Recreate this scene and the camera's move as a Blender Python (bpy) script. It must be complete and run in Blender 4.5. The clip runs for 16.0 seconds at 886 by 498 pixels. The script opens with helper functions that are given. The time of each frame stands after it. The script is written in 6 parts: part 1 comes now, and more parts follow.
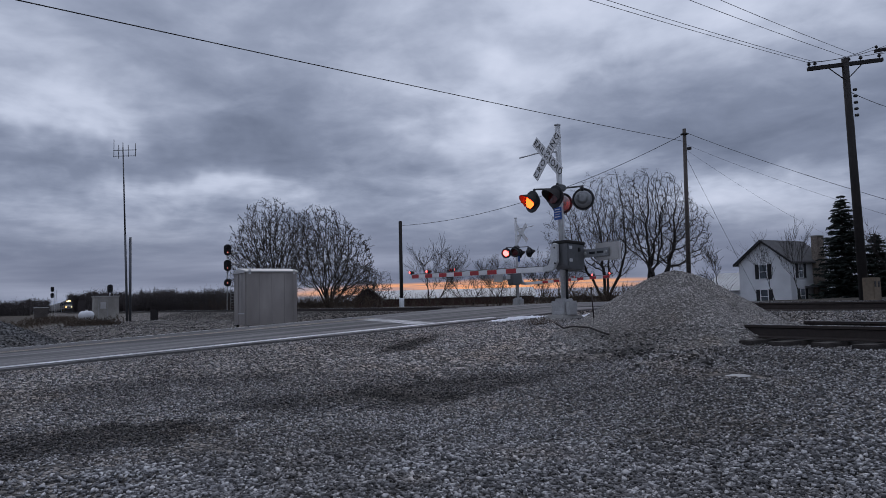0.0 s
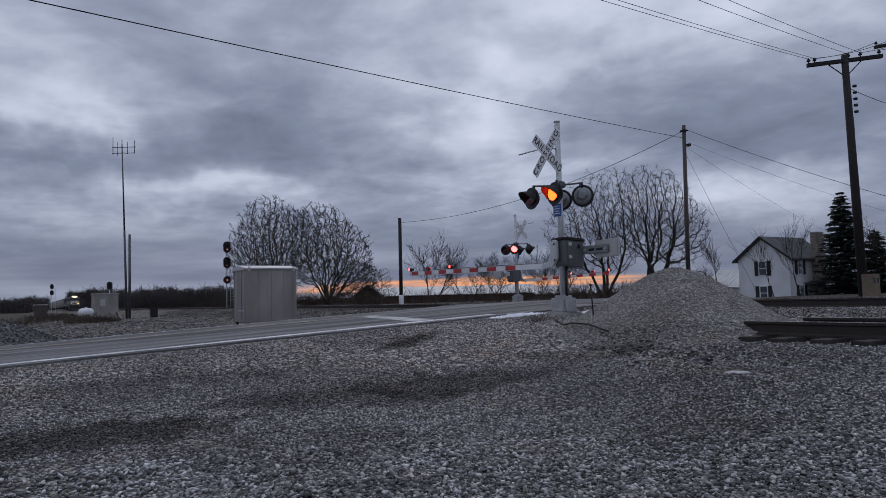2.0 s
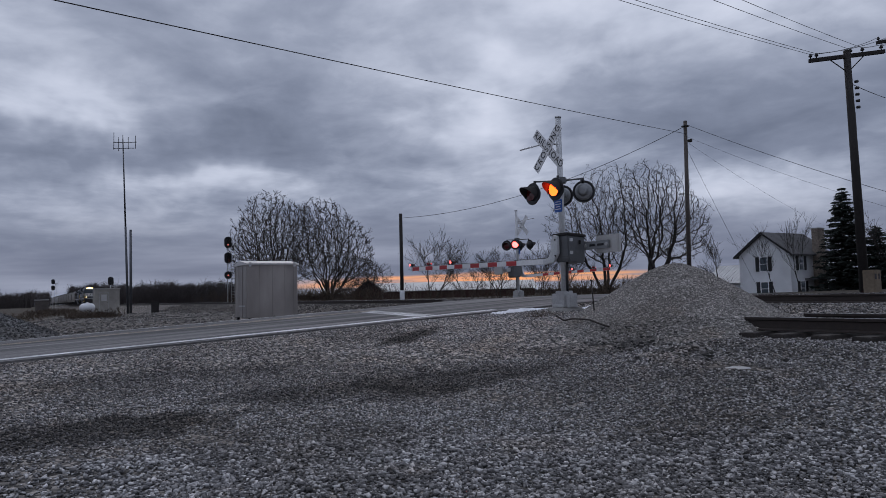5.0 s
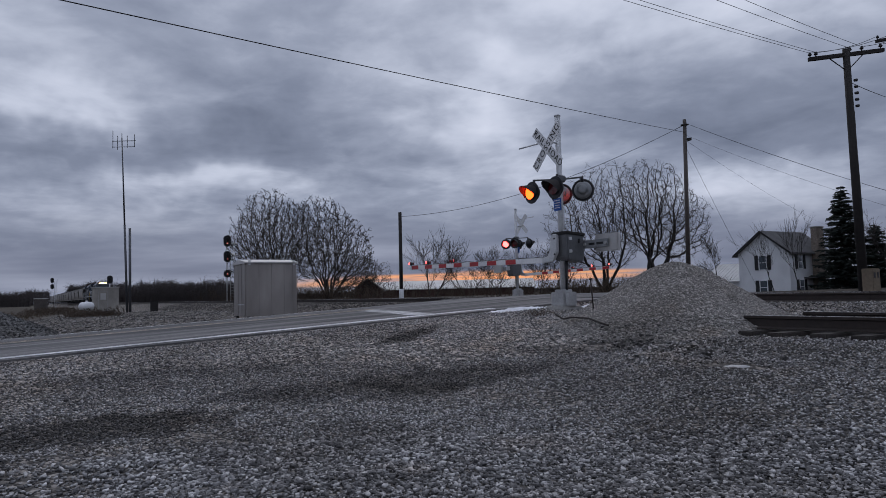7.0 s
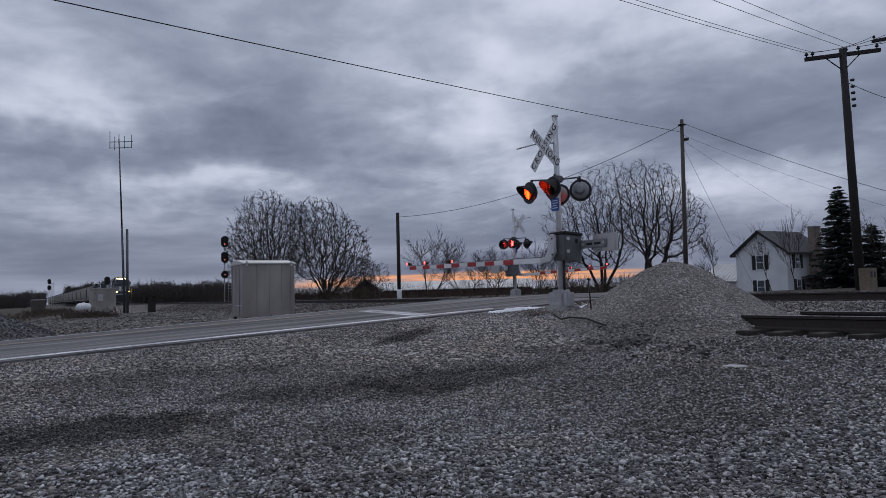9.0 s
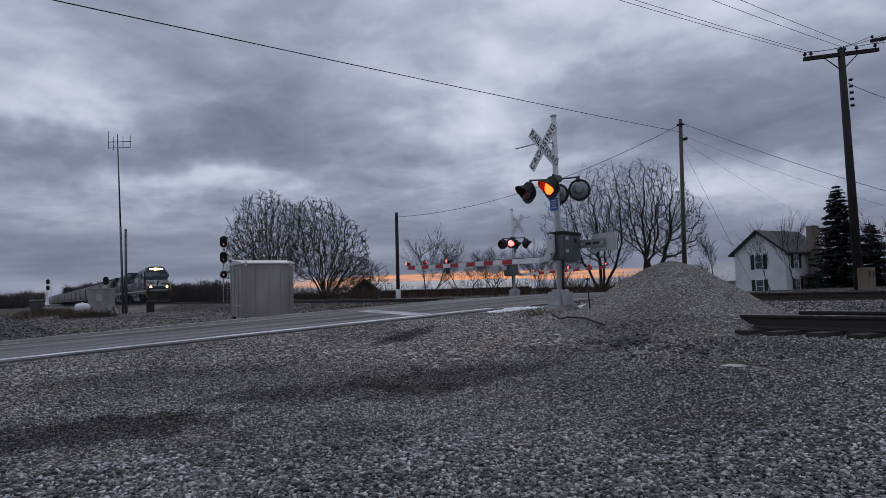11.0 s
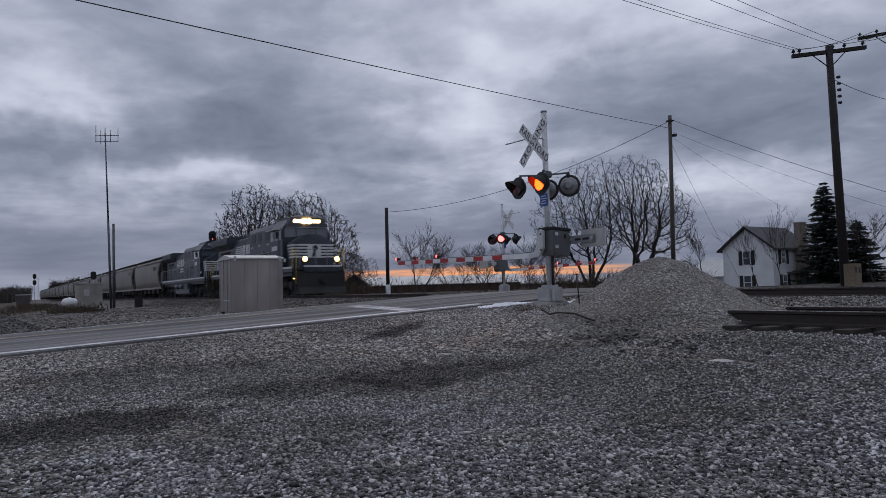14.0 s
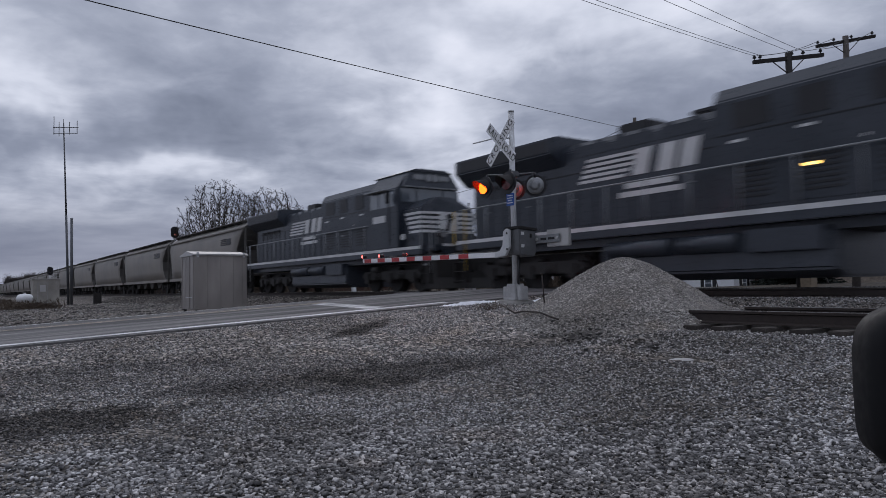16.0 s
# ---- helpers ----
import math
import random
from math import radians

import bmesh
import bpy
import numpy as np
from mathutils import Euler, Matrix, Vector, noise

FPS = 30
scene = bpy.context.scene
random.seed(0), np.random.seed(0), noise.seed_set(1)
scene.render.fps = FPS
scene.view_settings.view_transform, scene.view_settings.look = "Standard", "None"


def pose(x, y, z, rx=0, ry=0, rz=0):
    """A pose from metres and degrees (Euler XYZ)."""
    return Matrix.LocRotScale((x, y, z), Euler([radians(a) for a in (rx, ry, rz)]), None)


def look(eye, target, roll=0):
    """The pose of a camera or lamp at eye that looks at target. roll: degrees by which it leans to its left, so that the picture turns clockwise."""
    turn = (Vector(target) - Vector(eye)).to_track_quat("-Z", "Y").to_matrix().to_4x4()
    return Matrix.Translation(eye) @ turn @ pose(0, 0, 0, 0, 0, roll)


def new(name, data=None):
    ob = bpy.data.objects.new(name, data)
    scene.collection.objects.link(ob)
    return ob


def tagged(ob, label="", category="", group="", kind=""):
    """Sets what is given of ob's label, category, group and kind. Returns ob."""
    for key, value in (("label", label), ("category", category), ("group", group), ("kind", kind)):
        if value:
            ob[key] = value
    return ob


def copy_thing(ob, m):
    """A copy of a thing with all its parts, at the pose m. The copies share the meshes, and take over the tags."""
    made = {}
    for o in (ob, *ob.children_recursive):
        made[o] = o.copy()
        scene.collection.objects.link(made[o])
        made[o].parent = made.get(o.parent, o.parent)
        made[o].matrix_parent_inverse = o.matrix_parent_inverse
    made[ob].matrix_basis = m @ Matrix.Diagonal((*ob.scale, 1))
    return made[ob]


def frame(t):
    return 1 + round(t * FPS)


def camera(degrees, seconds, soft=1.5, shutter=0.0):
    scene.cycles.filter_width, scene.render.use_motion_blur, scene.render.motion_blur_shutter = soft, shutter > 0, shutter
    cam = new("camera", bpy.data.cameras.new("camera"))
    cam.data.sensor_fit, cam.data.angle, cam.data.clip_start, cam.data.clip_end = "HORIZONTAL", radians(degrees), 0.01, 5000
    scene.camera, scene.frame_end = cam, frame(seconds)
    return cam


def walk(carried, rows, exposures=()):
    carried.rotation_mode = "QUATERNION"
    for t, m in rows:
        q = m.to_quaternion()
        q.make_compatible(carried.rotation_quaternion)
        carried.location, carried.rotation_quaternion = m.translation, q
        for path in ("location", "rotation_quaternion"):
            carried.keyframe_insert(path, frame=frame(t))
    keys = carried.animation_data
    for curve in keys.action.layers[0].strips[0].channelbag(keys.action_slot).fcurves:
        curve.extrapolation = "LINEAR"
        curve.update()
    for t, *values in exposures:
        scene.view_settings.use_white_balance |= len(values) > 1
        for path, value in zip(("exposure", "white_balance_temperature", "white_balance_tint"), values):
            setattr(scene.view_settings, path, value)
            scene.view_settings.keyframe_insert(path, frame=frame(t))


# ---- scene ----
import collections

# ------------------------------------------------------------ camera
EYE = (0.0, 0.0, 1.3)
cam = camera(65.08, 16.0, soft=0.6, shutter=0.5)


def aim(heading, pitch, roll):
    return pose(*EYE, 90 + pitch, 0, heading) @ pose(0, 0, 0, 0, 0, roll)


walk(cam, [(t, aim(a, b, c)) for t, a, b, c in (
    (0.0, 58.873, 4.390, -1.446), (0.5, 58.828, 4.374, -1.496), (1.0, 58.787, 4.344, -1.540), (1.5, 58.787, 4.271, -1.545),
    (2.0, 58.837, 4.135, -1.507), (2.5, 58.912, 3.971, -1.425), (3.0, 58.973, 3.850, -1.385), (3.5, 58.973, 3.828, -1.398),
    (4.0, 58.969, 3.812, -1.440), (6.5, 58.854, 3.689, -1.435), (7.0, 58.866, 3.650, -1.455), (7.5, 58.846, 3.637, -1.470),
    (8.0, 58.789, 3.637, -1.500), (8.5, 58.720, 3.656, -1.540), (9.0, 58.679, 3.675, -1.580), (11.5, 58.524, 3.648, -1.666),
    (12.0, 58.429, 3.637, -1.715), (12.5, 58.343, 3.602, -1.711), (13.0, 58.291, 3.506, -1.660), (13.5, 58.139, 3.391, -1.590),
    (14.0, 57.770, 3.252, -1.550), (14.5, 57.138, 3.158, -1.505), (15.0, 56.407, 3.108, -1.412), (15.5, 55.618, 3.054, -1.300),
    (16.0, 55.004, 3.051, -1.146))],
     exposures=((0.0, 0.0, 6350, 10), (2.0, 0.0, 6430, 10), (6.5, 0.0, 6520, 10), (12.5, 0.0, 6600, 10), (14.5, 0.02, 6680, 10), (15.3, 0.0, 6740, 10), (16.0, 0.25, 6800, 10)))

# ------------------------------------------------------------ sky and light
SUNSET = 57.0                                   # heading of the glow on the horizon


def way(heading, height):
    a, b = radians(heading), radians(height)
    return (-math.sin(a) * math.cos(b), math.cos(a) * math.cos(b), math.sin(b))


def make_sky():
    world = bpy.data.worlds.new("overcast_dusk")
    scene.world = world
    world.use_nodes = True
    nt = world.node_tree
    nt.nodes.clear()
    N, L = nt.nodes.new, nt.links.new

    def math_node(op, a, b=None, clamp=False):
        n = N("ShaderNodeMath")
        n.operation, n.use_clamp = op, clamp
        for i, v in enumerate((a, b)):
            if v is None:
                continue
            if isinstance(v, (int, float)):
                n.inputs[i].default_value = v
            else:
                L(v, n.inputs[i])
        return n.outputs[0]

    def noise_node(vec, scale, detail, rough, dist=0.0):
        n = N("ShaderNodeTexNoise")
        n.inputs["Scale"].default_value, n.inputs["Detail"].default_value = scale, detail
        n.inputs["Roughness"].default_value, n.inputs["Distortion"].default_value = rough, dist
        L(vec, n.inputs["Vector"])
        return n

    def smooth(value, lo, hi):
        n = N("ShaderNodeMapRange")
        n.interpolation_type = "SMOOTHSTEP"
        L(value, n.inputs["Value"])
        n.inputs["From Min"].default_value, n.inputs["From Max"].default_value = lo, hi
        return n.outputs[0]

    def mix(fac, a, b, mode="MIX"):
        n = N("ShaderNodeMix")
        n.data_type, n.blend_type = "RGBA", mode
        for sock, v in ((n.inputs[0], fac), (n.inputs[6], a), (n.inputs[7], b)):
            if isinstance(v, tuple):
                sock.default_value = (*v, 1)
            elif isinstance(v, (int, float)):
                sock.default_value = v
            else:
                L(v, sock)
        return n.outputs[2]

    def vmath(op, a, b):
        n = N("ShaderNodeVectorMath")
        n.operation = op
        for i, v in enumerate((a, b)):
            if isinstance(v, tuple):
                n.inputs[i].default_value = v
            else:
                L(v, n.inputs[i])
        return n

    co = N("ShaderNodeTexCoord").outputs["Generated"]
    sep = N("ShaderNodeSeparateXYZ")
    L(co, sep.inputs[0])
    x, y, z = sep.outputs
    up = math_node("MAXIMUM", z, 0.0)
    den = math_node("ADD", up, 0.16)
    flat = N("ShaderNodeCombineXYZ")
    L(math_node("DIVIDE", x, den), flat.inputs[0])
    L(math_node("DIVIDE", y, den), flat.inputs[1])
    flat.inputs[2].default_value = 3.7
    big = noise_node(flat.outputs[0], 0.95, 5.0, 0.52, 0.5).outputs[0]
    fine = noise_node(flat.outputs[0], 2.6, 6.0, 0.55, 0.4).outputs[0]
    tufts = noise_node(flat.outputs[0], 6.5, 5.0, 0.55, 0.3).outputs[0]
    # thin places of the cloud deck, torn by the noise
    torn = vmath("ADD", co, vmath("SCALE", vmath("SUBTRACT", noise_node(co, 5.0, 4.0, 0.55).outputs["Color"], (0.5, 0.5, 0.5)).outputs[0], (0, 0, 0)).outputs[0])
    torn.inputs[1].links[0].from_node.inputs["Scale"].default_value = 0.22
    gaps = None
    for heading, height, wide, tall, amount in THIN:
        d = vmath("SUBTRACT", torn.outputs[0], way(heading, height)).outputs[0]
        side = vmath("DOT_PRODUCT", d, (math.cos(radians(heading)), math.sin(radians(heading)), 0)).outputs["Value"]
        lift = vmath("DOT_PRODUCT", d, (0, 0, 1)).outputs["Value"]
        q = math_node("ADD", math_node("POWER", math_node("MULTIPLY", math_node("ABSOLUTE", side), 1 / wide), 2.0),
                      math_node("POWER", math_node("MULTIPLY", math_node("ABSOLUTE", lift), 1 / tall), 2.0))
        g = math_node("MULTIPLY", math_node("POWER", 2.718, math_node("MULTIPLY", q, -1.0)), amount)
        gaps = g if gaps is None else math_node("ADD", gaps, g)
    thin = math_node("ADD", math_node("ADD", math_node("ADD", math_node("ADD", math_node("MULTIPLY", big, 0.48), 0.015), math_node("MULTIPLY", tufts, 0.15)), math_node("MULTIPLY", fine, 0.35)), gaps)
    ramp = N("ShaderNodeValToRGB")
    e = ramp.color_ramp.elements
    e[0].position, e[0].color = 0.30, (0.152, 0.180, 0.255, 1)
    e[1].position, e[1].color = 0.92, (0.80, 0.84, 0.98, 1)
    for p, c in ((0.44, (0.218, 0.252, 0.345)), (0.54, (0.312, 0.352, 0.460)), (0.68, (0.525, 0.572, 0.70))):
        el = e.new(p)
        el.color = (*c, 1)
    L(thin, ramp.inputs[0])
    # streaky low deck near the horizon
    low = N("ShaderNodeCombineXYZ")
    L(x, low.inputs[0]), L(y, low.inputs[1]), L(math_node("MULTIPLY", z, 9.0), low.inputs[2])
    streak = noise_node(low.outputs[0], 2.2, 5.0, 0.5, 0.3).outputs[0]
    deck = mix(smooth(streak, 0.35, 0.7), (0.155, 0.177, 0.252), (0.33, 0.36, 0.465))
    cloud = mix(smooth(z, 0.03, 0.16), deck, ramp.outputs[0])
    # the deck is brightest overhead
    cloud = mix(1.0, cloud, mix(smooth(z, 0.42, 0.95), (1.0, 1.0, 1.0), (1.9, 1.86, 1.80)), "MULTIPLY")
    # the sunset seen under the deck
    head = vmath("DOT_PRODUCT", co, way(SUNSET, 0)).outputs["Value"]
    wobble = math_node("ADD", z, math_node("MULTIPLY", math_node("SUBTRACT", streak, 0.5), 0.022))
    slot = math_node("MULTIPLY", smooth(wobble, 0.0290, 0.0240), smooth(wobble, 0.0125, 0.0175))
    bands = N("ShaderNodeCombineXYZ")
    L(x, bands.inputs[0]), L(y, bands.inputs[1]), L(math_node("MULTIPLY", z, 30.0), bands.inputs[2])
    broken = smooth(noise_node(bands.outputs[0], 7.0, 4.0, 0.55).outputs[0], 0.30, 0.58)
    glow = math_node("MULTIPLY", math_node("MULTIPLY", slot, math_node("ADD", 0.30, math_node("MULTIPLY", broken, 0.70))), smooth(head, 0.955, 0.980))
    clear = N("ShaderNodeTexSky")
    clear.sky_type, clear.sun_disc = "NISHITA", False
    clear.sun_elevation, clear.sun_rotation = radians(1.0), radians(-SUNSET)
    through_gap = mix(0.6, mix(1.0, clear.outputs[0], (0.05, 0.05, 0.05), "MULTIPLY"), (0.88, 0.50, 0.31))
    sky_colour = mix(math_node("MULTIPLY", glow, 0.9), cloud, through_gap)
    pale = math_node("MULTIPLY", math_node("MULTIPLY", smooth(z, 0.018, 0.008), smooth(head, 0.90, 0.98)), 0.8)
    sky_colour = mix(pale, sky_colour, (0.34, 0.36, 0.45))
    bg, out = N("ShaderNodeBackground"), N("ShaderNodeOutputWorld")
    L(sky_colour, bg.inputs[0]), L(bg.outputs[0], out.inputs[0])
    bg.inputs[1].default_value = 1.0


# heading, height over the horizon, half width and height, strength of the thin places
THIN = ((88, 15, 0.10, 0.045, 0.23), (92, 20, 0.10, 0.05, 0.11), (57, 14.5, 0.11, 0.035, 0.20), (54, 19, 0.10, 0.03, 0.20), (52, 11, 0.05, 0.03, 0.08),
        (77, 8.5, 0.18, 0.022, 0.13), (52, 25, 0.16, 0.05, 0.16), (34, 8.0, 0.11, 0.03, 0.17), (42, 23, 0.14, 0.05, 0.12),
        (80, 11.3, 0.22, 0.028, -0.13), (68, 18, 0.12, 0.05, 0.06), (66, 6.5, 0.13, 0.03, -0.09), (40, 14, 0.14, 0.04, -0.05), (34, 21, 0.12, 0.05, 0.06), (66, 23, 0.22, 0.07, 0.07), (66, 9, 0.12, 0.03, -0.05))
make_sky()

sun_data = bpy.data.lights.new("sun", "SUN")
sun_data.energy, sun_data.angle, sun_data.color = 0.35, radians(40), (1.0, 0.95, 0.92)
sun = new("sun", sun_data)
sun.matrix_world = look((0, 0, 60), Vector((0, 0, 60)) - Vector(way(SUNSET, 35)))


# ------------------------------------------------------------ materials
def surface(name, base, rough=0.8, metal=0.0, grain=0.25, scale=8.0, stain=0.3, stain_scale=0.7, bump=0.3, tint=None, spec=0.4, island=0.0, each=0.0, coat=0.0, stretch=None):
    """A worn surface: base colour varied by fine grain and large stains, with relief. island / each: spread between islands or objects."""
    m = bpy.data.materials.new(name)
    m.use_nodes = True
    nt = m.node_tree
    N, L = nt.nodes.new, nt.links.new
    b = nt.nodes["Principled BSDF"]
    co = N("ShaderNodeTexCoord").outputs["Object"]
    wide = co
    if stretch:
        mp = N("ShaderNodeMapping")
        mp.inputs["Scale"].default_value = stretch
        L(co, mp.inputs["Vector"])
        wide = mp.outputs[0]
    fine, large = N("ShaderNodeTexNoise"), N("ShaderNodeTexNoise")
    fine.inputs["Scale"].default_value, fine.inputs["Detail"].default_value = scale, 6
    large.inputs["Scale"].default_value, large.inputs["Detail"].default_value = stain_scale, 5
    L(co, fine.inputs["Vector"]), L(wide, large.inputs["Vector"])

    def ranged(v, lo, hi):
        n = N("ShaderNodeMapRange")
        L(v, n.inputs[0])
        n.inputs[1].default_value, n.inputs[2].default_value, n.inputs[3].default_value, n.inputs[4].default_value = 0.3, 0.7, lo, hi
        return n.outputs[0]

    def times(a, c):
        n = N("ShaderNodeMath")
        n.operation = "MULTIPLY"
        L(a, n.inputs[0]), L(c, n.inputs[1])
        return n.outputs[0]
    value = times(ranged(fine.outputs[0], 1 - grain, 1 + grain), ranged(large.outputs[0], 1 - stain, 1 + stain * 0.6))
    if island:
        g = N("ShaderNodeNewGeometry").outputs["Random Per Island"]
        n = N("ShaderNodeMapRange")
        L(g, n.inputs[0])
        n.inputs[3].default_value, n.inputs[4].default_value = 1 - island, 1 + island
        value = times(value, n.outputs[0])
    if each:
        n = N("ShaderNodeMapRange")
        L(N("ShaderNodeObjectInfo").outputs["Random"], n.inputs[0])
        n.inputs[3].default_value, n.inputs[4].default_value = 1 - each, 1 + each
        value = times(value, n.outputs[0])
    mixn = N("ShaderNodeMix")
    mixn.data_type = "RGBA"
    mixn.inputs[6].default_value, mixn.inputs[7].default_value = (*base, 1), (*(tint or base), 1)
    L(ranged(large.outputs[0], 0, 1), mixn.inputs[0])
    scaled = N("ShaderNodeVectorMath")
    scaled.operation = "SCALE"
    L(mixn.outputs[2], scaled.inputs[0]), L(value, scaled.inputs["Scale"])
    L(scaled.outputs[0], b.inputs["Base Color"])
    L(ranged(fine.outputs[0], max(rough - 0.12, 0.02), min(rough + 0.12, 1)), b.inputs["Roughness"])
    b.inputs["Metallic"].default_value, b.inputs["Specular IOR Level"].default_value, b.inputs["Coat Weight"].default_value = metal, spec, coat
    if bump:
        bp = N("ShaderNodeBump")
        bp.inputs["Strength"].default_value, bp.inputs["Distance"].default_value = bump, 0.02
        L(fine.outputs[0], bp.inputs["Height"]), L(bp.outputs[0], b.inputs["Normal"])
    return m


def glowing(name, colour, strength):
    m = bpy.data.materials.new(name)
    m.use_nodes = True
    b = m.node_tree.nodes["Principled BSDF"]
    b.inputs["Base Color"].default_value = (*colour, 1)
    b.inputs["Emission Color"].default_value, b.inputs["Emission Strength"].default_value = (*colour, 1), strength
    return m


DULL_GALV = surface("dull_galvanised_steel", (0.42, 0.42, 0.42), 0.6, 0.2, 0.15, 30, 0.3, 1.6, 0.05)
GALV = surface("galvanised_steel", (0.56, 0.57, 0.58), 0.5, 0.25, 0.12, 30, 0.22, 1.6, 0.05)
ALU = surface("weathered_aluminium", (0.335, 0.308, 0.288), 0.45, 0.5, 0.07, 40, 0.30, 1.1, 0.04, stretch=(1.0, 1.0, 0.35))
ALU_ROOF = surface("aluminium_roof", (0.50, 0.49, 0.48), 0.4, 0.5, 0.06, 30, 0.1, 1.0, 0.03)
WHITE = surface("white_paint", (0.74, 0.74, 0.75), 0.5, 0, 0.06, 25, 0.12, 1.2, 0.05)
BLACK = surface("black_paint", (0.022, 0.022, 0.025), 0.45, 0, 0.2, 20, 0.2, 1.0, 0.05)
LOCO = surface("black_locomotive_paint", (0.031, 0.040, 0.055), 0.36, 0, 0.18, 12, 0.40, 0.5, 0.04, (0.038, 0.043, 0.053), spec=0.45)
DARK_STEEL = surface("grimy_steel", (0.030, 0.028, 0.027), 0.7, 0.1, 0.3, 10, 0.4, 0.8, 0.15)
LOCO_WHITE = surface("dusty_white_paint", (0.62, 0.62, 0.62), 0.5, 0, 0.08, 25, 0.2, 1.0, 0.03)
RAIL = surface("rusty_rail_steel", (0.055, 0.042, 0.036), 0.65, 0.3, 0.3, 14, 0.3, 0.8, 0.2, (0.040, 0.033, 0.031))
RAIL_HEAD = surface("polished_rail_head", (0.42, 0.41, 0.40), 0.3, 0.9, 0.1, 20, 0.2, 1.0, 0.03)
TIE = surface("creosoted_wood", (0.055, 0.047, 0.042), 0.9, 0, 0.4, 14, 0.3, 1.5, 0.6, each=0.25)
RED = surface("red_reflective_tape", (0.42, 0.035, 0.04), 0.4, 0, 0.1, 25, 0.15, 2, 0.02)
RED_LENS = surface("unlit_red_lens", (0.10, 0.012, 0.014), 0.2, 0, 0.1, 60, 0.05, 2, 0.1, coat=0.5)
CASE_GREY = surface("dark_grey_case_paint", (0.13, 0.135, 0.142), 0.55, 0.2, 0.12, 20, 0.3, 1.5, 0.05)
GREY_PAINT = surface("grey_paint", (0.27, 0.28, 0.29), 0.5, 0.2, 0.1, 20, 0.2, 1.5, 0.05)
CONCRETE = surface("concrete", (0.36, 0.35, 0.33), 0.9, 0, 0.15, 18, 0.25, 1.4, 0.3)
POLE_WOOD = surface("weathered_pole_wood", (0.028, 0.025, 0.024), 0.9, 0, 0.35, 9, 0.3, 0.6, 0.5)
POLE_PALE = surface("grey_pole_wood", (0.095, 0.082, 0.074), 0.9, 0, 0.35, 9, 0.3, 0.6, 0.5)
WIRE = surface("black_cable", (0.02, 0.02, 0.022), 0.6, 0, 0.1, 10, 0.1, 1, 0.0)
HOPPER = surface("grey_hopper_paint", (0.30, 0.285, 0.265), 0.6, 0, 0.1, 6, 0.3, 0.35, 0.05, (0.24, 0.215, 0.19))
# darker copy of the hopper grey: shade of ends and underside put into colour
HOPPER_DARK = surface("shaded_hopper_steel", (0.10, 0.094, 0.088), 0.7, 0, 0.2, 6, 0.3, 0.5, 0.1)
BLUE = surface("blue_sign_enamel", (0.03, 0.11, 0.40), 0.4, 0, 0.05, 30, 0.1, 2, 0.02)
BLACK_TEXT = surface("black_lettering", (0.02, 0.02, 0.02), 0.5, 0, 0.1, 30, 0.1, 2, 0.0)
GLASS = surface("dark_cab_glass", (0.09, 0.11, 0.13), 0.06, 0, 0.05, 3, 0.1, 1, 0.0, spec=1.0, coat=0.8)
YELLOW = surface("yellow_paint", (0.55, 0.36, 0.05), 0.6, 0, 0.2, 20, 0.3, 2, 0.05)
LAMP_WARM = glowing("warm_headlight", (1.0, 0.54, 0.14), 45.0)
LAMP_DITCH = glowing("orange_ditch_light", (1.0, 0.54, 0.18), 9.0)
MAST_GREY = surface("dark_grey_steel", (0.10, 0.105, 0.115), 0.5, 0.4, 0.15, 12, 0.2, 0.8, 0.05)
ICE = surface("dirty_ice", (0.24, 0.245, 0.26), 0.35, 0, 0.2, 12, 0.3, 3.0, 0.2)
LAMP_RED = glowing("lit_red_lens", (1.0, 0.026, 0.003), 18.0)
HOOD = surface("matt_black_hood", (0.055, 0.052, 0.052), 0.95, 0, 0.1, 20, 0.1, 2, 0.0, spec=0.05)
LAMP_RED_FAR = glowing("bright_red_lens", (1.0, 0.030, 0.028), 20.0)
LAMP_ARM = glowing("small_red_lamp", (1.0, 0.09, 0.08), 4.5)
LAMP_SIGNAL = glowing("signal_red_lamp", (1.0, 0.20, 0.17), 1.4)
LAMP_AMBER = glowing("amber_lamp", (1.0, 0.62, 0.18), 3.0)


# ------------------------------------------------------------ mesh helpers
def box(bm, x0, x1, y0, y1, z0, z1, bevel=0.0):
    v = [bm.verts.new((x, y, z)) for x in (x0, x1) for y in (y0, y1) for z in (z0, z1)]
    f = [bm.faces.new([v[i] for i in q]) for q in ((0, 1, 3, 2), (4, 6, 7, 5), (0, 4, 5, 1), (2, 3, 7, 6), (0, 2, 6, 4), (1, 5, 7, 3))]
    if bevel:
        edges = {e for q in f for e in q.edges}
        bmesh.ops.bevel(bm, geom=list(edges), offset=bevel, segments=2, affect="EDGES")
    return v


def prism(bm, pts, axis, lo, hi, bevel=0.0):
    """A profile drawn in the two axes other than `axis` (in x, y, z order), drawn out from lo to hi."""
    def at(p, q):
        c = list(p)
        c.insert("xyz".index(axis), q)
        return bm.verts.new(c)
    a, b = [at(p, lo) for p in pts], [at(p, hi) for p in pts]
    n = len(pts)
    f = [bm.faces.new(a), bm.faces.new(b[::-1])] + [bm.faces.new((a[i], b[i], b[(i + 1) % n], a[(i + 1) % n])) for i in range(n)]
    bmesh.ops.recalc_face_normals(bm, faces=f)
    if bevel:
        bmesh.ops.bevel(bm, geom=list({e for q in f for e in q.edges}), offset=bevel, segments=2, affect="EDGES")


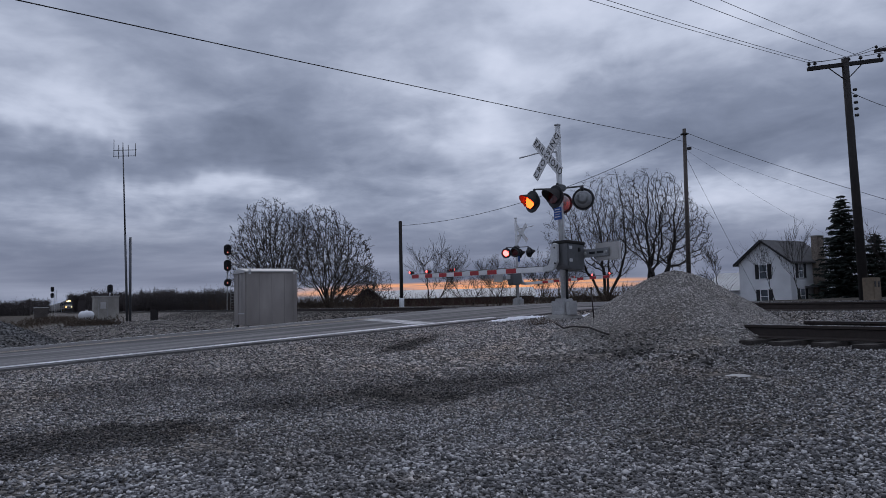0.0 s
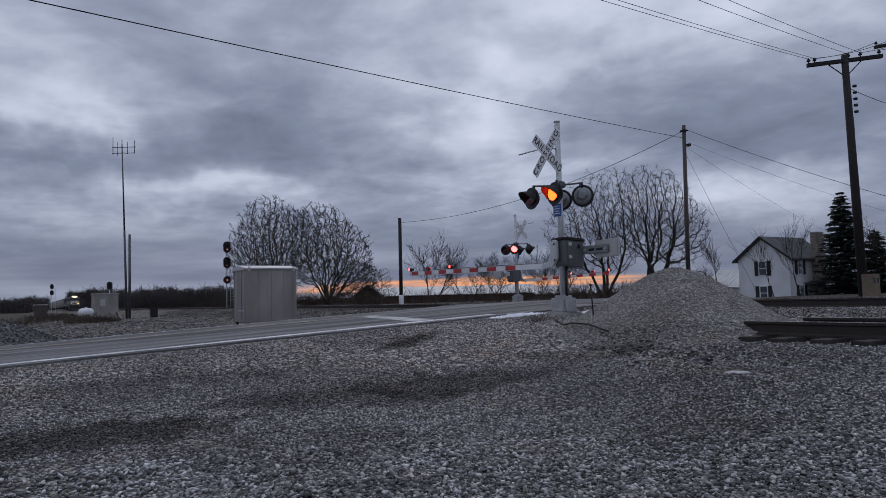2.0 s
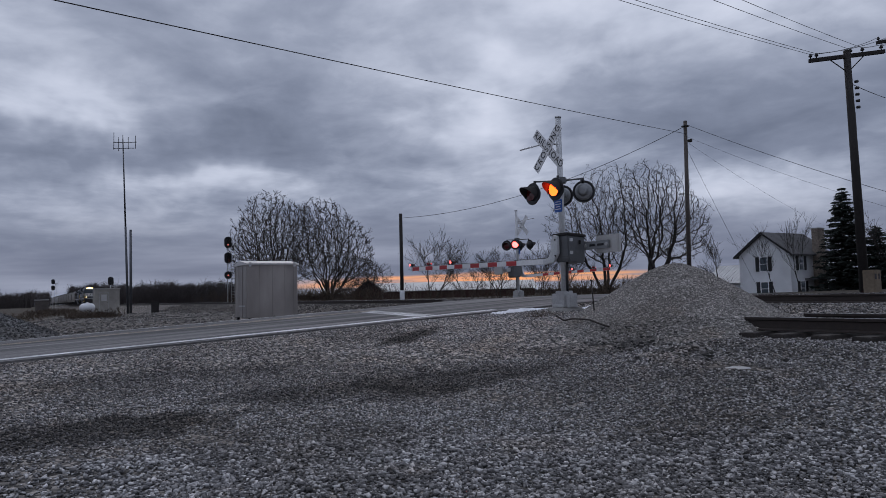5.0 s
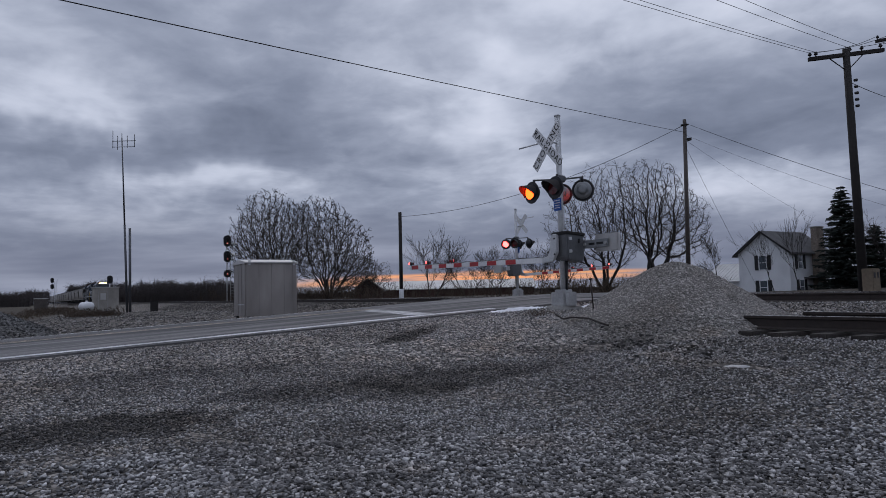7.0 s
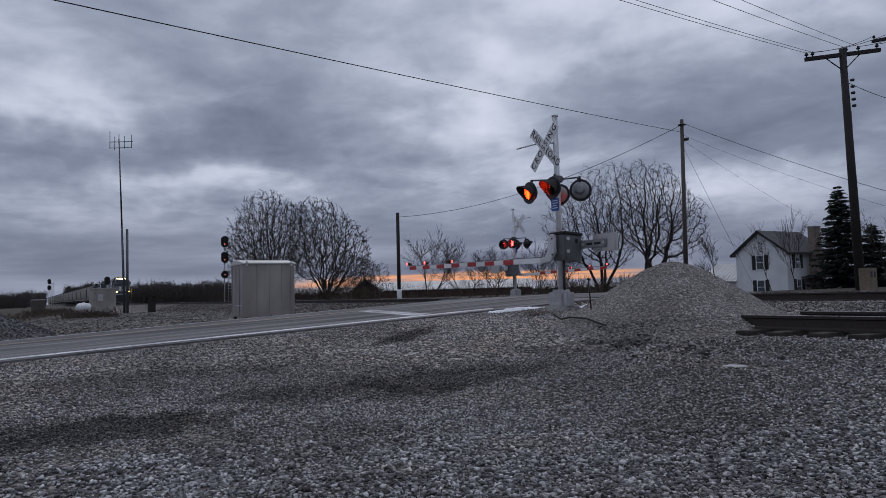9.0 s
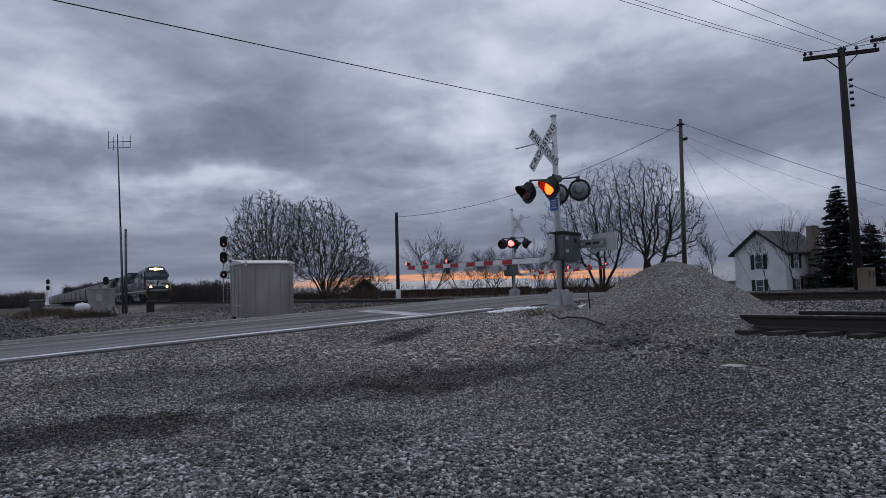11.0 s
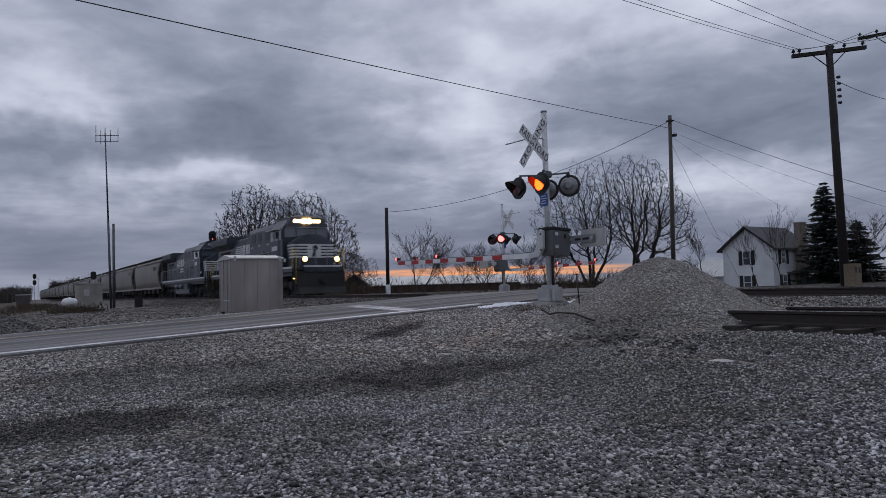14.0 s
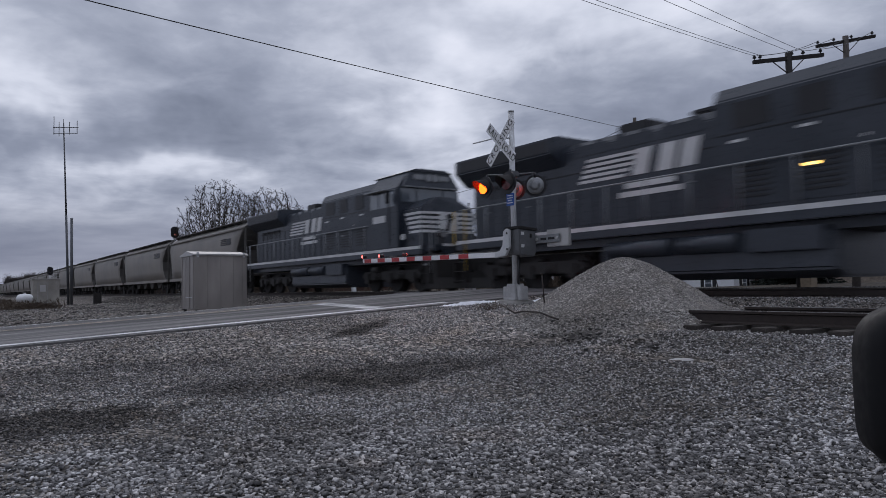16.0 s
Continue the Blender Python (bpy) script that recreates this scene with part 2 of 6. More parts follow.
def tube(bm, p0, p1, r0, r1=None, n=8, caps=True):
    p0, p1 = Vector(p0), Vector(p1)
    r1 = r0 if r1 is None else r1
    d = (p1 - p0).normalized()
    u = d.cross(Vector((0, 0, 1)) if abs(d.z) < 0.9 else Vector((1, 0, 0))).normalized()
    w = d.cross(u)
    ring = lambda p, r: [bm.verts.new(p + (u * math.cos(2 * math.pi * i / n) + w * math.sin(2 * math.pi * i / n)) * r) for i in range(n)]
    a, b = ring(p0, r0), ring(p1, r1)
    for i in range(n):
        bm.faces.new((a[i], a[(i + 1) % n], b[(i + 1) % n], b[i])).smooth = True
    if caps:
        bm.faces.new(a[::-1]), bm.faces.new(b)


def path_tube(bm, pts, r, n=6):
    pts = [Vector(p) for p in pts]
    prev = None
    for i, p in enumerate(pts):
        d = (pts[min(i + 1, len(pts) - 1)] - pts[max(i - 1, 0)]).normalized()
        u = d.cross(Vector((0, 0, 1)) if abs(d.z) < 0.9 else Vector((1, 0, 0))).normalized()
        w = d.cross(u)
        row = [bm.verts.new(p + (u * math.cos(2 * math.pi * k / n) + w * math.sin(2 * math.pi * k / n)) * r) for k in range(n)]
        if prev:
            for k in range(n):
                bm.faces.new((prev[k], prev[(k + 1) % n], row[(k + 1) % n], row[k])).smooth = True
        prev = row


def mesh_of(bm, name, material):
    bmesh.ops.recalc_face_normals(bm, faces=bm.faces)
    me = bpy.data.meshes.new(name)
    bm.to_mesh(me)
    bm.free()
    me.materials.append(material)
    return me


def part(name, bm, material, parent=None, label=""):
    ob = new(name, mesh_of(bm, name, material))
    if parent is not None:
        ob.parent = parent
    return tagged(ob, label)


def thing(name, m, label, category, group="", kind=""):
    ob = new(name)
    ob.empty_display_size = 0.2
    ob.matrix_basis = m
    return tagged(ob, label, category, group, kind)


def made(fn, *a, **k):
    bm = bmesh.new()
    fn(bm, *a, **k)
    return bm


def boxes(*rows, bevel=0.0):
    bm = bmesh.new()
    for r in rows:
        box(bm, *r, bevel=bevel)
    return bm


def tubes(*rows, n=8):
    bm = bmesh.new()
    for r in rows:
        tube(bm, *r, n=n)
    return bm


def raw_mesh(name, verts, faces, material, smooth=False):
    """A mesh from numpy arrays of corners and triangles or quads."""
    me = bpy.data.meshes.new(name)
    k = faces.shape[1]
    me.vertices.add(len(verts)), me.loops.add(faces.size), me.polygons.add(len(faces))
    me.vertices.foreach_set("co", np.ascontiguousarray(verts, dtype=np.float32).ravel())
    me.loops.foreach_set("vertex_index", np.ascontiguousarray(faces, dtype=np.int32).ravel())
    me.polygons.foreach_set("loop_start", np.arange(0, faces.size, k, dtype=np.int32))
    me.polygons.foreach_set("use_smooth", np.full(len(faces), smooth))
    me.update(calc_edges=True)
    me.validate()
    me.materials.append(material)
    return me


# ------------------------------------------------------------ the lie of the land
TRACK_Y, RAIL_Z, SIDING_Y, SIDING_Z = 15.8, 1.10, 10.05, 0.855
ROAD_X0, ROAD_X1 = -21.0, -13.15            # far and near edge of the asphalt


def S(t):
    t = np.clip(t, 0, 1)
    return t * t * (3 - 2 * t)


def road_height(y):
    y = np.asarray(y, float)
    rise = np.where(y < 12.5, 0.43 + 0.05 * y, 1.055 + 0.025 * np.clip(y - 12.5, 0, 1.6))
    rise = np.where(y < -8, 0.03, rise)
    return np.where(y > 17.4, 1.095 - 0.03 * np.clip(y - 17.4, 0, 16), rise)


def bumps(x, y, size, seed):
    """Cheap smooth unevenness of about +-1."""
    r = np.random.RandomState(seed)
    out = np.zeros_like(x)
    for i in range(7):
        a, p, q = r.uniform(0, 6.28), r.uniform(0, 6.28), r.uniform(0.6, 1.7) / size
        out += np.sin((x * math.cos(a) + y * math.sin(a)) * q * 6.28 + p)
    return out / 3.2


def ground_height(x, y):
    x, y = np.broadcast_arrays(np.asarray(x, float), np.asarray(y, float))
    lot = 0.56 * S((y - 4.2) / 5.0) + 0.025 * bumps(x, y, 3.0, 3) + 0.012 * bumps(x, y, 0.9, 4)
    left = 0.21 + 0.02 * np.clip(y, -4, 12) + 0.05 * bumps(x, y, 6.0, 5) - 0.55 * S((3.0 - y) / 5) * S((-x - 30) / 12)
    road = road_height(y) - 0.035
    near_road = S((-x - 6.5) / 6.3)
    z = np.where(x > -17, lot * (1 - near_road) + road * near_road, road * (1 - S((-x - 21.2) / 3.0)) + left * S((-x - 21.2) / 3.0))
    # ballast of the main track
    bed = RAIL_Z - 0.20 - 0.5 * np.clip((np.abs(y - TRACK_Y) - 2.0) / 3.4, 0, 1)
    on_road = S((x + 23.5) / 2) * S((-11.2 - x) / 2)
    top = S((4.6 - np.abs(y - TRACK_Y)) / 1.4)
    z = z + np.maximum(bed - z, 0) * top * (1 - on_road)
    # siding bed
    z = z + np.maximum(SIDING_Z - 0.27 - z, 0) * S((2.3 - np.abs(y - SIDING_Y)) / 0.9) * S((x + 9.5) / 1.5)
    # land beyond
    far = 0.62 + 0.25 * bumps(x, y, 60, 8)
    beyond = S((y - TRACK_Y - 4) / 8)
    z = z * (1 - beyond) + np.where(on_road > 0.01, np.maximum(far, road * on_road + far * (1 - on_road)), far) * beyond
    away = S((np.hypot(x, y) - 70) / 150)
    return z * (1 - away) + (0.35 + 0.1 * bumps(x, y, 90, 9)) * away * np.where(np.abs(y - TRACK_Y) < 8, 1, 1) + 0.0


def graded(lo, fine_lo, fine_hi, hi, step, grow=1.18):
    mid = list(np.arange(fine_lo, fine_hi + 1e-6, step))
    a, s = [fine_lo], step
    while a[-1] > lo:
        s *= grow
        a.append(a[-1] - s)
    b, s = [fine_hi], step
    while b[-1] < hi:
        s *= grow
        b.append(b[-1] + s)
    return np.array(a[:0:-1] + mid + b[1:])


def grid_mesh(name, xs, ys, fn, material):
    gx, gy = np.meshgrid(xs, ys, indexing="ij")
    v = np.stack([gx, gy, fn(gx, gy)], -1).reshape(-1, 3)
    i = np.arange(len(xs) * len(ys)).reshape(len(xs), len(ys))
    f = np.stack([i[:-1, :-1], i[1:, :-1], i[1:, 1:], i[:-1, 1:]], -1).reshape(-1, 4)
    return raw_mesh(name, v, f, material, True)


# ------------------------------------------------------------ ground
def gravel_material(name, cell, pale, dark, stones=False, field=False):
    """Crushed stone: single stones with their own grey, wet dark patches, and dry field beyond the railway."""
    m = bpy.data.materials.new(name)
    m.use_nodes = True
    nt = m.node_tree
    N, L = nt.nodes.new, nt.links.new
    b = nt.nodes["Principled BSDF"]
    co = N("ShaderNodeNewGeometry")
    pos = co.outputs["Position"]

    def noise_at(scale, detail, rough=0.55):
        n = N("ShaderNodeTexNoise")
        n.inputs["Scale"].default_value, n.inputs["Detail"].default_value, n.inputs["Roughness"].default_value = scale, detail, rough
        L(pos, n.inputs["Vector"])
        return n.outputs[0]

    def ramp(v, *stops):
        r = N("ShaderNodeValToRGB")
        e = r.color_ramp.elements
        e[0].position, e[0].color = stops[0][0], (*stops[0][1], 1)
        e[1].position, e[1].color = stops[-1][0], (*stops[-1][1], 1)
        for p, c in stops[1:-1]:
            e.new(p).color = (*c, 1)
        L(v, r.inputs[0])
        return r.outputs[0]

    def mix(f, a, c, mode="MIX"):
        n = N("ShaderNodeMix")
        n.data_type, n.blend_type = "RGBA", mode
        for s, v in ((n.inputs[0], f), (n.inputs[6], a), (n.inputs[7], c)):
            if isinstance(v, tuple):
                s.default_value = (*v, 1)
            elif isinstance(v, float):
                s.default_value = v
            else:
                L(v, s)
        return n.outputs[2]
    if stones:
        pick = co.outputs["Random Per Island"]
    else:
        vor = N("ShaderNodeTexVoronoi")
        vor.inputs["Scale"].default_value = 1 / cell
        L(pos, vor.inputs["Vector"])
        sep = N("ShaderNodeSeparateColor")
        L(vor.outputs["Color"], sep.inputs[0])
        pick = sep.outputs[0]
    mid = tuple((p + d) / 2 * 0.92 for p, d in zip(pale, dark))
    colour = ramp(pick, (0.0, dark), (0.36, tuple(0.5 * c for c in mid)), (0.68, mid), (0.88, pale), (1.0, tuple(min(1, 1.15 * c) for c in pale)))
    grain = ramp(noise_at(70, 3), (0.3, (0.7, 0.7, 0.7)), (0.7, (1.2, 1.2, 1.2)))
    colour = mix(1.0, colour, grain, "MULTIPLY")
    # dust, mud and wet patches
    patch = ramp(noise_at(0.42, 6, 0.62), (0.42, (0, 0, 0)), (0.60, (1, 1, 1)))
    colour = mix(patch, mix(0.85, colour, (0.66, 0.64, 0.62), "MULTIPLY"), colour)
    # damp and muddy hollows of the lot
    for cx, cy, rx, ry, turn, amount in DAMP:
        d = N("ShaderNodeVectorMath")
        d.operation = "SUBTRACT"
        L(pos, d.inputs[0])
        d.inputs[1].default_value = (cx, cy, 0)
        rot = N("ShaderNodeVectorRotate")
        rot.rotation_type = "Z_AXIS"
        L(d.outputs[0], rot.inputs["Vector"])
        rot.inputs["Angle"].default_value = radians(-turn)
        sc = N("ShaderNodeVectorMath")
        sc.operation = "MULTIPLY"
        L(rot.outputs[0], sc.inputs[0])
        sc.inputs[1].default_value = (1 / rx, 1 / ry, 0)
        ln = N("ShaderNodeVectorMath")
        ln.operation = "LENGTH"
        L(sc.outputs[0], ln.inputs[0])
        ad = N("ShaderNodeMath")
        ad.operation = "ADD"
        wob = N("ShaderNodeMath")
        wob.operation = "MULTIPLY"
        L(noise_at(2.2, 5, 0.65), wob.inputs[0])
        wob.inputs[1].default_value = 1.3
        L(ln.outputs["Value"], ad.inputs[0]), L(wob.outputs[0], ad.inputs[1])
        mr = N("ShaderNodeMapRange")
        mr.interpolation_type = "SMOOTHSTEP"
        L(ad.outputs[0], mr.inputs[0])
        mr.inputs[1].default_value, mr.inputs[2].default_value, mr.inputs[3].default_value, mr.inputs[4].default_value = 1.55, 1.15, 0.0, amount
        colour = mix(mr.outputs[0], colour, mix(1.0, colour, (0.24, 0.23, 0.225), "MULTIPLY"))
    brown = ramp(noise_at(0.9, 5, 0.6), (0.55, (0, 0, 0)), (0.72, (0.6, 0.6, 0.6)))
    colour = mix(brown, colour, mix(1.0, colour, (1.12, 0.98, 0.84), "MULTIPLY"))
    rough, height = 0.85, None
    if not stones:
        rel = N("ShaderNodeBump")
        rel.inputs["Strength"].default_value, rel.inputs["Distance"].default_value = 0.9, cell * 0.5
        L(vor.outputs["Distance"], rel.inputs["Height"])
        rel.invert = True
        L(rel.outputs[0], b.inputs["Normal"])
    if field:
        xyz = N("ShaderNodeSeparateXYZ")
        L(pos, xyz.inputs[0])

        def over(v, lo, hi):
            n = N("ShaderNodeMapRange")
            n.interpolation_type = "SMOOTHSTEP"
            L(v, n.inputs[0])
            n.inputs[1].default_value, n.inputs[2].default_value = lo, hi
            return n.outputs[0]
        grass = ramp(noise_at(1.6, 8, 0.7), (0.3, (0.030, 0.024, 0.017)), (0.55, (0.058, 0.045, 0.030)), (0.75, (0.085, 0.068, 0.046)))
        colour = mix(over(xyz.outputs[1], 20.5, 22.5), colour, grass)
        colour = mix(over(xyz.outputs[0], -20.5, -23.5), colour, mix(1.0, colour, (0.54, 0.51, 0.48), "MULTIPLY"))
        # slightly darker, browner ground between the loose stones of the lot
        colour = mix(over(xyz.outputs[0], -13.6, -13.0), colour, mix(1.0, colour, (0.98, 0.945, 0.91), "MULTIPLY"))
        # coarse stone off the driven roadside strip, shade of its deep gaps painted in
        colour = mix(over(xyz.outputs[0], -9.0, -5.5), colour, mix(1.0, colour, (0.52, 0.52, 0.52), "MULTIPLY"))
        far_left = N("ShaderNodeMath")
        far_left.operation = "MULTIPLY"
        L(over(xyz.outputs[0], -60.0, -75.0), far_left.inputs[0]), L(over(xyz.outputs[1], 8.5, 5.5), far_left.inputs[1])
        colour = mix(far_left.outputs[0], colour, grass)
    L(colour, b.inputs["Base Color"])
    b.inputs["Roughness"].default_value, b.inputs["Specular IOR Level"].default_value = rough, 0.3
    return m


# x, y, half length, half width, turn and strength of each damp hollow
DAMP = ((-8.1, 5.1, 2.08, 0.80, 65, 0.65), (-8.15, 3.3, 2.4, 0.6, 75, 0.65), (-7.75, 0.5, 1.92, 0.77, 85, 0.8), (-10.95, 5.9, 1.35, 0.40, 123, 1.0), (-10.2, 1.5, 2.56, 0.6, 80, 0.4), (-8.0, 7.2, 1.6, 0.5, 40, 0.4))
PALE, DARK = (0.60, 0.565, 0.53), (0.036, 0.034, 0.035)
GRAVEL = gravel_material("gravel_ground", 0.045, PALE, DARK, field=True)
STONE = gravel_material("gravel_stone", 0.04, (0.62, 0.605, 0.60), (0.09, 0.088, 0.091), stones=True)
PILE_STONE = gravel_material("pale_crushed_stone", 0.03, (0.47, 0.445, 0.415), (0.26, 0.247, 0.232), stones=True)
PILE_BASE = gravel_material("pale_crushed_stone_bed", 0.028, (0.45, 0.415, 0.38), (0.18, 0.166, 0.153))

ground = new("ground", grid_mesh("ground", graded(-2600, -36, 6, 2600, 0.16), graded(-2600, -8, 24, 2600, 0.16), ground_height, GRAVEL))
tagged(ground, "grey crushed-stone lot and dry winter field", "ground", kind="structure")


def asphalt_material():
    m = surface("worn_asphalt", (0.080, 0.080, 0.084), 0.85, 0, 0.30, 14, 0.55, 3.2, 0.4, (0.165, 0.158, 0.155), stretch=(1.0, 0.045, 1.0))
    return m


ASPHALT = asphalt_material()
LINE_WHITE = surface("worn_white_road_paint", (0.74, 0.74, 0.74), 0.7, 0, 0.25, 12, 0.35, 1.2, 0.1)
LINE_WORN = surface("half_worn_white_paint", (0.42, 0.42, 0.42), 0.75, 0, 0.45, 6, 0.5, 1.5, 0.1)
LINE_YELLOW = surface("worn_yellow_road_paint", (0.40, 0.335, 0.27), 0.7, 0, 0.35, 12, 0.4, 1.2, 0.1)


def strip(name, x0, x1, y0, y1, lift0, lift1, rise, thick, material, step=0.5, ragged=0.0, parent=None, seed=1):
    """A slab laid on the road's profile, its edges a little uneven."""
    r = random.Random(seed)
    ys = np.arange(y0, y1 + 1e-6, step)
    bm = bmesh.new()
    rows = []
    for y in ys:
        z, za, zb = float(road_height(y)), float(road_height(y)) + lift0, float(road_height(y)) + lift1
        a, b = x0 + r.uniform(-ragged, ragged), x1 + r.uniform(-ragged, ragged)
        rows.append([bm.verts.new(c) for c in ((a, y, za - thick), (a, y, za), ((a + b) / 2, y, (za + zb) / 2 + rise), (b, y, zb), (b, y, zb - thick))])
    for p, q in zip(rows, rows[1:]):
        for i in range(4):
            bm.faces.new((p[i], p[i + 1], q[i + 1], q[i]))
    bm.faces.new(rows[0]), bm.faces.new(rows[-1][::-1])
    ob = part(name, bm, material, parent)
    return ob


road = strip("road", ROAD_X0, ROAD_X1, -260, 120, 0.0, 0.0, 0.012 * (ROAD_X1 - ROAD_X0), 0.12, ASPHALT, 0.5, 0.05)
tagged(road, "worn grey asphalt two-lane road over the crossing", "road", kind="structure")


def crown(x):
    w = (ROAD_X1 - ROAD_X0)
    return 0.012 * w * (1 - abs(x - (ROAD_X0 + ROAD_X1) / 2) / (w / 2))


def line(x0, x1, y0, y1, material, name, seed=1, ragged=0.01):
    strip(name, x0, x1, y0, y1, crown(x0) + 0.006, crown(x1) + 0.006, 0.0, 0.004, material, 0.25 if y1 - y0 < 2 else 0.5, ragged, road, seed)


line(-13.62, -13.40, -120, 9.5, LINE_WHITE, "edge_line", 2)
line(-20.75, -20.62, -120, 9.0, LINE_WHITE, "edge_line", 3)
line(-16.95, -16.85, -120, 8.0, LINE_YELLOW, "centre_line", 4)
line(-17.30, -17.20, -120, 8.0, LINE_YELLOW, "centre_line", 5)
line(-16.7, -13.7, 7.5, 8.0, LINE_WORN, "stop_line", 6, 0.06)


# ------------------------------------------------------------ tracks
def rail_profile(h):
    half = [(0.075, 0.0), (0.075, 0.012), (0.012, 0.034), (0.010, h - 0.052), (0.036, h - 0.038), (0.037, h - 0.006), (0.030, h)]
    return half + [(-a, b) for a, b in half[::-1]]


def rail(name, y, x0, x1, top, h, parent):
    bm = bmesh.new()
    prism(bm, [(y + a, top - h + b) for a, b in rail_profile(h)], "x", x0, x1)
    ob = part(name, bm, RAIL, parent)
    bm = bmesh.new()
    box(bm, x0, x1, y - 0.031, y + 0.031, top - 0.001, top + 0.003)
    part("rail_head", bm, RAIL_HEAD, ob, "polished running surface")


def tie_mesh():
    return mesh_of(boxes((-0.115, 0.115, -1.3, 1.3, -0.17, 0.0), bevel=0.012), "tie", TIE)


TIE_MESH = tie_mesh()


def track(name, y, top, h, x0, x1, label, near0, near1):
    t = thing(name, pose(0, 0, 0), label, "railway track", kind="structure")
    for s in (-0.7545, 0.7545):
        rail("rail", y + s, x0, x1, top, h, t)
    r = random.Random(len(name))
    x, k = near0, 0
    while x < near1:
        if not (-22 < x < -12.5 and y > 12):
            ob = new("tie", TIE_MESH)
            ob.parent = t
            ob.matrix_basis = pose(x + r.uniform(-0.02, 0.02), y + r.uniform(-0.05, 0.05), top - h - 0.012, 0, 0, r.uniform(-1.2, 1.2))
        x += 0.53
    return t


track("main_track", TRACK_Y, RAIL_Z, 0.185, -2400, 400, "single main line of rusty rails on ballast", -75, 12)
track("siding_track", SIDING_Y, SIDING_Z, 0.19, -6.65, 45, "old stub siding of rusty rails on rough timber ties", -6.3, 12)

bm = bmesh.new()
for a, b in ((-2.9, -0.83), (-0.68, 0.68), (0.83, 2.9)):
    box(bm, ROAD_X0 - 0.6, ROAD_X1 + 0.9, TRACK_Y + a, TRACK_Y + b, 0.85, RAIL_Z - 0.004, bevel=0.02)
crossing = part("crossing_panel", bm, ASPHALT)
tagged(crossing, "dark asphalt and timber crossing surface between the rails", "crossing surface", kind="structure")


# ------------------------------------------------------------ stones
OCTA = np.array([(1, 0, 0), (-1, 0, 0), (0, 1, 0), (0, -1, 0), (0, 0, 1), (0, 0, -1)]) * 1.05
OCTA_TRI = np.array([(0, 2, 4), (2, 1, 4), (1, 3, 4), (3, 0, 4), (2, 0, 5), (1, 2, 5), (3, 1, 5), (0, 3, 5)])
CUBE = np.array([(x, y, z) for x in (-1, 1) for y in (-1, 1) for z in (-1, 1)]) * 0.72
CUBE_TRI = np.array([(0, 1, 3), (0, 3, 2), (4, 6, 7), (4, 7, 5), (0, 4, 5), (0, 5, 1), (2, 3, 7), (2, 7, 6), (0, 2, 6), (0, 6, 4), (1, 5, 7), (1, 7, 3)])
ROCKS = [CUBE * np.random.RandomState(90 + i).uniform(0.55, 1.35, (8, 1)) + np.random.RandomState(130 + i).normal(0, 0.13, (8, 3)) for i in range(32)]
SMALL = [OCTA * np.random.RandomState(60 + i).uniform(0.7, 1.2, (6, 1)) for i in range(16)]


def scatter(name, x, y, z, size, material, seed, flat=0.6, small=False, smooth=False):
    """Many small stones as one mesh."""
    r = np.random.RandomState(seed)
    n = len(x)
    shapes, tri = (SMALL, OCTA_TRI) if small else (ROCKS, CUBE_TRI)
    t = np.array(shapes)[r.randint(0, len(shapes), n)]
    s = size[:, None, None] * 0.5 * np.stack([r.uniform(0.85, 1.45, n), r.uniform(0.7, 1.05, n), r.uniform(flat * 0.7, flat * 1.3, n)], -1)[:, None, :]
    v = t * s
    a = r.uniform(0, 2 * math.pi, n)
    tilt, ta = r.normal(0, 0.26, n), r.uniform(0, 6.28, n)
    ca, sa = np.cos(a)[:, None], np.sin(a)[:, None]
    vx, vy, vz = v[..., 0] * ca - v[..., 1] * sa, v[..., 0] * sa + v[..., 1] * ca, v[..., 2]
    vz = vz + tilt[:, None] * (vx * np.cos(ta)[:, None] + vy * np.sin(ta)[:, None])
    v = np.stack([vx + x[:, None], vy + y[:, None], vz + z[:, None]], -1).reshape(-1, 3)
    f = (tri[None] + t.shape[1] * np.arange(n)[:, None, None]).reshape(-1, 3)
    return raw_mesh(name, v, f, material, smooth)


PILE_C, PILE_R = (-8.3, 9.85), 2.1


def pile_height(x, y):
    dx, dy = x - PILE_C[0], y - PILE_C[1]
    d = np.sqrt((np.hypot(dx, dy) * (1 + 0.05 * np.sin(3 * np.arctan2(dy, dx) + 0.7))) ** 2 + 0.2)
    base = ground_height(x, y)
    h = 1.43 * (np.sqrt((1 - d / PILE_R) ** 2 + 0.006) + (1 - d / PILE_R)) / 2 - 0.02
    h = np.where(d < PILE_R * 1.15, h, 0)
    return base + np.maximum(h, 0) + 0.012 * bumps(x, y, 0.8, 12) * (h > 0.05)


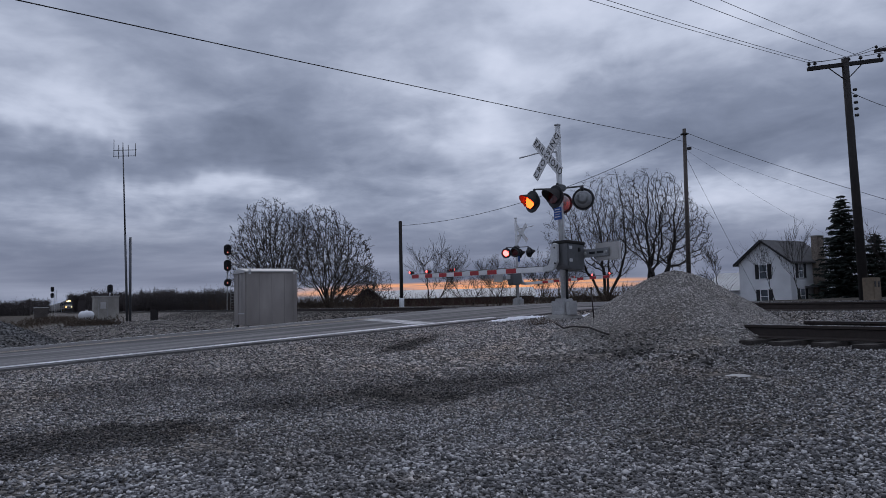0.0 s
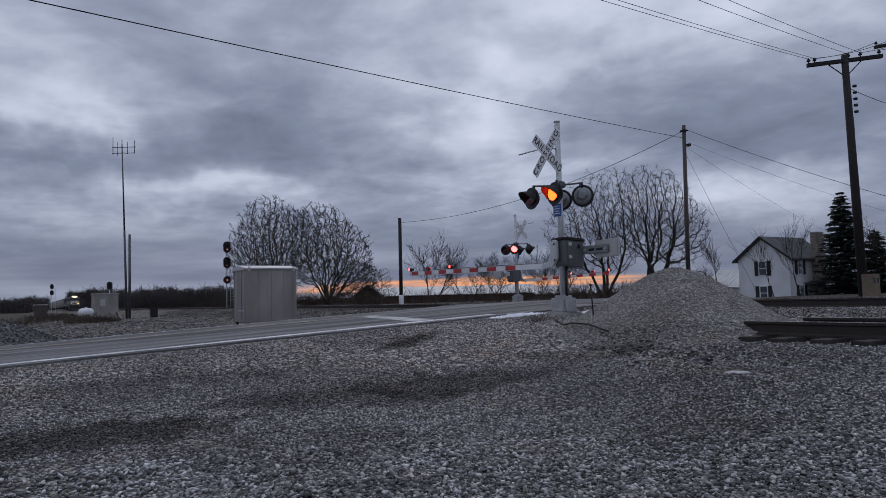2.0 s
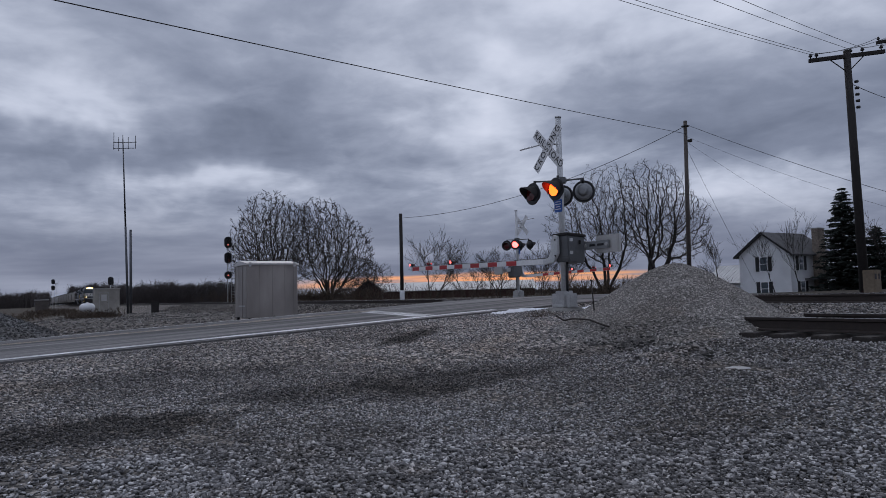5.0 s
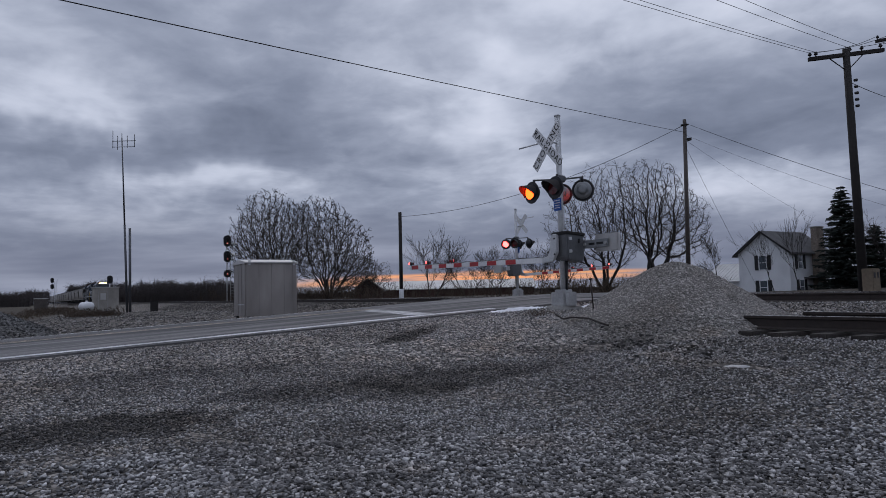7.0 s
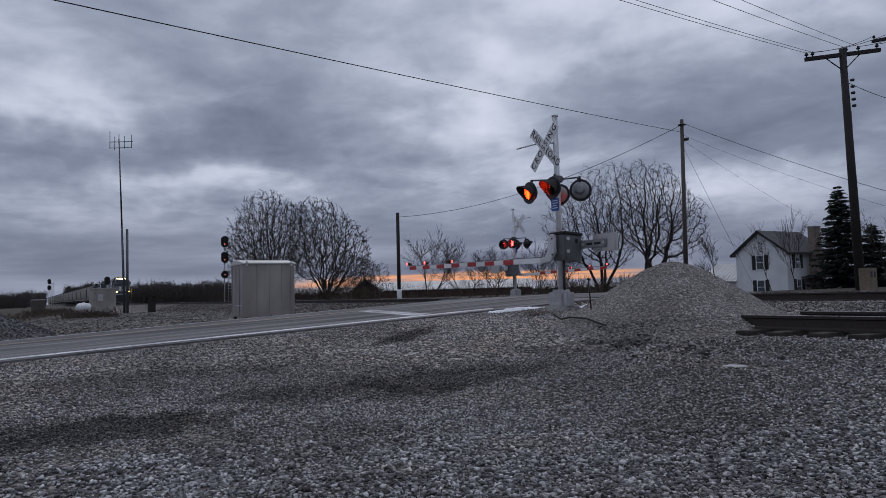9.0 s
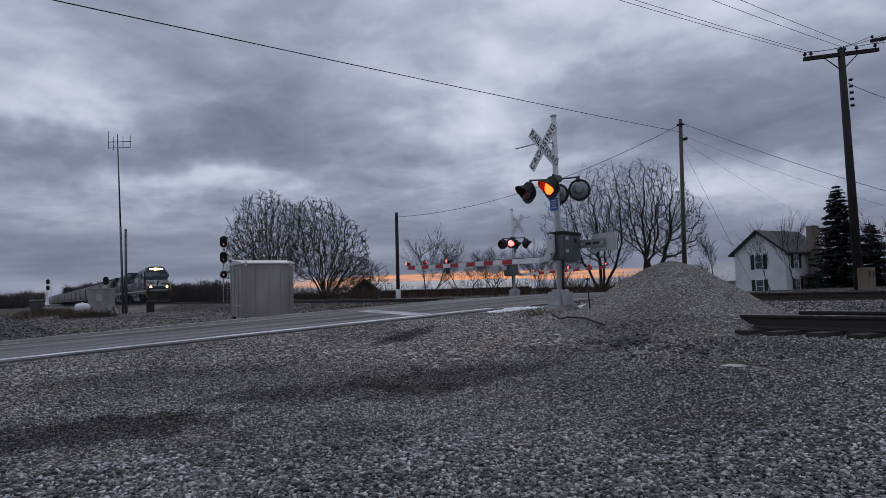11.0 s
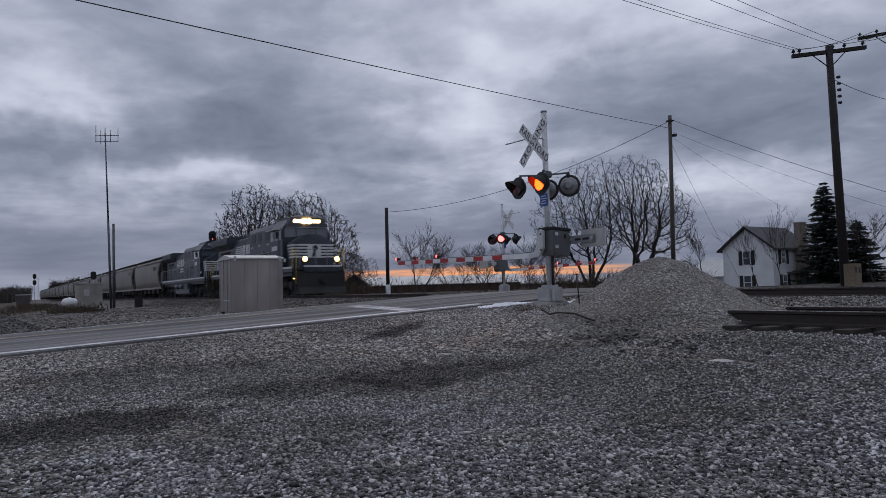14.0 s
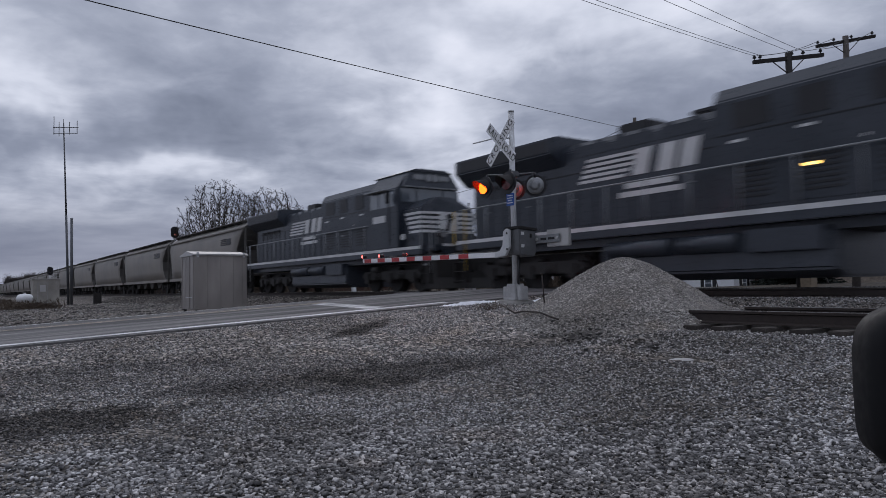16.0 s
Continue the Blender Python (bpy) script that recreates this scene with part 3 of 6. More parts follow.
# ------------------------------------------------------------ crossing signals
def lamp_unit(parent, x, side, z):
    """One flashing light; side -1 faces -y, +1 faces +y and is swung towards the side road. Returns the lens that turns."""
    y = side * (0.47 if side < 0 else 0.36)
    disc = [(x + 0.25 * math.cos(a * math.pi / 16), z + 0.25 * math.sin(a * math.pi / 16)) for a in range(32)]
    unit = part("light_unit", made(prism, disc, "y", min(y, y + side * 0.025), max(y, y + side * 0.025), 0.005), BLACK, parent, "round black target board")
    dome = bmesh.new()
    for (y0, r0), (y1, r1) in zip(((0.0, 0.195), (0.05, 0.19), (0.09, 0.165), (0.12, 0.12)), ((0.05, 0.19), (0.09, 0.165), (0.12, 0.12), (0.135, 0.05))):
        tube(dome, (x, y - side * y0, z), (x, y - side * y1, z), r0, r1, 28, y1 > 0.13)
    part("lamp_back", dome, BLACK if side < 0 else GREY_PAINT, unit, "" if side < 0 else "pale grey domed lamp back")
    part("lamp_bracket", tubes(((x, y - side * 0.06, z + 0.17), (x, y - side * 0.06, z + 0.30), 0.03), n=10), BLACK, unit)
    bm = bmesh.new()                       # hood: a half tube open below
    n, r0, r1 = 18, 0.176, 0.182
    prev = None
    for i in range(n + 1):
        a = math.pi * (-0.10 + 1.20 * i / n)
        c, s = math.cos(a), math.sin(a)
        d = 0.10 + 0.24 * max(s, 0.0) ** 0.8
        row = [bm.verts.new((x + r * c, yy, z + r * s - drop)) for r, yy, drop in ((r0, y + side * 0.02, 0), (r0, y + side * d, 0.05), (r1, y + side * d, 0.05), (r1, y + side * 0.02, 0))]
        if prev:
            for k in range(4):
                bm.faces.new((prev[k], prev[(k + 1) % 4], row[(k + 1) % 4], row[k]))
        prev = row
    part("hood", bm, HOOD, unit)
    collar = bmesh.new()
    tube(collar, (x, y + side * 0.02, z), (x, y + side * 0.072, z), 0.158, 0.158, 32, False)
    part("lens_collar", collar, HOOD, unit)
    lens = part_lens(unit, x, y + side * 0.06, z, 0.155, side)
    if side > 0:
        unit.matrix_basis = Matrix.Translation((x, y, 0)) @ pose(0, 0, 0, 0, 0, 40) @ Matrix.Translation((-x, -y, 0))
    return lens


def part_lens(parent, x, y, z, r, side, lit=None):
    """A lens that is lit on one face and dark on the other."""
    me = bpy.data.meshes.new("lens")
    bm = bmesh.new()
    n = 24
    front = [bm.verts.new((r * math.cos(2 * math.pi * i / n), side * 0.012, r * math.sin(2 * math.pi * i / n))) for i in range(n)]
    back = [bm.verts.new((r * math.cos(2 * math.pi * i / n), -side * 0.012, r * math.sin(2 * math.pi * i / n))) for i in range(n)]
    a, b = bm.verts.new((0, side * 0.03, 0)), bm.verts.new((0, -side * 0.03, 0))
    for i in range(n):
        j = (i + 1) % n
        bm.faces.new((front[i], front[j], a)).material_index = 0
        bm.faces.new((back[j], back[i], b)).material_index = 1
        bm.faces.new((front[i], back[i], back[j], front[j])).material_index = 1
    bmesh.ops.recalc_face_normals(bm, faces=bm.faces)
    bm.to_mesh(me)
    bm.free()
    me.materials.append(lit or LAMP_RED), me.materials.append(RED_LENS)
    ob = new("lens", me)
    ob.parent = parent
    ob.matrix_basis = pose(x, y, z)
    return ob


def lettering(text, size, parent, m, material, stretch=1.0):
    cu = bpy.data.curves.new("lettering", "FONT")
    cu.body, cu.size, cu.align_x, cu.align_y, cu.extrude, cu.space_character = text, size, "CENTER", "CENTER", 0.002, stretch
    tmp = new("lettering_curve", cu)
    me = bpy.data.meshes.new_from_object(tmp.evaluated_get(bpy.context.evaluated_depsgraph_get()))
    bpy.data.objects.remove(tmp)
    me.materials.clear()
    me.materials.append(material)
    ob = new("lettering", me)
    ob.parent = parent
    ob.matrix_basis = m
    return ob


LENSES = {"left": [], "right": [], "arm_a": [], "arm_b": []}


def crossing_signal(m, label, arm_length, lamp, lift):
    """Mast with crossbuck, two pairs of flashing lights and a lowered gate. Faces -y, gate along -x."""
    g = thing("crossing_signal", m, label, "railroad crossing signal", "crossing signals")
    part("foundation", boxes((-0.30, 0.30, -0.30, 0.30, -0.5, 0.05), bevel=0.03), CONCRETE, g, "concrete footing")
    part("base", made(lambda bm: (box(bm, -0.2, 0.2, -0.2, 0.2, 0.06, 0.13, 0.01), prism(bm, [(-0.17, 0.13), (0.17, 0.13), (0.13, 0.42), (-0.13, 0.42)], "y", -0.15, 0.15, 0.015))), DULL_GALV, g)
    for sx in (-0.24, 0.24):
        part("junction_box", boxes((sx - 0.07, sx + 0.07, -0.11, 0.11, 0.05, 0.36), bevel=0.015), DULL_GALV, g)
    part("mast", tubes(((0, 0, 0.1), (0, 0, 4.33), 0.064), ((0, 0, 4.33), (0, 0, 4.36), 0.072), n=16), GALV, g, "galvanised steel pole")
    # crossbuck
    c = Vector((0, -0.33, 3.60))
    for angle, text in ((45, "CROSSING"), (-45, "RAIL ROAD")):
        off = -0.012 if angle > 0 else 0.0
        blade = part("crossbuck_blade", boxes((-0.61, 0.61, -0.006, 0.006, -0.115, 0.115), bevel=0.003), WHITE, g, "white blade lettered in black")
        blade.matrix_basis = pose(c.x, c.y + off, c.z, 0, -angle, 0)
        if text == "RAIL ROAD":
            lettering("RAIL", 0.205, blade, pose(-0.36, -0.009, 0, 90, 0, 0), BLACK_TEXT, 1.12)
            lettering("ROAD", 0.205, blade, pose(0.36, -0.009, 0, 90, 0, 0), BLACK_TEXT, 1.12)
        else:
            lettering(text, 0.205, blade, pose(0, -0.009, 0, 90, 0, 0), BLACK_TEXT, 1.28)
    part("crossbuck_bracket", tubes(((0, 0, 3.72), (0, -0.32, 3.72), 0.02), ((0, 0, 3.5), (0, -0.32, 3.5), 0.02), ((-0.02, -0.1, 3.8), (-1.30, -0.1, 3.83), 0.018), n=8), GALV, g)
    # flashing lights on their crossarm
    z = 2.62
    for sx, sy in ((-1, -1), (1, -1), (-1, 1), (1, 1)):
        ex, ey = sx * (0.40 if sy < 0 else 0.36), sy * (0.41 if sy < 0 else 0.30)
        part("crossarm", tubes(((0, 0, z + 0.27), (ex, ey, z + 0.285), 0.020), ((ex, ey, z + 0.30), (ex, ey, z + 0.20), 0.022), n=8), CASE_GREY, g)
    part("crossarm_clamp", boxes((-0.12, 0.12, -0.11, 0.11, z + 0.20, z + 0.35), bevel=0.03), CASE_GREY, g)
    for x, key in ((-0.40, "left"), (0.40, "right")):
        for side in (-1, 1):
            lens = lamp_unit(g, x if side < 0 else x * 0.9, side, z)
            lens.data.materials[0] = lamp
            LENSES[key if side < 0 else ("right" if key == "left" else "left")].append(lens)
    part("notice_plate", boxes((-0.13, 0.13, -0.09, -0.08, 2.18, 2.46), bevel=0.004), BLUE, g, "blue enamel notice plate")
    bm = bmesh.new()
    for i, w in enumerate((0.18, 0.2, 0.14, 0.18)):
        box(bm, -w / 2, w / 2, -0.095, -0.09, 2.40 - i * 0.055, 2.42 - i * 0.055)
    part("notice_writing", bm, WHITE, g)
    # gate mechanism
    bm = bmesh.new()
    prism(bm, [(-0.20, 1.06), (-0.24, 1.16), (-0.25, 1.64), (0.25, 1.60), (0.26, 1.14), (0.20, 1.02)], "x", -0.24, 0.22, 0.02)
    mech = part("gate_mechanism", bm, CASE_GREY, g, "dark grey steel gate machine case")
    mech.location = (0.10, 0.12, 0)
    part("case_lid", made(prism, [(-0.275, 1.635), (-0.275, 1.70), (0.275, 1.66), (0.275, 1.595)], "x", -0.265, 0.245, 0.012), DARK_STEEL, mech, "black case lid")
    for zz in (1.22, 1.50):
        part("case_hinge", boxes((0.222, 0.245, -0.20, -0.12, zz, zz + 0.07), bevel=0.004), GALV, mech)
    part("padlock", boxes((0.222, 0.255, 0.06, 0.11, 1.44, 1.53), bevel=0.006), DARK_STEEL, mech)
    part("cable_conduit", tubes(((0.11, 0.0, 0.4), (0.11, 0.02, 1.1), 0.03)), BLACK, g)
    bm = bmesh.new()
    prism(bm, [(-0.42, 1.02), (-0.05, 1.05), (0.10, 1.24), (0.10, 1.62), (-0.02, 1.66), (-0.10, 1.60), (-0.14, 1.30), (-0.24, 1.17), (-0.42, 1.14)], "y", -0.24, -0.17, 0.01)
    part("arm_support", bm, GALV, g)
    part("counterweight_arm", boxes((0.0, 0.30, 0.42, 0.47, 1.33, 1.52), bevel=0.01), GALV, g)
    part("counterweight", boxes((0.62, 1.30, 0.41, 0.50, 1.22, 1.60), bevel=0.012), ALU_ROOF, g, "pale steel counterweight plate")
    link = part("counterweight_link", boxes((0.1, 1.05, 0.36, 0.40, 1.31, 1.49), bevel=0.01), GREY_PAINT, g)
    for a, b in ((0.48, 0.66), (0.72, 0.92)):
        part("adjusting_slot", boxes((a, b, 0.352, 0.362, 1.375, 1.425), bevel=0.003), BLACK, link, "dark adjusting slot")
    for a in (0.36, 1.0):
        part("link_bolt", tubes(((a, 0.335, 1.40), (a, 0.362, 1.40), 0.035), n=10), DULL_GALV, link)
    for zz in (1.2, 1.55):
        part("arm_bolt", tubes(((0.03, -0.255, zz), (0.03, -0.235, zz), 0.022), n=8), DARK_STEEL, g)
    # arm
    arm = part("gate_arm", boxes((-arm_length, -0.30, -0.225, -0.195, 1.02, 1.14), bevel=0.006), WHITE, g, "white gate arm with red stripes")
    k, x = 0, -arm_length + 0.12
    while x < -1.7:
        part("stripe", boxes((x, x + 0.40, -0.232, -0.188, 1.025, 1.135)), RED, arm)
        x += 0.80
    arm.matrix_basis = Matrix.Translation((0, 0, 1.08)) @ pose(0, 0, 0, 0, lift, 0) @ Matrix.Translation((0, 0, -1.08))
    for i, (d, key) in enumerate(((arm_length - 0.06, None), (arm_length - 1.1, "arm_a"), (arm_length - 2.4, "arm_b"))):
        unit = part("arm_light", made(lambda bm: (tube(bm, (-d, -0.25, 1.21), (-d, -0.17, 1.21), 0.045, n=14), box(bm, -d - 0.02, -d + 0.02, -0.22, -0.2, 1.12, 1.18))), BLACK, arm)
        for side, yy in ((-1, -0.27), (1, -0.15)):
            lens = part_lens(unit, -d, yy, 1.21, 0.042, side, LAMP_ARM)
            if key:
                LENSES[key].append(lens)
    sag = [(-0.35 - (arm_length - 0.5) * i / 40, -0.21, 1.15 + 0.012 * math.sin(i * 1.3)) for i in range(41)]
    part("light_cable", made(path_tube, sag, 0.01, 5), BLACK, arm)
    return g


crossing_signal(pose(-11.9, 10.3, 0.90), "galvanised crossing signal with lettered crossbuck and lowered striped gate", 6.75, LAMP_RED, 1.0)
crossing_signal(pose(-27.35, 20.75, 1.02, 0, 0, 180), "galvanised crossing signal seen from behind across the tracks", 6.2, LAMP_RED_FAR, 1.0)


# ------------------------------------------------------------ equipment cabinet
def equipment_cabinet():
    g = thing("equipment_cabinet", pose(-28.2, 7.70, 0.40), "square ribbed aluminium signal cabinet on short steel feet", "signal cabinet")
    w, d, h = 2.1, 1.95, 2.32
    part("body", boxes((-d, 0, 0, w, 0.17, h), bevel=0.015), ALU, g)
    for i in range(5):
        bm = bmesh.new()
        box(bm, 0.0, 0.018, w * i / 4 - 0.012 if 0 < i < 4 else (0.0 if i == 0 else w - 0.16), w * i / 4 + 0.012 if 0 < i < 4 else (0.16 if i == 0 else w), 0.16, h - 0.01)
        part("seam", bm, ALU, g)
    for i in range(4):
        bm = bmesh.new()
        box(bm, -d * (0.08 + i * 0.28) - 0.012, -d * (0.08 + i * 0.28) + 0.012, -0.016, 0.0, 0.16, h - 0.01)
        part("side_seam", bm, ALU, g)
    bm = bmesh.new()
    prism(bm, [(-d - 0.07, h - 0.01), (0.07, h - 0.01), (0.07, h + 0.05), (-d / 2, h + 0.20), (-d - 0.07, h + 0.05)], "y", -0.06, w + 0.06, 0.008)
    part("roof", bm, ALU_ROOF, g, "bright low-pitched metal roof")
    for y in (0.12, w - 0.12):
        part("lifting_lug", boxes((0.02, 0.05, y - 0.05, y + 0.05, h - 0.08, h + 0.12), bevel=0.008), GALV, g)
        for x in (-d + 0.12, -0.12):
            part("foot", boxes((x - 0.08, x + 0.08, y - 0.05, y + 0.05, -0.04, 0.17), bevel=0.01), DARK_STEEL, g)
    part("cable_stub", tubes(((-0.2, w * 0.62, -0.2), (-0.2, w * 0.62, 0.15), 0.05), ((-0.2, w * 0.74, -0.2), (-0.2, w * 0.74, 0.15), 0.05)), DARK_STEEL, g)
    part("door_hasp", boxes((-1.2, -0.3, -0.03, -0.012, 0.62, 0.66), bevel=0.004), GALV, g)


equipment_cabinet()


# ------------------------------------------------------------ train
def side_frame(bm, x, s, wheels, spacing, frame_z):
    """One side of a truck: beam, axle boxes and springs."""
    half = spacing * (wheels - 1) / 2
    prism(bm, [(x - half - 0.55, frame_z + 0.05), (x - half - 0.3, frame_z + 0.25), (x + half + 0.3, frame_z + 0.25), (x + half + 0.55, frame_z + 0.05), (x + half + 0.3, frame_z - 0.12), (x - half - 0.3, frame_z - 0.12)], "y", s * 1.05 - 0.07, s * 1.05 + 0.07, 0.02)
    for i in range(wheels):
        wx = x - half + spacing * i
        box(bm, wx - 0.17, wx + 0.17, s * 1.1 - 0.1, s * 1.1 + 0.12, 0.36, 0.78, 0.02)
        if i:
            for q in (-0.12, 0.12):
                tube(bm, (wx - spacing / 2 + q, s * 1.12, frame_z - 0.1), (wx - spacing / 2 + q, s * 1.12, frame_z + 0.2), 0.09, n=8)


def truck(parent, x, wheels, spacing, radius, frame_z, label):
    t = part("truck", boxes((x - 0.3, x + 0.3, -0.97, 0.97, frame_z - 0.05, frame_z + 0.3), bevel=0.02), DARK_STEEL, parent, label)
    for s in (-1, 1):
        part("side_frame", made(side_frame, x, s, wheels, spacing, frame_z), DARK_STEEL, t)
    half = spacing * (wheels - 1) / 2
    part("bogie_frame", made(prism, [(x - half - 0.5, 0.75), (x - half - 0.3, 0.45), (x + half + 0.3, 0.45), (x + half + 0.5, 0.75), (x + half + 0.4, 1.12), (x - half - 0.4, 1.12)], "y", -0.62, 0.62, 0.03), DARK_STEEL, t, "dark frame and motors between the wheels")
    for s in (-1, 1):
        part("brake_cylinder", tubes(((x - half * 0.55 - 0.25, s * 1.2, frame_z + 0.32), (x - half * 0.55 + 0.25, s * 1.2, frame_z + 0.32), 0.12), n=12), DARK_STEEL, t)
    for i in range(wheels):
        part("wheel_set", made(wheelset, x + (i - (wheels - 1) / 2) * spacing, radius), DARK_STEEL, t)


def wheelset(bm, x, r):
    tube(bm, (x, -0.72, r), (x, 0.72, r), 0.08, n=8)
    for s in (-1, 1):
        tube(bm, (x, s * 0.69, r), (x, s * 0.82, r), r, n=24)
        tube(bm, (x, s * 0.66, r), (x, s * 0.69, r), r + 0.03, n=24)


H = 4.78


def locomotive(m, label, lit):
    """A six-axle wide-nosed diesel; x forward, z = 0 on the rails."""
    g = thing("locomotive", m, label, "diesel locomotive", "locomotives")
    sill = 1.72
    part("frame", made(lambda bm: (box(bm, -9.75, 9.55, -1.50, 1.50, 1.42, sill, 0.02), box(bm, -9.75, 9.5, -1.2, 1.2, 1.2, 1.45))), LOCO, g)
    for s in (-1, 1):
        part("sill_stripe", boxes((-9.7, 9.3, s * 1.505 - 0.006, s * 1.505 + 0.006, sill - 0.10, sill + 0.01)), LOCO_WHITE, g, "white stripe along the walkway edge")
    # long hood
    hood = [(-1.02, sill), (1.02, sill), (1.02, 3.95), (0.86, 4.18), (-0.86, 4.18), (-1.02, 3.95)]
    body = part("hood", made(prism, hood, "x", -9.3, 2.9, 0.03), LOCO, g, "long black engine hood")
    big = mesh_of(boxes((0, 0.58, -0.012, 0.012, 0, 1.43), bevel=0.006), "access_door", LOCO)
    small = mesh_of(boxes((0, 1.3, -0.010, 0.010, 0, 0.30), bevel=0.006), "upper_panel", LOCO)
    latch = mesh_of(boxes((0, 0.10, -0.012, 0.012, 0, 0.03)), "latch", GREY_PAINT)
    grate = mesh_of(boxes((0, 0.05, -0.012, 0.012, 0, 0.42)), "vent_slat", DARK_STEEL)
    for s in (-1, 1):
        rows = [("access_door", big, -8.9 + i * 0.66, 1.027, sill + 0.12) for i in range(13)]
        rows += [("upper_panel", small, -4.4 + i * 1.5, 1.024, sill + 2.02) for i in range(3)]
        rows += [("latch", latch, -8.5 + i * 1.98, 1.045, sill + 0.85) for i in range(6)]
        rows += [("vent_slat", grate, -8.4 + i * 0.14, 1.03, 3.0) for i in range(20)]
        for nm, me, x, y, z in rows:
            ob = new(nm, me)
            ob.parent = body
            ob.matrix_basis = pose(x, s * y, z)
    # radiator wings at the rear
    bm = bmesh.new()
    prism(bm, [(-1.02, 3.55), (-1.50, 3.95), (-1.50, 4.38), (-1.2, 4.46), (1.2, 4.46), (1.50, 4.38), (1.50, 3.95), (1.02, 3.55)], "x", -9.75, -4.9, 0.03)
    part("radiator", bm, LOCO, g, "flared radiator wing over the rear hood")
    part("exhaust_stack", boxes((-3.3, -2.2, -0.45, 0.45, 4.15, 4.52), bevel=0.05), BLACK, g)
    part("horn_mount", made(lambda bm: (tube(bm, (-0.6, 0, 4.15), (-0.6, 0, 4.45), 0.14), box(bm, -1.0, -0.2, -0.3, 0.3, 4.35, 4.46, 0.03))), BLACK, g)
    # equipment cabinet behind the cab, full width blower housing
    bm = bmesh.new()
    prism(bm, [(-1.30, sill), (1.30, sill), (1.30, 4.22), (1.12, 4.52), (-1.12, 4.52), (-1.30, 4.22)], "x", 0.3, 5.3, 0.03)
    part("electrical_cabinet", bm, LOCO, g)
    for s in (-1, 1):
        for i, w in enumerate((0.9, 0.7, 0.8)):
            part("intake_grille", boxes((0.8 + i * 1.5, 0.8 + i * 1.5 + w, s * 1.305 - 0.01, s * 1.305 + 0.01, 3.55, 4.12)), BLACK, g)
        for i, (x, z) in enumerate(((0.7, 3.25), (2.3, 3.3), (4.2, 3.28), (1.5, 2.1), (3.6, 2.9))):
            part("data_plate", boxes((x, x + 0.35, s * 1.308 - 0.008, s * 1.308 + 0.008, z, z + 0.06)), LOCO_WHITE, g)
    # cab
    cab = part("cab", made(prism, [(-1.50, sill), (1.50, sill), (1.50, 4.02), (0.95, H - 0.05), (-0.95, H - 0.05), (-1.50, 4.02)], "x", 5.3, 7.75, 0.04), LOCO, g, "wide black driver's cab")
    part("cab_roof", made(prism, [(-1.06, H - 0.10), (1.06, H - 0.10), (0.7, H + 0.02), (-0.7, H + 0.02)], "x", 5.0, 7.95, 0.02), GREY_PAINT if lit else LOCO, cab)
    bm = bmesh.new()                         # sloped number board band over the windscreen
    prism(bm, [(-1.36, 4.08), (1.36, 4.08), (0.98, H - 0.08), (-0.98, H - 0.08)], "x", 7.7, 7.98)
    for v in bm.verts:
        if v.co.x > 7.9 and v.co.z > 4.3:
            v.co.x -= 0.10
    part("brow", bm, LOCO, cab)
    part("brow_trim", boxes((7.90, 7.99, -1.34, 1.34, 4.06, 4.10)), GREY_PAINT, cab)
    for a, b in ((-1.38, -0.68), (-0.62, 0.62), (0.68, 1.38)):
        part("windscreen", made(prism, [(7.76, 3.50), (7.80, 3.50), (7.80, 4.05), (7.76, 4.05)], "y", a, b), GLASS, cab)
    for s in (-1, 1):
        for x0, x1 in ((5.55, 6.2), (6.3, 6.95), (7.15, 7.5)):
            part("side_window", boxes((x0, x1, s * 1.502 - 0.012, s * 1.502 + 0.012, 3.35, 3.95)), GLASS, cab)
    for lo, hi in ((-1.78, -1.5), (1.5, 1.78)):
        part("sunshade", made(prism, [(5.45, 3.98), (7.1, 3.98), (7.1, 4.02), (5.45, 4.05)], "y", lo, hi), ALU_ROOF if lit else GREY_PAINT, cab)
    # nose
    bm = bmesh.new()
    front = [(-1.27, sill), (1.27, sill), (1.27, 3.18), (0.42, 3.62), (-0.42, 3.62), (-1.27, 3.18)]
    prism(bm, front, "x", 7.7, 9.08)
    for v in bm.verts:
        if v.co.x > 9 and v.co.z > 3:
            v.co.x -= 0.18 if v.co.z > 3.4 else 0.05
    bmesh.ops.bevel(bm, geom=list(bm.edges), offset=0.05, segments=2, affect="EDGES")
    nose = part("nose", bm, LOCO, g, "short black nose with white bands")
    for i in range(5):
        z = 2.24 + i * 0.172
        bm = bmesh.new()
        prism(bm, [(8.28 - 0.09 * i, -1.285), (9.09, -1.285), (9.09, 1.285), (8.28 - 0.09 * i, 1.285)], "z", z, z + 0.095)
        part("nose_band", bm, LOCO_WHITE, nose, "white stripe round the nose")
    part("emblem", made(prism, [(-0.42, 2.22), (0.42, 2.22), (0.42, 3.03), (-0.42, 3.03)], "x", 9.088, 9.105), LOCO_WHITE, nose, "plain white panel")
    bm = bmesh.new()
    prism(bm, [(-0.16, 2.30), (0.02, 2.30), (0.10, 2.62), (0.26, 2.80), (0.12, 2.98), (-0.10, 2.9), (-0.06, 2.62)], "x", 9.105, 9.115)
    part("emblem_figure", bm, BLACK, nose)
    part("nose_number", boxes((7.95, 8.25, -1.512, -1.50, 2.02, 2.22)), LOCO_WHITE, cab)
    # front platform, plough, couplers, steps
    part("front_platform", boxes((9.1, 10.25, -1.40, 1.40, 1.50, sill), (10.12, 10.35, -1.15, 1.15, 1.38, 1.75), bevel=0.02), LOCO, g)
    part("platform_stripe", boxes((10.35, 10.365, -1.15, 1.15, 1.66, 1.75)), LOCO_WHITE, g)
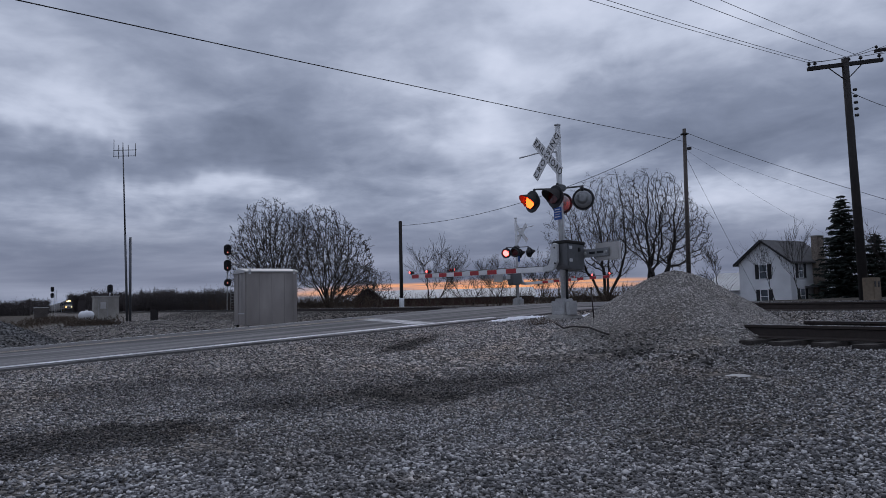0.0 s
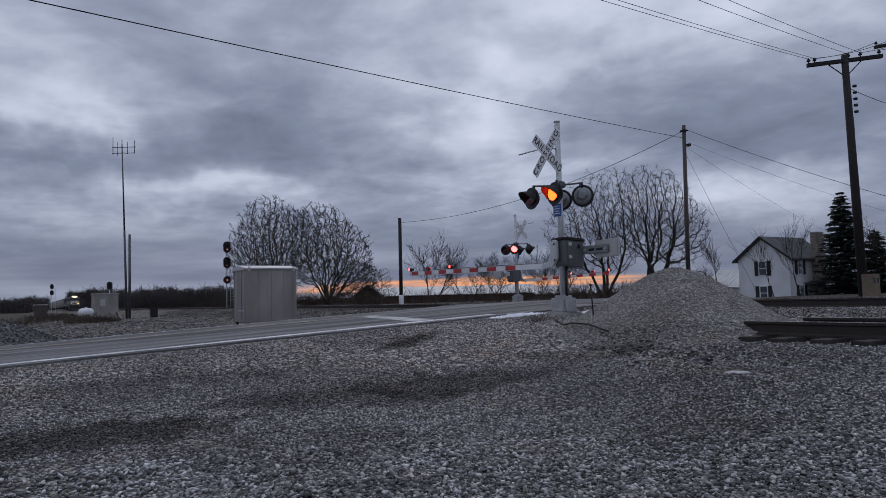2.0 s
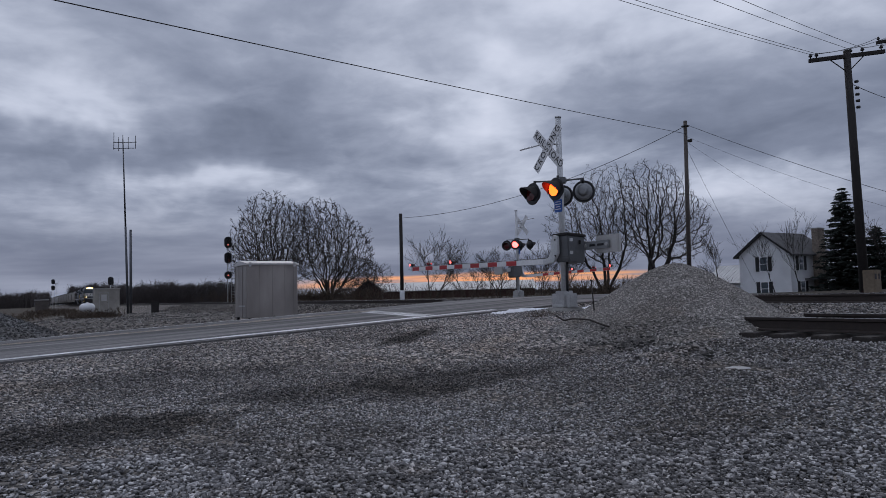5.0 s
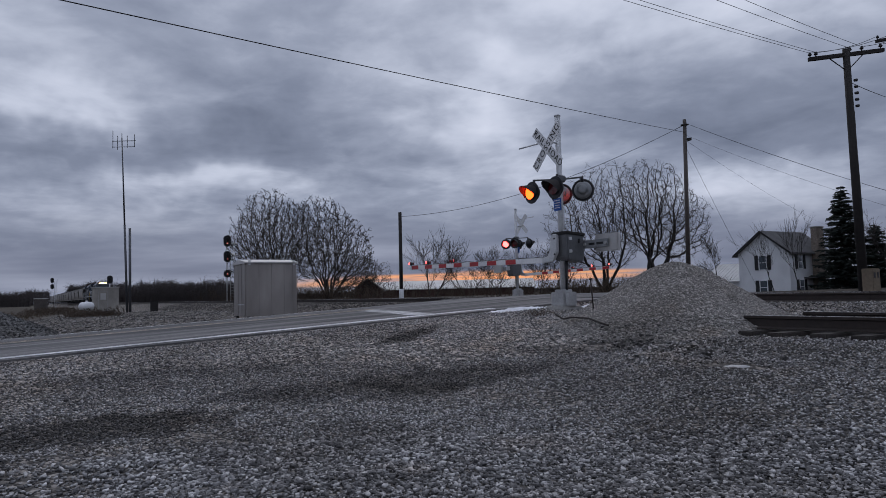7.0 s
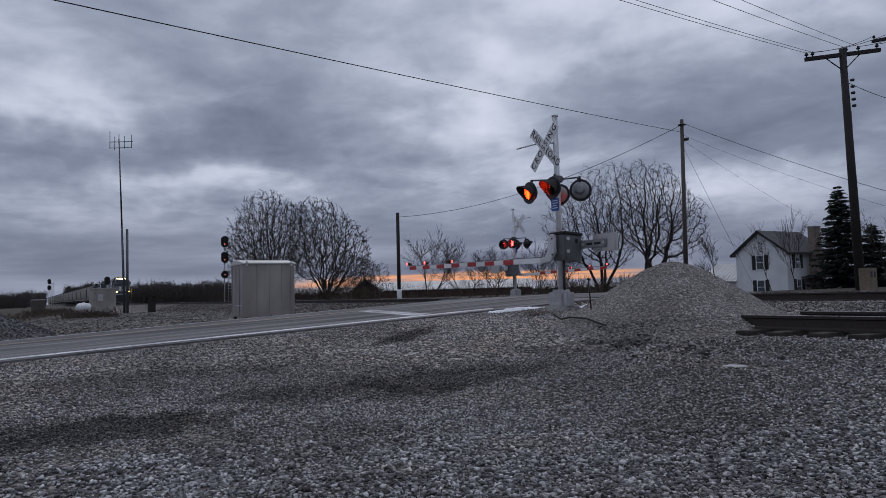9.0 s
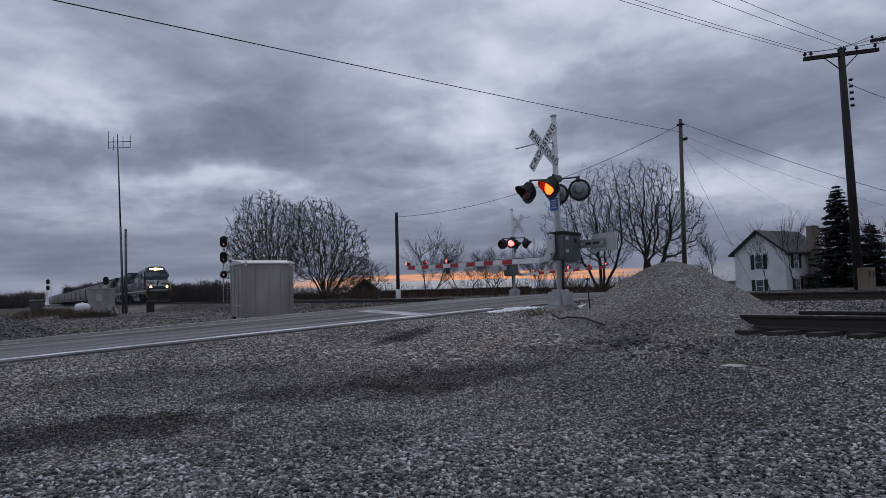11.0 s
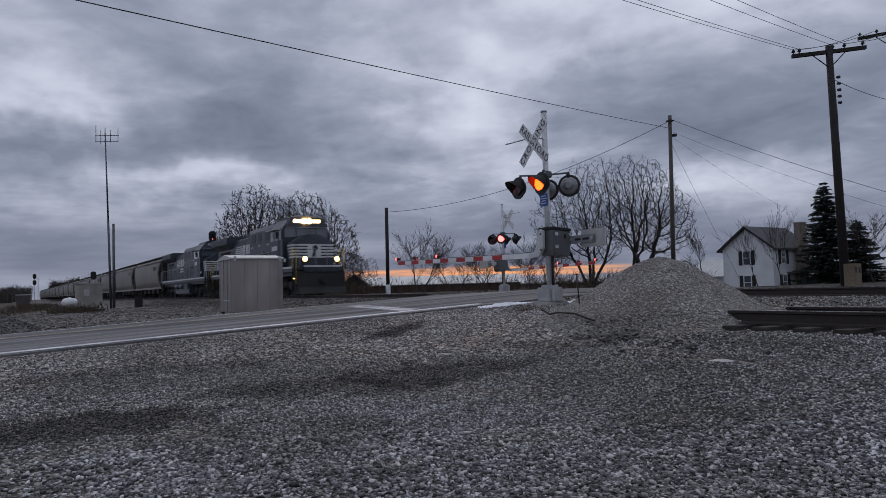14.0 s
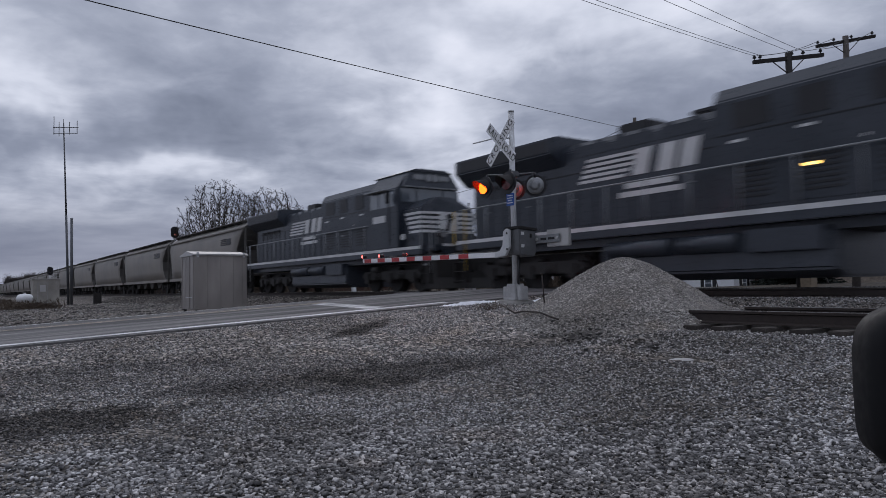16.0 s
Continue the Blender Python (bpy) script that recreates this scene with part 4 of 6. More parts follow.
    part("snowplow", made(prism, [(9.5, 0.10), (10.5, 0.10), (10.3, 0.5), (10.28, 1.42), (9.5, 1.42)], "y", -1.46, 1.46, 0.02), DARK_STEEL, g)
    for x in (10.42, -10.0):
        part("coupler", boxes((x - 0.3, x + 0.3, -0.14, 0.14, 0.72, 1.02), bevel=0.04), DARK_STEEL, g)
    for x in (9.72, -9.55):
        for s in (-1, 1):
            bm = bmesh.new()
            for k in range(4):
                box(bm, x - 0.28, x + 0.28, s * 1.42 - 0.1, s * 1.42 + 0.1, 0.35 + k * 0.33, 0.38 + k * 0.33)
            box(bm, x - 0.30, x - 0.27, s * 1.42 - 0.12, s * 1.42 + 0.12, 0.3, 1.6)
            box(bm, x + 0.27, x + 0.30, s * 1.42 - 0.12, s * 1.42 + 0.12, 0.3, 1.6)
            part("steps", bm, DARK_STEEL, g)
            bm = bmesh.new()
            for q in (-0.32, 0.32):
                tube(bm, (x + q, s * 1.5, 0.7), (x + q, s * 1.5, 2.75), 0.022, n=6)
            part("grab_rail", bm, YELLOW if lit else GREY_PAINT, g)
    for s in (-1, 1):
        bm = bmesh.new()
        tube(bm, (-9.5, s * 1.47, 2.75), (5.2, s * 1.47, 2.75), 0.024, n=6)
        for i in range(12):
            x = -9.4 + i * 1.3
            tube(bm, (x, s * 1.47, sill), (x, s * 1.47, 2.75), 0.02, n=6)
        part("handrail", bm, GREY_PAINT, g)
    # below the frame
    part("fuel_tank", made(lambda bm: (prism(bm, [(-1.40, 0.40), (-1.0, 0.22), (1.0, 0.22), (1.40, 0.40), (1.35, 1.2), (-1.35, 1.2)], "x", -3.2, 3.0, 0.05))), LOCO, g)
    for s in (-1, 1):
        part("air_tank", tubes(((-2.9, s * 1.38, 1.05), (-0.9, s * 1.38, 1.05), 0.22), n=14), LOCO, g)
        part("air_tank", tubes(((-0.7, s * 1.38, 1.05), (0.9, s * 1.38, 1.05), 0.22), n=14), LOCO, g)
        part("battery_box", boxes((1.1, 2.8, s * 1.36 - 0.15, s * 1.36 + 0.15, 0.8, 1.3), bevel=0.02), LOCO, g)
    for x in (-6.4, 6.4):
        truck(g, x, 3, 1.85, 0.52, 0.62, "three-axle truck")
    for s in (-1, 1):
        for i in range(3):                   # louvred doors low on the blower housing
            x = 0.55 + i * 1.55
            door = part("cabinet_door", boxes((x, x + 1.35, s * 1.305 - 0.012, s * 1.305 + 0.012, sill + 0.12, sill + 1.30), bevel=0.006), LOCO, g)
            for k in range(7):
                part("louvre", boxes((x + 0.25, x + 1.1, s * 1.325 - 0.014, s * 1.325 + 0.014, sill + 0.30 + k * 0.11, sill + 0.35 + k * 0.11)), BLACK, door)
        for i in range(9):
            part("roof_lug", boxes((-4.5 + i * 0.8, -4.3 + i * 0.8, s * 0.93 - 0.03, s * 0.93 + 0.03, 4.02, 4.14)), LOCO, g)
        part("hood_seam", boxes((-9.2, 0.3, s * 1.03 - 0.008, s * 1.03 + 0.008, 3.30, 3.325), (0.3, 5.3, s * 1.31 - 0.006, s * 1.31 + 0.006, 3.44, 3.465)), BLACK, g)
        part("radiator_screen", boxes((-9.5, -5.1, s * 1.505 - 0.008, s * 1.505 + 0.008, 4.0, 4.32)), BLACK, g, "black mesh radiator screen")
        part("cab_door", boxes((7.02, 7.08, s * 1.51 - 0.012, s * 1.51 + 0.012, sill + 0.1, 3.9)), BLACK, cab)
        part("mirror", boxes((7.2, 7.26, s * 1.68 - 0.08, s * 1.68 + 0.08, 3.45, 3.85), bevel=0.01), BLACK, cab)
    # emblem bars, wordless markings and numbers
    for s in (-1, 1):
        bm = bmesh.new()
        for i in range(5):
            box(bm, -4.25 + 0.08 * i, -2.55 + 0.13 * i, s * 1.045 - 0.008, s * 1.045 + 0.008, 2.98 + i * 0.14, 3.06 + i * 0.14)
        for a in (0.0, 0.80, 1.45):
            prism(bm, [(-2.35 + a, 2.98), (-1.85 + a, 2.98), (-1.65 + a, 3.64), (-2.15 + a, 3.64)], "y", s * 1.045 - 0.009, s * 1.045 + 0.009)
        part("livery_mark", bm, LOCO_WHITE, body, "plain white slanted bars and blocks")
        part("livery_bar", boxes((-2.6, -1.0, s * 1.045 - 0.008, s * 1.045 + 0.008, 2.66, 2.80)), LOCO_WHITE, body)
        part("livery_bar", boxes((-2.8, -0.8, s * 1.045 - 0.008, s * 1.045 + 0.008, 2.44, 2.58)), LOCO_WHITE, body)
        part("road_number", boxes((5.75, 6.75, s * 1.512 - 0.005, s * 1.512 + 0.005, 2.78, 3.05)), LOCO_WHITE, cab, "plain white number bar")
        part("step_light", boxes((2.42, 2.68, s * 1.32 - 0.01, s * 1.32 + 0.01, 2.50, 2.62)), LAMP_AMBER if lit else GREY_PAINT, g)
    # lights
    for q in (-0.60, 0.60):
        part("number_board", boxes((7.86, 7.985, q - 0.27, q + 0.27, 4.36, 4.57), bevel=0.03), LAMP_BOARD if lit else GREY_PAINT, cab, "lit number board")
    for q in (-0.16, 0.16):
        part("headlight", tubes(((7.86, q, 4.46), (8.0, q, 4.46), 0.15), n=20), LAMP_WARM if lit else GREY_PAINT, cab)
    for q in (-1.0, 1.0):
        part("ditch_post", boxes((10.0, 10.08, q - 0.05, q + 0.05, 1.7, 2.0)), DARK_STEEL, g)
        ditch = part("ditch_light", tubes(((10.0, q, 2.12), (10.18, q, 2.12), 0.16), n=20), DARK_STEEL, g, "round ditch lamp in a black case")
        part("lamp_glass", tubes(((10.18, q, 2.12), (10.195, q, 2.12), 0.15, 0.12), n=20), LAMP_DITCH if lit else GREY_PAINT, ditch)
    for s in (-1, 1):
        part("platform_light", boxes((9.62, 9.82, s * 1.53 - 0.012, s * 1.53 + 0.012, 0.98, 1.05)), LAMP_AMBER if lit else GREY_PAINT, g, "small amber step lamp")
        part("front_rail", tubes(((10.2, s * 0.35, 1.72), (10.2, s * 0.35, 2.7), 0.02), ((10.2, s * 0.35, 2.7), (10.2, s * 1.35, 2.55), 0.02), ((10.2, s * 1.35, 2.55), (10.2, s * 1.35, 1.72), 0.02), ((10.2, s * 0.35, 2.2), (10.2, s * 1.35, 2.15), 0.02), n=6), GREY_PAINT, g)
    stretched = set()                        # a little more height above the frame
    for ob in g.children_recursive:
        moved = ob.location.z > 0.5
        if ob.data not in stretched:
            stretched.add(ob.data)
            for v in ob.data.vertices:
                v.co.z += TALLER * (v.co.z if moved else max(v.co.z - 1.4, 0.0))
        if moved:
            ob.location.z += TALLER * (ob.location.z - 1.4)
    return g


TALLER = 0.045
LAMP_BOARD = glowing("lit_number_board", (1.0, 0.76, 0.42), 3.0)


def hopper_car(m):
    g = thing("covered_hopper", m, "dusty grey covered hopper wagon with rounded sides", "hopper wagon", "hopper wagons of the train")
    prof = [(-1.42, 1.15), (-1.54, 1.9), (-1.60, 2.7), (-1.56, 3.5), (-1.36, 4.1), (-0.95, 4.42), (0.95, 4.42), (1.36, 4.1), (1.56, 3.5), (1.60, 2.7), (1.54, 1.9), (1.42, 1.15)]
    bm = bmesh.new()
    rows = []
    for s, inner in ((-1, 0), (-1, 1), (1, 1), (1, 0)):
        ends = [7.0 if inner else 8.05 + 0.85 * min(max((z - 2.7) / 1.2, 0), 1) + 0.35 * max((1.9 - z) / 0.75, 0) for y, z in prof]
        rows.append([bm.verts.new((s * e, y, z)) for e, (y, z) in zip(ends, prof)])
    for p, q in zip(rows, rows[1:]):
        for i in range(12):
            bm.faces.new((p[i], p[(i + 1) % 12], q[(i + 1) % 12], q[i])).smooth = True
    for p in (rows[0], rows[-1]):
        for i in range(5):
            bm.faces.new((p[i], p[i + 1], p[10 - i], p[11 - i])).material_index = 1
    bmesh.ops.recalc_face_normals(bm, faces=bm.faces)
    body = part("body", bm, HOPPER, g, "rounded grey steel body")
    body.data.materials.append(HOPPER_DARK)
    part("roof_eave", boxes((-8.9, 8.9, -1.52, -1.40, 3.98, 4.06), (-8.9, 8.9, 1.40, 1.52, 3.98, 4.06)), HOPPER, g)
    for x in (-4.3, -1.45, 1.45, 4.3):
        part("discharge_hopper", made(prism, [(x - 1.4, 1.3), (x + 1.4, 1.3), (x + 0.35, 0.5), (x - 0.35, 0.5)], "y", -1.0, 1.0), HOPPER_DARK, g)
    part("side_sill", boxes((-9.0, 9.0, -1.5, -1.36, 0.98, 1.2), (-9.0, 9.0, 1.36, 1.5, 0.98, 1.2), (-9.2, 9.2, -0.3, 0.3, 0.75, 1.1)), HOPPER, g)
    for s in (-1, 1):
        bm = bmesh.new()
        for q in (-1.35, -0.5, 0.5, 1.35):
            box(bm, s * 9.0 - 0.05, s * 9.0 + 0.05, q - 0.05, q + 0.05, 1.1, 4.0)
        for q in (-1, 1):
            tube(bm, (s * 8.95, q * 1.3, 1.15), (s * 8.3, q * 1.2, 4.0), 0.05, n=6)
        for k in range(8):
            box(bm, s * 9.03 - 0.02, s * 9.03 + 0.02, -1.4, -0.9, 1.2 + k * 0.4, 1.24 + k * 0.4)
        box(bm, min(s * 8.0, s * 9.1), max(s * 8.0, s * 9.1), -1.4, 1.4, 1.08, 1.16)
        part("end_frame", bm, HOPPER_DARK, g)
        truck(g, s * 7.2, 2, 1.78, 0.46, 0.55, "two-axle truck")
    for x in (9.25, -9.25):
        part("coupler", boxes((x - 0.25, x + 0.25, -0.12, 0.12, 0.75, 1.0)), DARK_STEEL, g)
    bm = bmesh.new()
    for s in (-1, 1):
        box(bm, -8.3, 8.3, s * 0.95 - 0.28, s * 0.95 + 0.28, 4.52, 4.56)
        for i in range(12):
            x = -8.1 + i * 1.47
            box(bm, x - 0.02, x + 0.02, s * 0.95 - 0.28, s * 0.95 + 0.28, 4.38, 4.52)
        box(bm, -8.3, 8.3, s * 0.35 - 0.02, s * 0.35 + 0.02, 4.46, 4.5)
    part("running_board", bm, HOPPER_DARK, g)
    for x in (-6, -3, 0, 3, 6):
        part("roof_hatch", boxes((x - 0.8, x + 0.8, -0.5, 0.5, 4.40, 4.58), bevel=0.03), HOPPER, g)
    for s in (-1, 1):
        part("livery_mark", boxes(*[(4.9, 6.0, s * 1.60 - 0.012, s * 1.60 + 0.012, 3.10 + i * 0.12, 3.16 + i * 0.12) for i in range(4)], (6.15, 6.9, s * 1.60 - 0.012, s * 1.60 + 0.012, 3.10, 3.5)), BLACK, body, "plain dark bars")
    return g


# ---------- where the headlight of the leading engine is, second by second
FRONT = ((0.0, -328.0), (2.0, -285.5), (4.0, -243.3), (6.5, -191.0), (8.0, -160.8), (9.0, -140.7), (11.5, -90.6), (12.5, -70.5), (13.5, -50.7), (14.5, -30.9), (15.2, -17.25), (15.5, -11.5), (16.0, -1.85))
HEADLIGHT_AT, LOCO_STEP, CAR_STEP, CARS = 8.0, 21.4, 19.0, 17
LOCO_1 = locomotive(pose(0, TRACK_Y, RAIL_Z), "black leading diesel locomotive with white nose stripes and lit headlights", True)
LOCO_2 = locomotive(pose(-LOCO_STEP, TRACK_Y, RAIL_Z), "black second diesel locomotive with white nose stripes, lights off", False)
TRAIN = [(LOCO_1, 0.0), (LOCO_2, -LOCO_STEP)]
first = hopper_car(pose(0, 0, 0))
for i in range(CARS):
    back = -31.35 - CAR_STEP * (i + 0.5)
    TRAIN.append((first if i == 0 else copy_thing(first, pose(back, TRACK_Y, RAIL_Z)), back))


# ------------------------------------------------------------ gravel and the stone pile
BALLAST = gravel_material("brown_ballast_stone", 0.05, (0.30, 0.275, 0.25), (0.035, 0.032, 0.030), stones=True)


def scatter_gravel():
    r = np.random.RandomState(11)
    xs, ys, size = [], [], []
    for r0, r1, density, s0, s1 in ((3.2, 6.5, 1950, 0.017, 0.050), (6.5, 10.5, 1400, 0.018, 0.046), (10.5, 17.0, 440, 0.022, 0.048)):
        n = int(density * 0.5 * radians(78) * (r1 ** 2 - r0 ** 2))
        d, a = np.sqrt(r.uniform(r0 ** 2, r1 ** 2, n)), np.radians(r.uniform(18, 96, n))
        xs.append(-np.sin(a) * d), ys.append(np.cos(a) * d), size.append(s0 + (s1 - s0) * r.beta(1.6, 3.2, n))
    x, y, size = np.concatenate(xs), np.concatenate(ys), np.concatenate(size)
    keep = (x > -12.9) & (y < 14.6) & ~((np.abs(y - SIDING_Y) < 1.2) & (x > -6.4) & (r.uniform(size=len(x)) < 0.35))
    # bare dusty tracks with fewer stones
    bare = bumps(x, y, 4.0, 21) + 0.5 * bumps(x, y, 1.3, 22)
    keep &= r.uniform(size=len(x)) < np.clip(0.95 - 0.45 * (bare - 0.2), 0.3, 1)
    keep &= np.hypot(x - PILE_C[0], y - PILE_C[1]) > PILE_R * 0.9
    keep &= ((x + 5.25) / 0.45) ** 2 + ((y - 7.16) / 0.12) ** 2 > 1
    x, y, size = x[keep], y[keep], size[keep]
    z = ground_height(x, y) + size * r.uniform(0.12, 0.42, len(x))
    near = np.hypot(x, y) < 6.5
    for pick, small, label in ((near, False, "loose grey crushed stones lying all over the lot"), (~near, True, "finer loose crushed stones towards the road and tracks")):
        ob = new("gravel", scatter("gravel", x[pick], y[pick], z[pick], size[pick], STONE, 31, 0.62, small, True))
        tagged(ob, label, "gravel", kind="stuff")
    # ballast of the main line
    n = 11000
    x, y = r.uniform(-13, 6, n), r.uniform(11.4, 19.5, n)
    size = 0.035 + 0.045 * r.beta(2, 3, n)
    far_x, far_y = r.uniform(-75, -21, 12000), r.uniform(10.8, 14.9, 12000)
    keep = ~((far_x > -22.5))
    far_x, far_y = far_x[keep], far_y[keep]
    x, y, size = np.concatenate([x, far_x]), np.concatenate([y, far_y]), np.concatenate([size, r.uniform(0.06, 0.12, len(far_x))])
    ob = new("ballast", scatter("ballast", x, y, ground_height(x, y) + size * 0.15, size, BALLAST, 32, 0.75, True))
    tagged(ob, "grey railway ballast along the main line", "ballast", kind="stuff")


def stone_pile():
    ax = np.linspace(-2.6, 2.6, 110)
    me = grid_mesh("gravel_mound", PILE_C[0] + ax, PILE_C[1] + ax, lambda x, y: np.where(pile_height(x, y) > ground_height(x, y) + 0.004, pile_height(x, y), ground_height(x, y) - 0.06), PILE_BASE)
    ob = new("gravel_mound", me)
    tagged(ob, "conical pile of pale crushed stone beside the siding", "stone pile")
    r = np.random.RandomState(41)
    n = 25000
    d, a = PILE_R * 1.06 * np.sqrt(r.uniform(0, 1, n)), r.uniform(0, 2 * math.pi, n)
    x, y = PILE_C[0] + d * np.cos(a), PILE_C[1] + d * np.sin(a)
    size = 0.013 + 0.034 * r.beta(1.2, 5, n) + 0.03 * (d > PILE_R * 0.8) * r.uniform(0, 1, n)
    s = part_mesh("loose_stone", scatter("loose_stone", x, y, np.maximum(pile_height(x, y), ground_height(x, y)) + size * 0.18, size, PILE_STONE, 42, 0.7, True), ob)
    tagged(s, "small pale stones covering the pile", kind="stuff")


def part_mesh(name, me, parent):
    ob = new(name, me)
    ob.parent = parent
    return ob


# ------------------------------------------------------------ bare trees
BARK = surface("winter_bark", (0.034, 0.029, 0.026), 0.9, 0, 0.3, 12, 0.3, 0.5, 0.3)
TWIG = surface("winter_twigs", (0.030, 0.025, 0.023), 0.9, 0, 0.2, 8, 0.3, 0.4, 0.0)
BRUSH = surface("dead_brush", (0.080, 0.058, 0.042), 0.95, 0, 0.3, 6, 0.4, 0.5, 0.0)


class Sticks:
    """Tapered sticks gathered into one mesh."""

    def __init__(self):
        self.v, self.f = [], []

    def add(self, p, q, r0, r1, n):
        d = (q - p)
        d.normalize()
        u = d.cross(Vector((0.3, 0.5, 0.81)))
        if u.length < 1e-3:
            u = Vector((1, 0, 0))
        u.normalize()
        w = d.cross(u)
        k = len(self.v)
        for c, r in ((p, r0), (q, r1)):
            for i in range(n):
                a = 2 * math.pi * i / n
                s = c + (u * math.cos(a) + w * math.sin(a)) * r
                self.v.append((s.x, s.y, s.z))
        for i in range(n):
            j = (i + 1) % n
            self.f.append((k + i, k + j, k + n + j, k + n + i))

    def mesh(self, name, material):
        return raw_mesh(name, np.array(self.v), np.array(self.f), material, True)


def bare_tree(label, at, height, stems, spread, seed, levels=4, kids=5, twig=0.016, lean=0.0, trunk=0.2, up=0.35, name="tree", group="bare trees"):
    """A leafless tree: stems that fork into limbs, branches and twigs."""
    r = random.Random(seed)
    wood, fine = Sticks(), Sticks()

    def grow(p, d, length, radius, level):
        parts = 4 if level < 2 else 3
        wild = 0.13
        q, dirn, rad = p.copy(), d.copy(), radius
        for s in range(parts):
            dirn = (dirn + Vector((r.gauss(0, wild), r.gauss(0, wild), r.gauss(0.05, 0.08) * up * 2))).normalized()
            nxt = q + dirn * (length / parts)
            r2 = max(rad * (0.80 if s < parts - 1 else 0.7), twig * 0.7)
            (wood if level < 2 else fine).add(q, nxt, rad, r2, 7 if level == 0 else (5 if level == 1 else 3))
            q, rad = nxt, r2
            if level < levels and (s > 0 or (level > 0 and s == 0 and r.random() < 0.5)):
                for _ in range(max(1, round(kids * (0.5 if s < parts - 1 else 0.8)))):
                    side = Vector((r.gauss(0, 1), r.gauss(0, 1), r.gauss(0.15, 0.5))).normalized()
                    nd = (dirn * r.uniform(0.7, 1.2) + side * r.uniform(0.45, 1.0) * spread + Vector((0, 0, up * 0.5))).normalized()
                    grow(q, nd, length * r.uniform(0.45, 0.75), max(rad * r.uniform(0.5, 0.75), twig), level + 1)
    for i in range(stems):
        a = 2 * math.pi * (i + r.random() * 0.7) / stems
        out = 0.0 if stems == 1 else r.uniform(0.10, 0.72) * spread
        d = Vector((math.cos(a) * out + lean, math.sin(a) * out, 1)).normalized()
        base = Vector((math.cos(a) * (0.0 if stems == 1 else 0.06), math.sin(a) * (0.0 if stems == 1 else 0.06), -0.2))
        grow(base, d, height * r.uniform(0.46, 0.62), trunk * r.uniform(0.8, 1.1), 0)
    k = height / float(np.percentile([v[2] for v in fine.v], 98.5))
    t = thing(name, pose(*at, 0, 0, 0), label, "tree", group)
    for s, nm, mat in ((wood, "trunk", BARK), (fine, "crown", TWIG)):
        s.v = [(x * k, y * k, z * k) for x, y, z in s.v]
        part_mesh(nm, s.mesh(nm, mat), t)
    return t


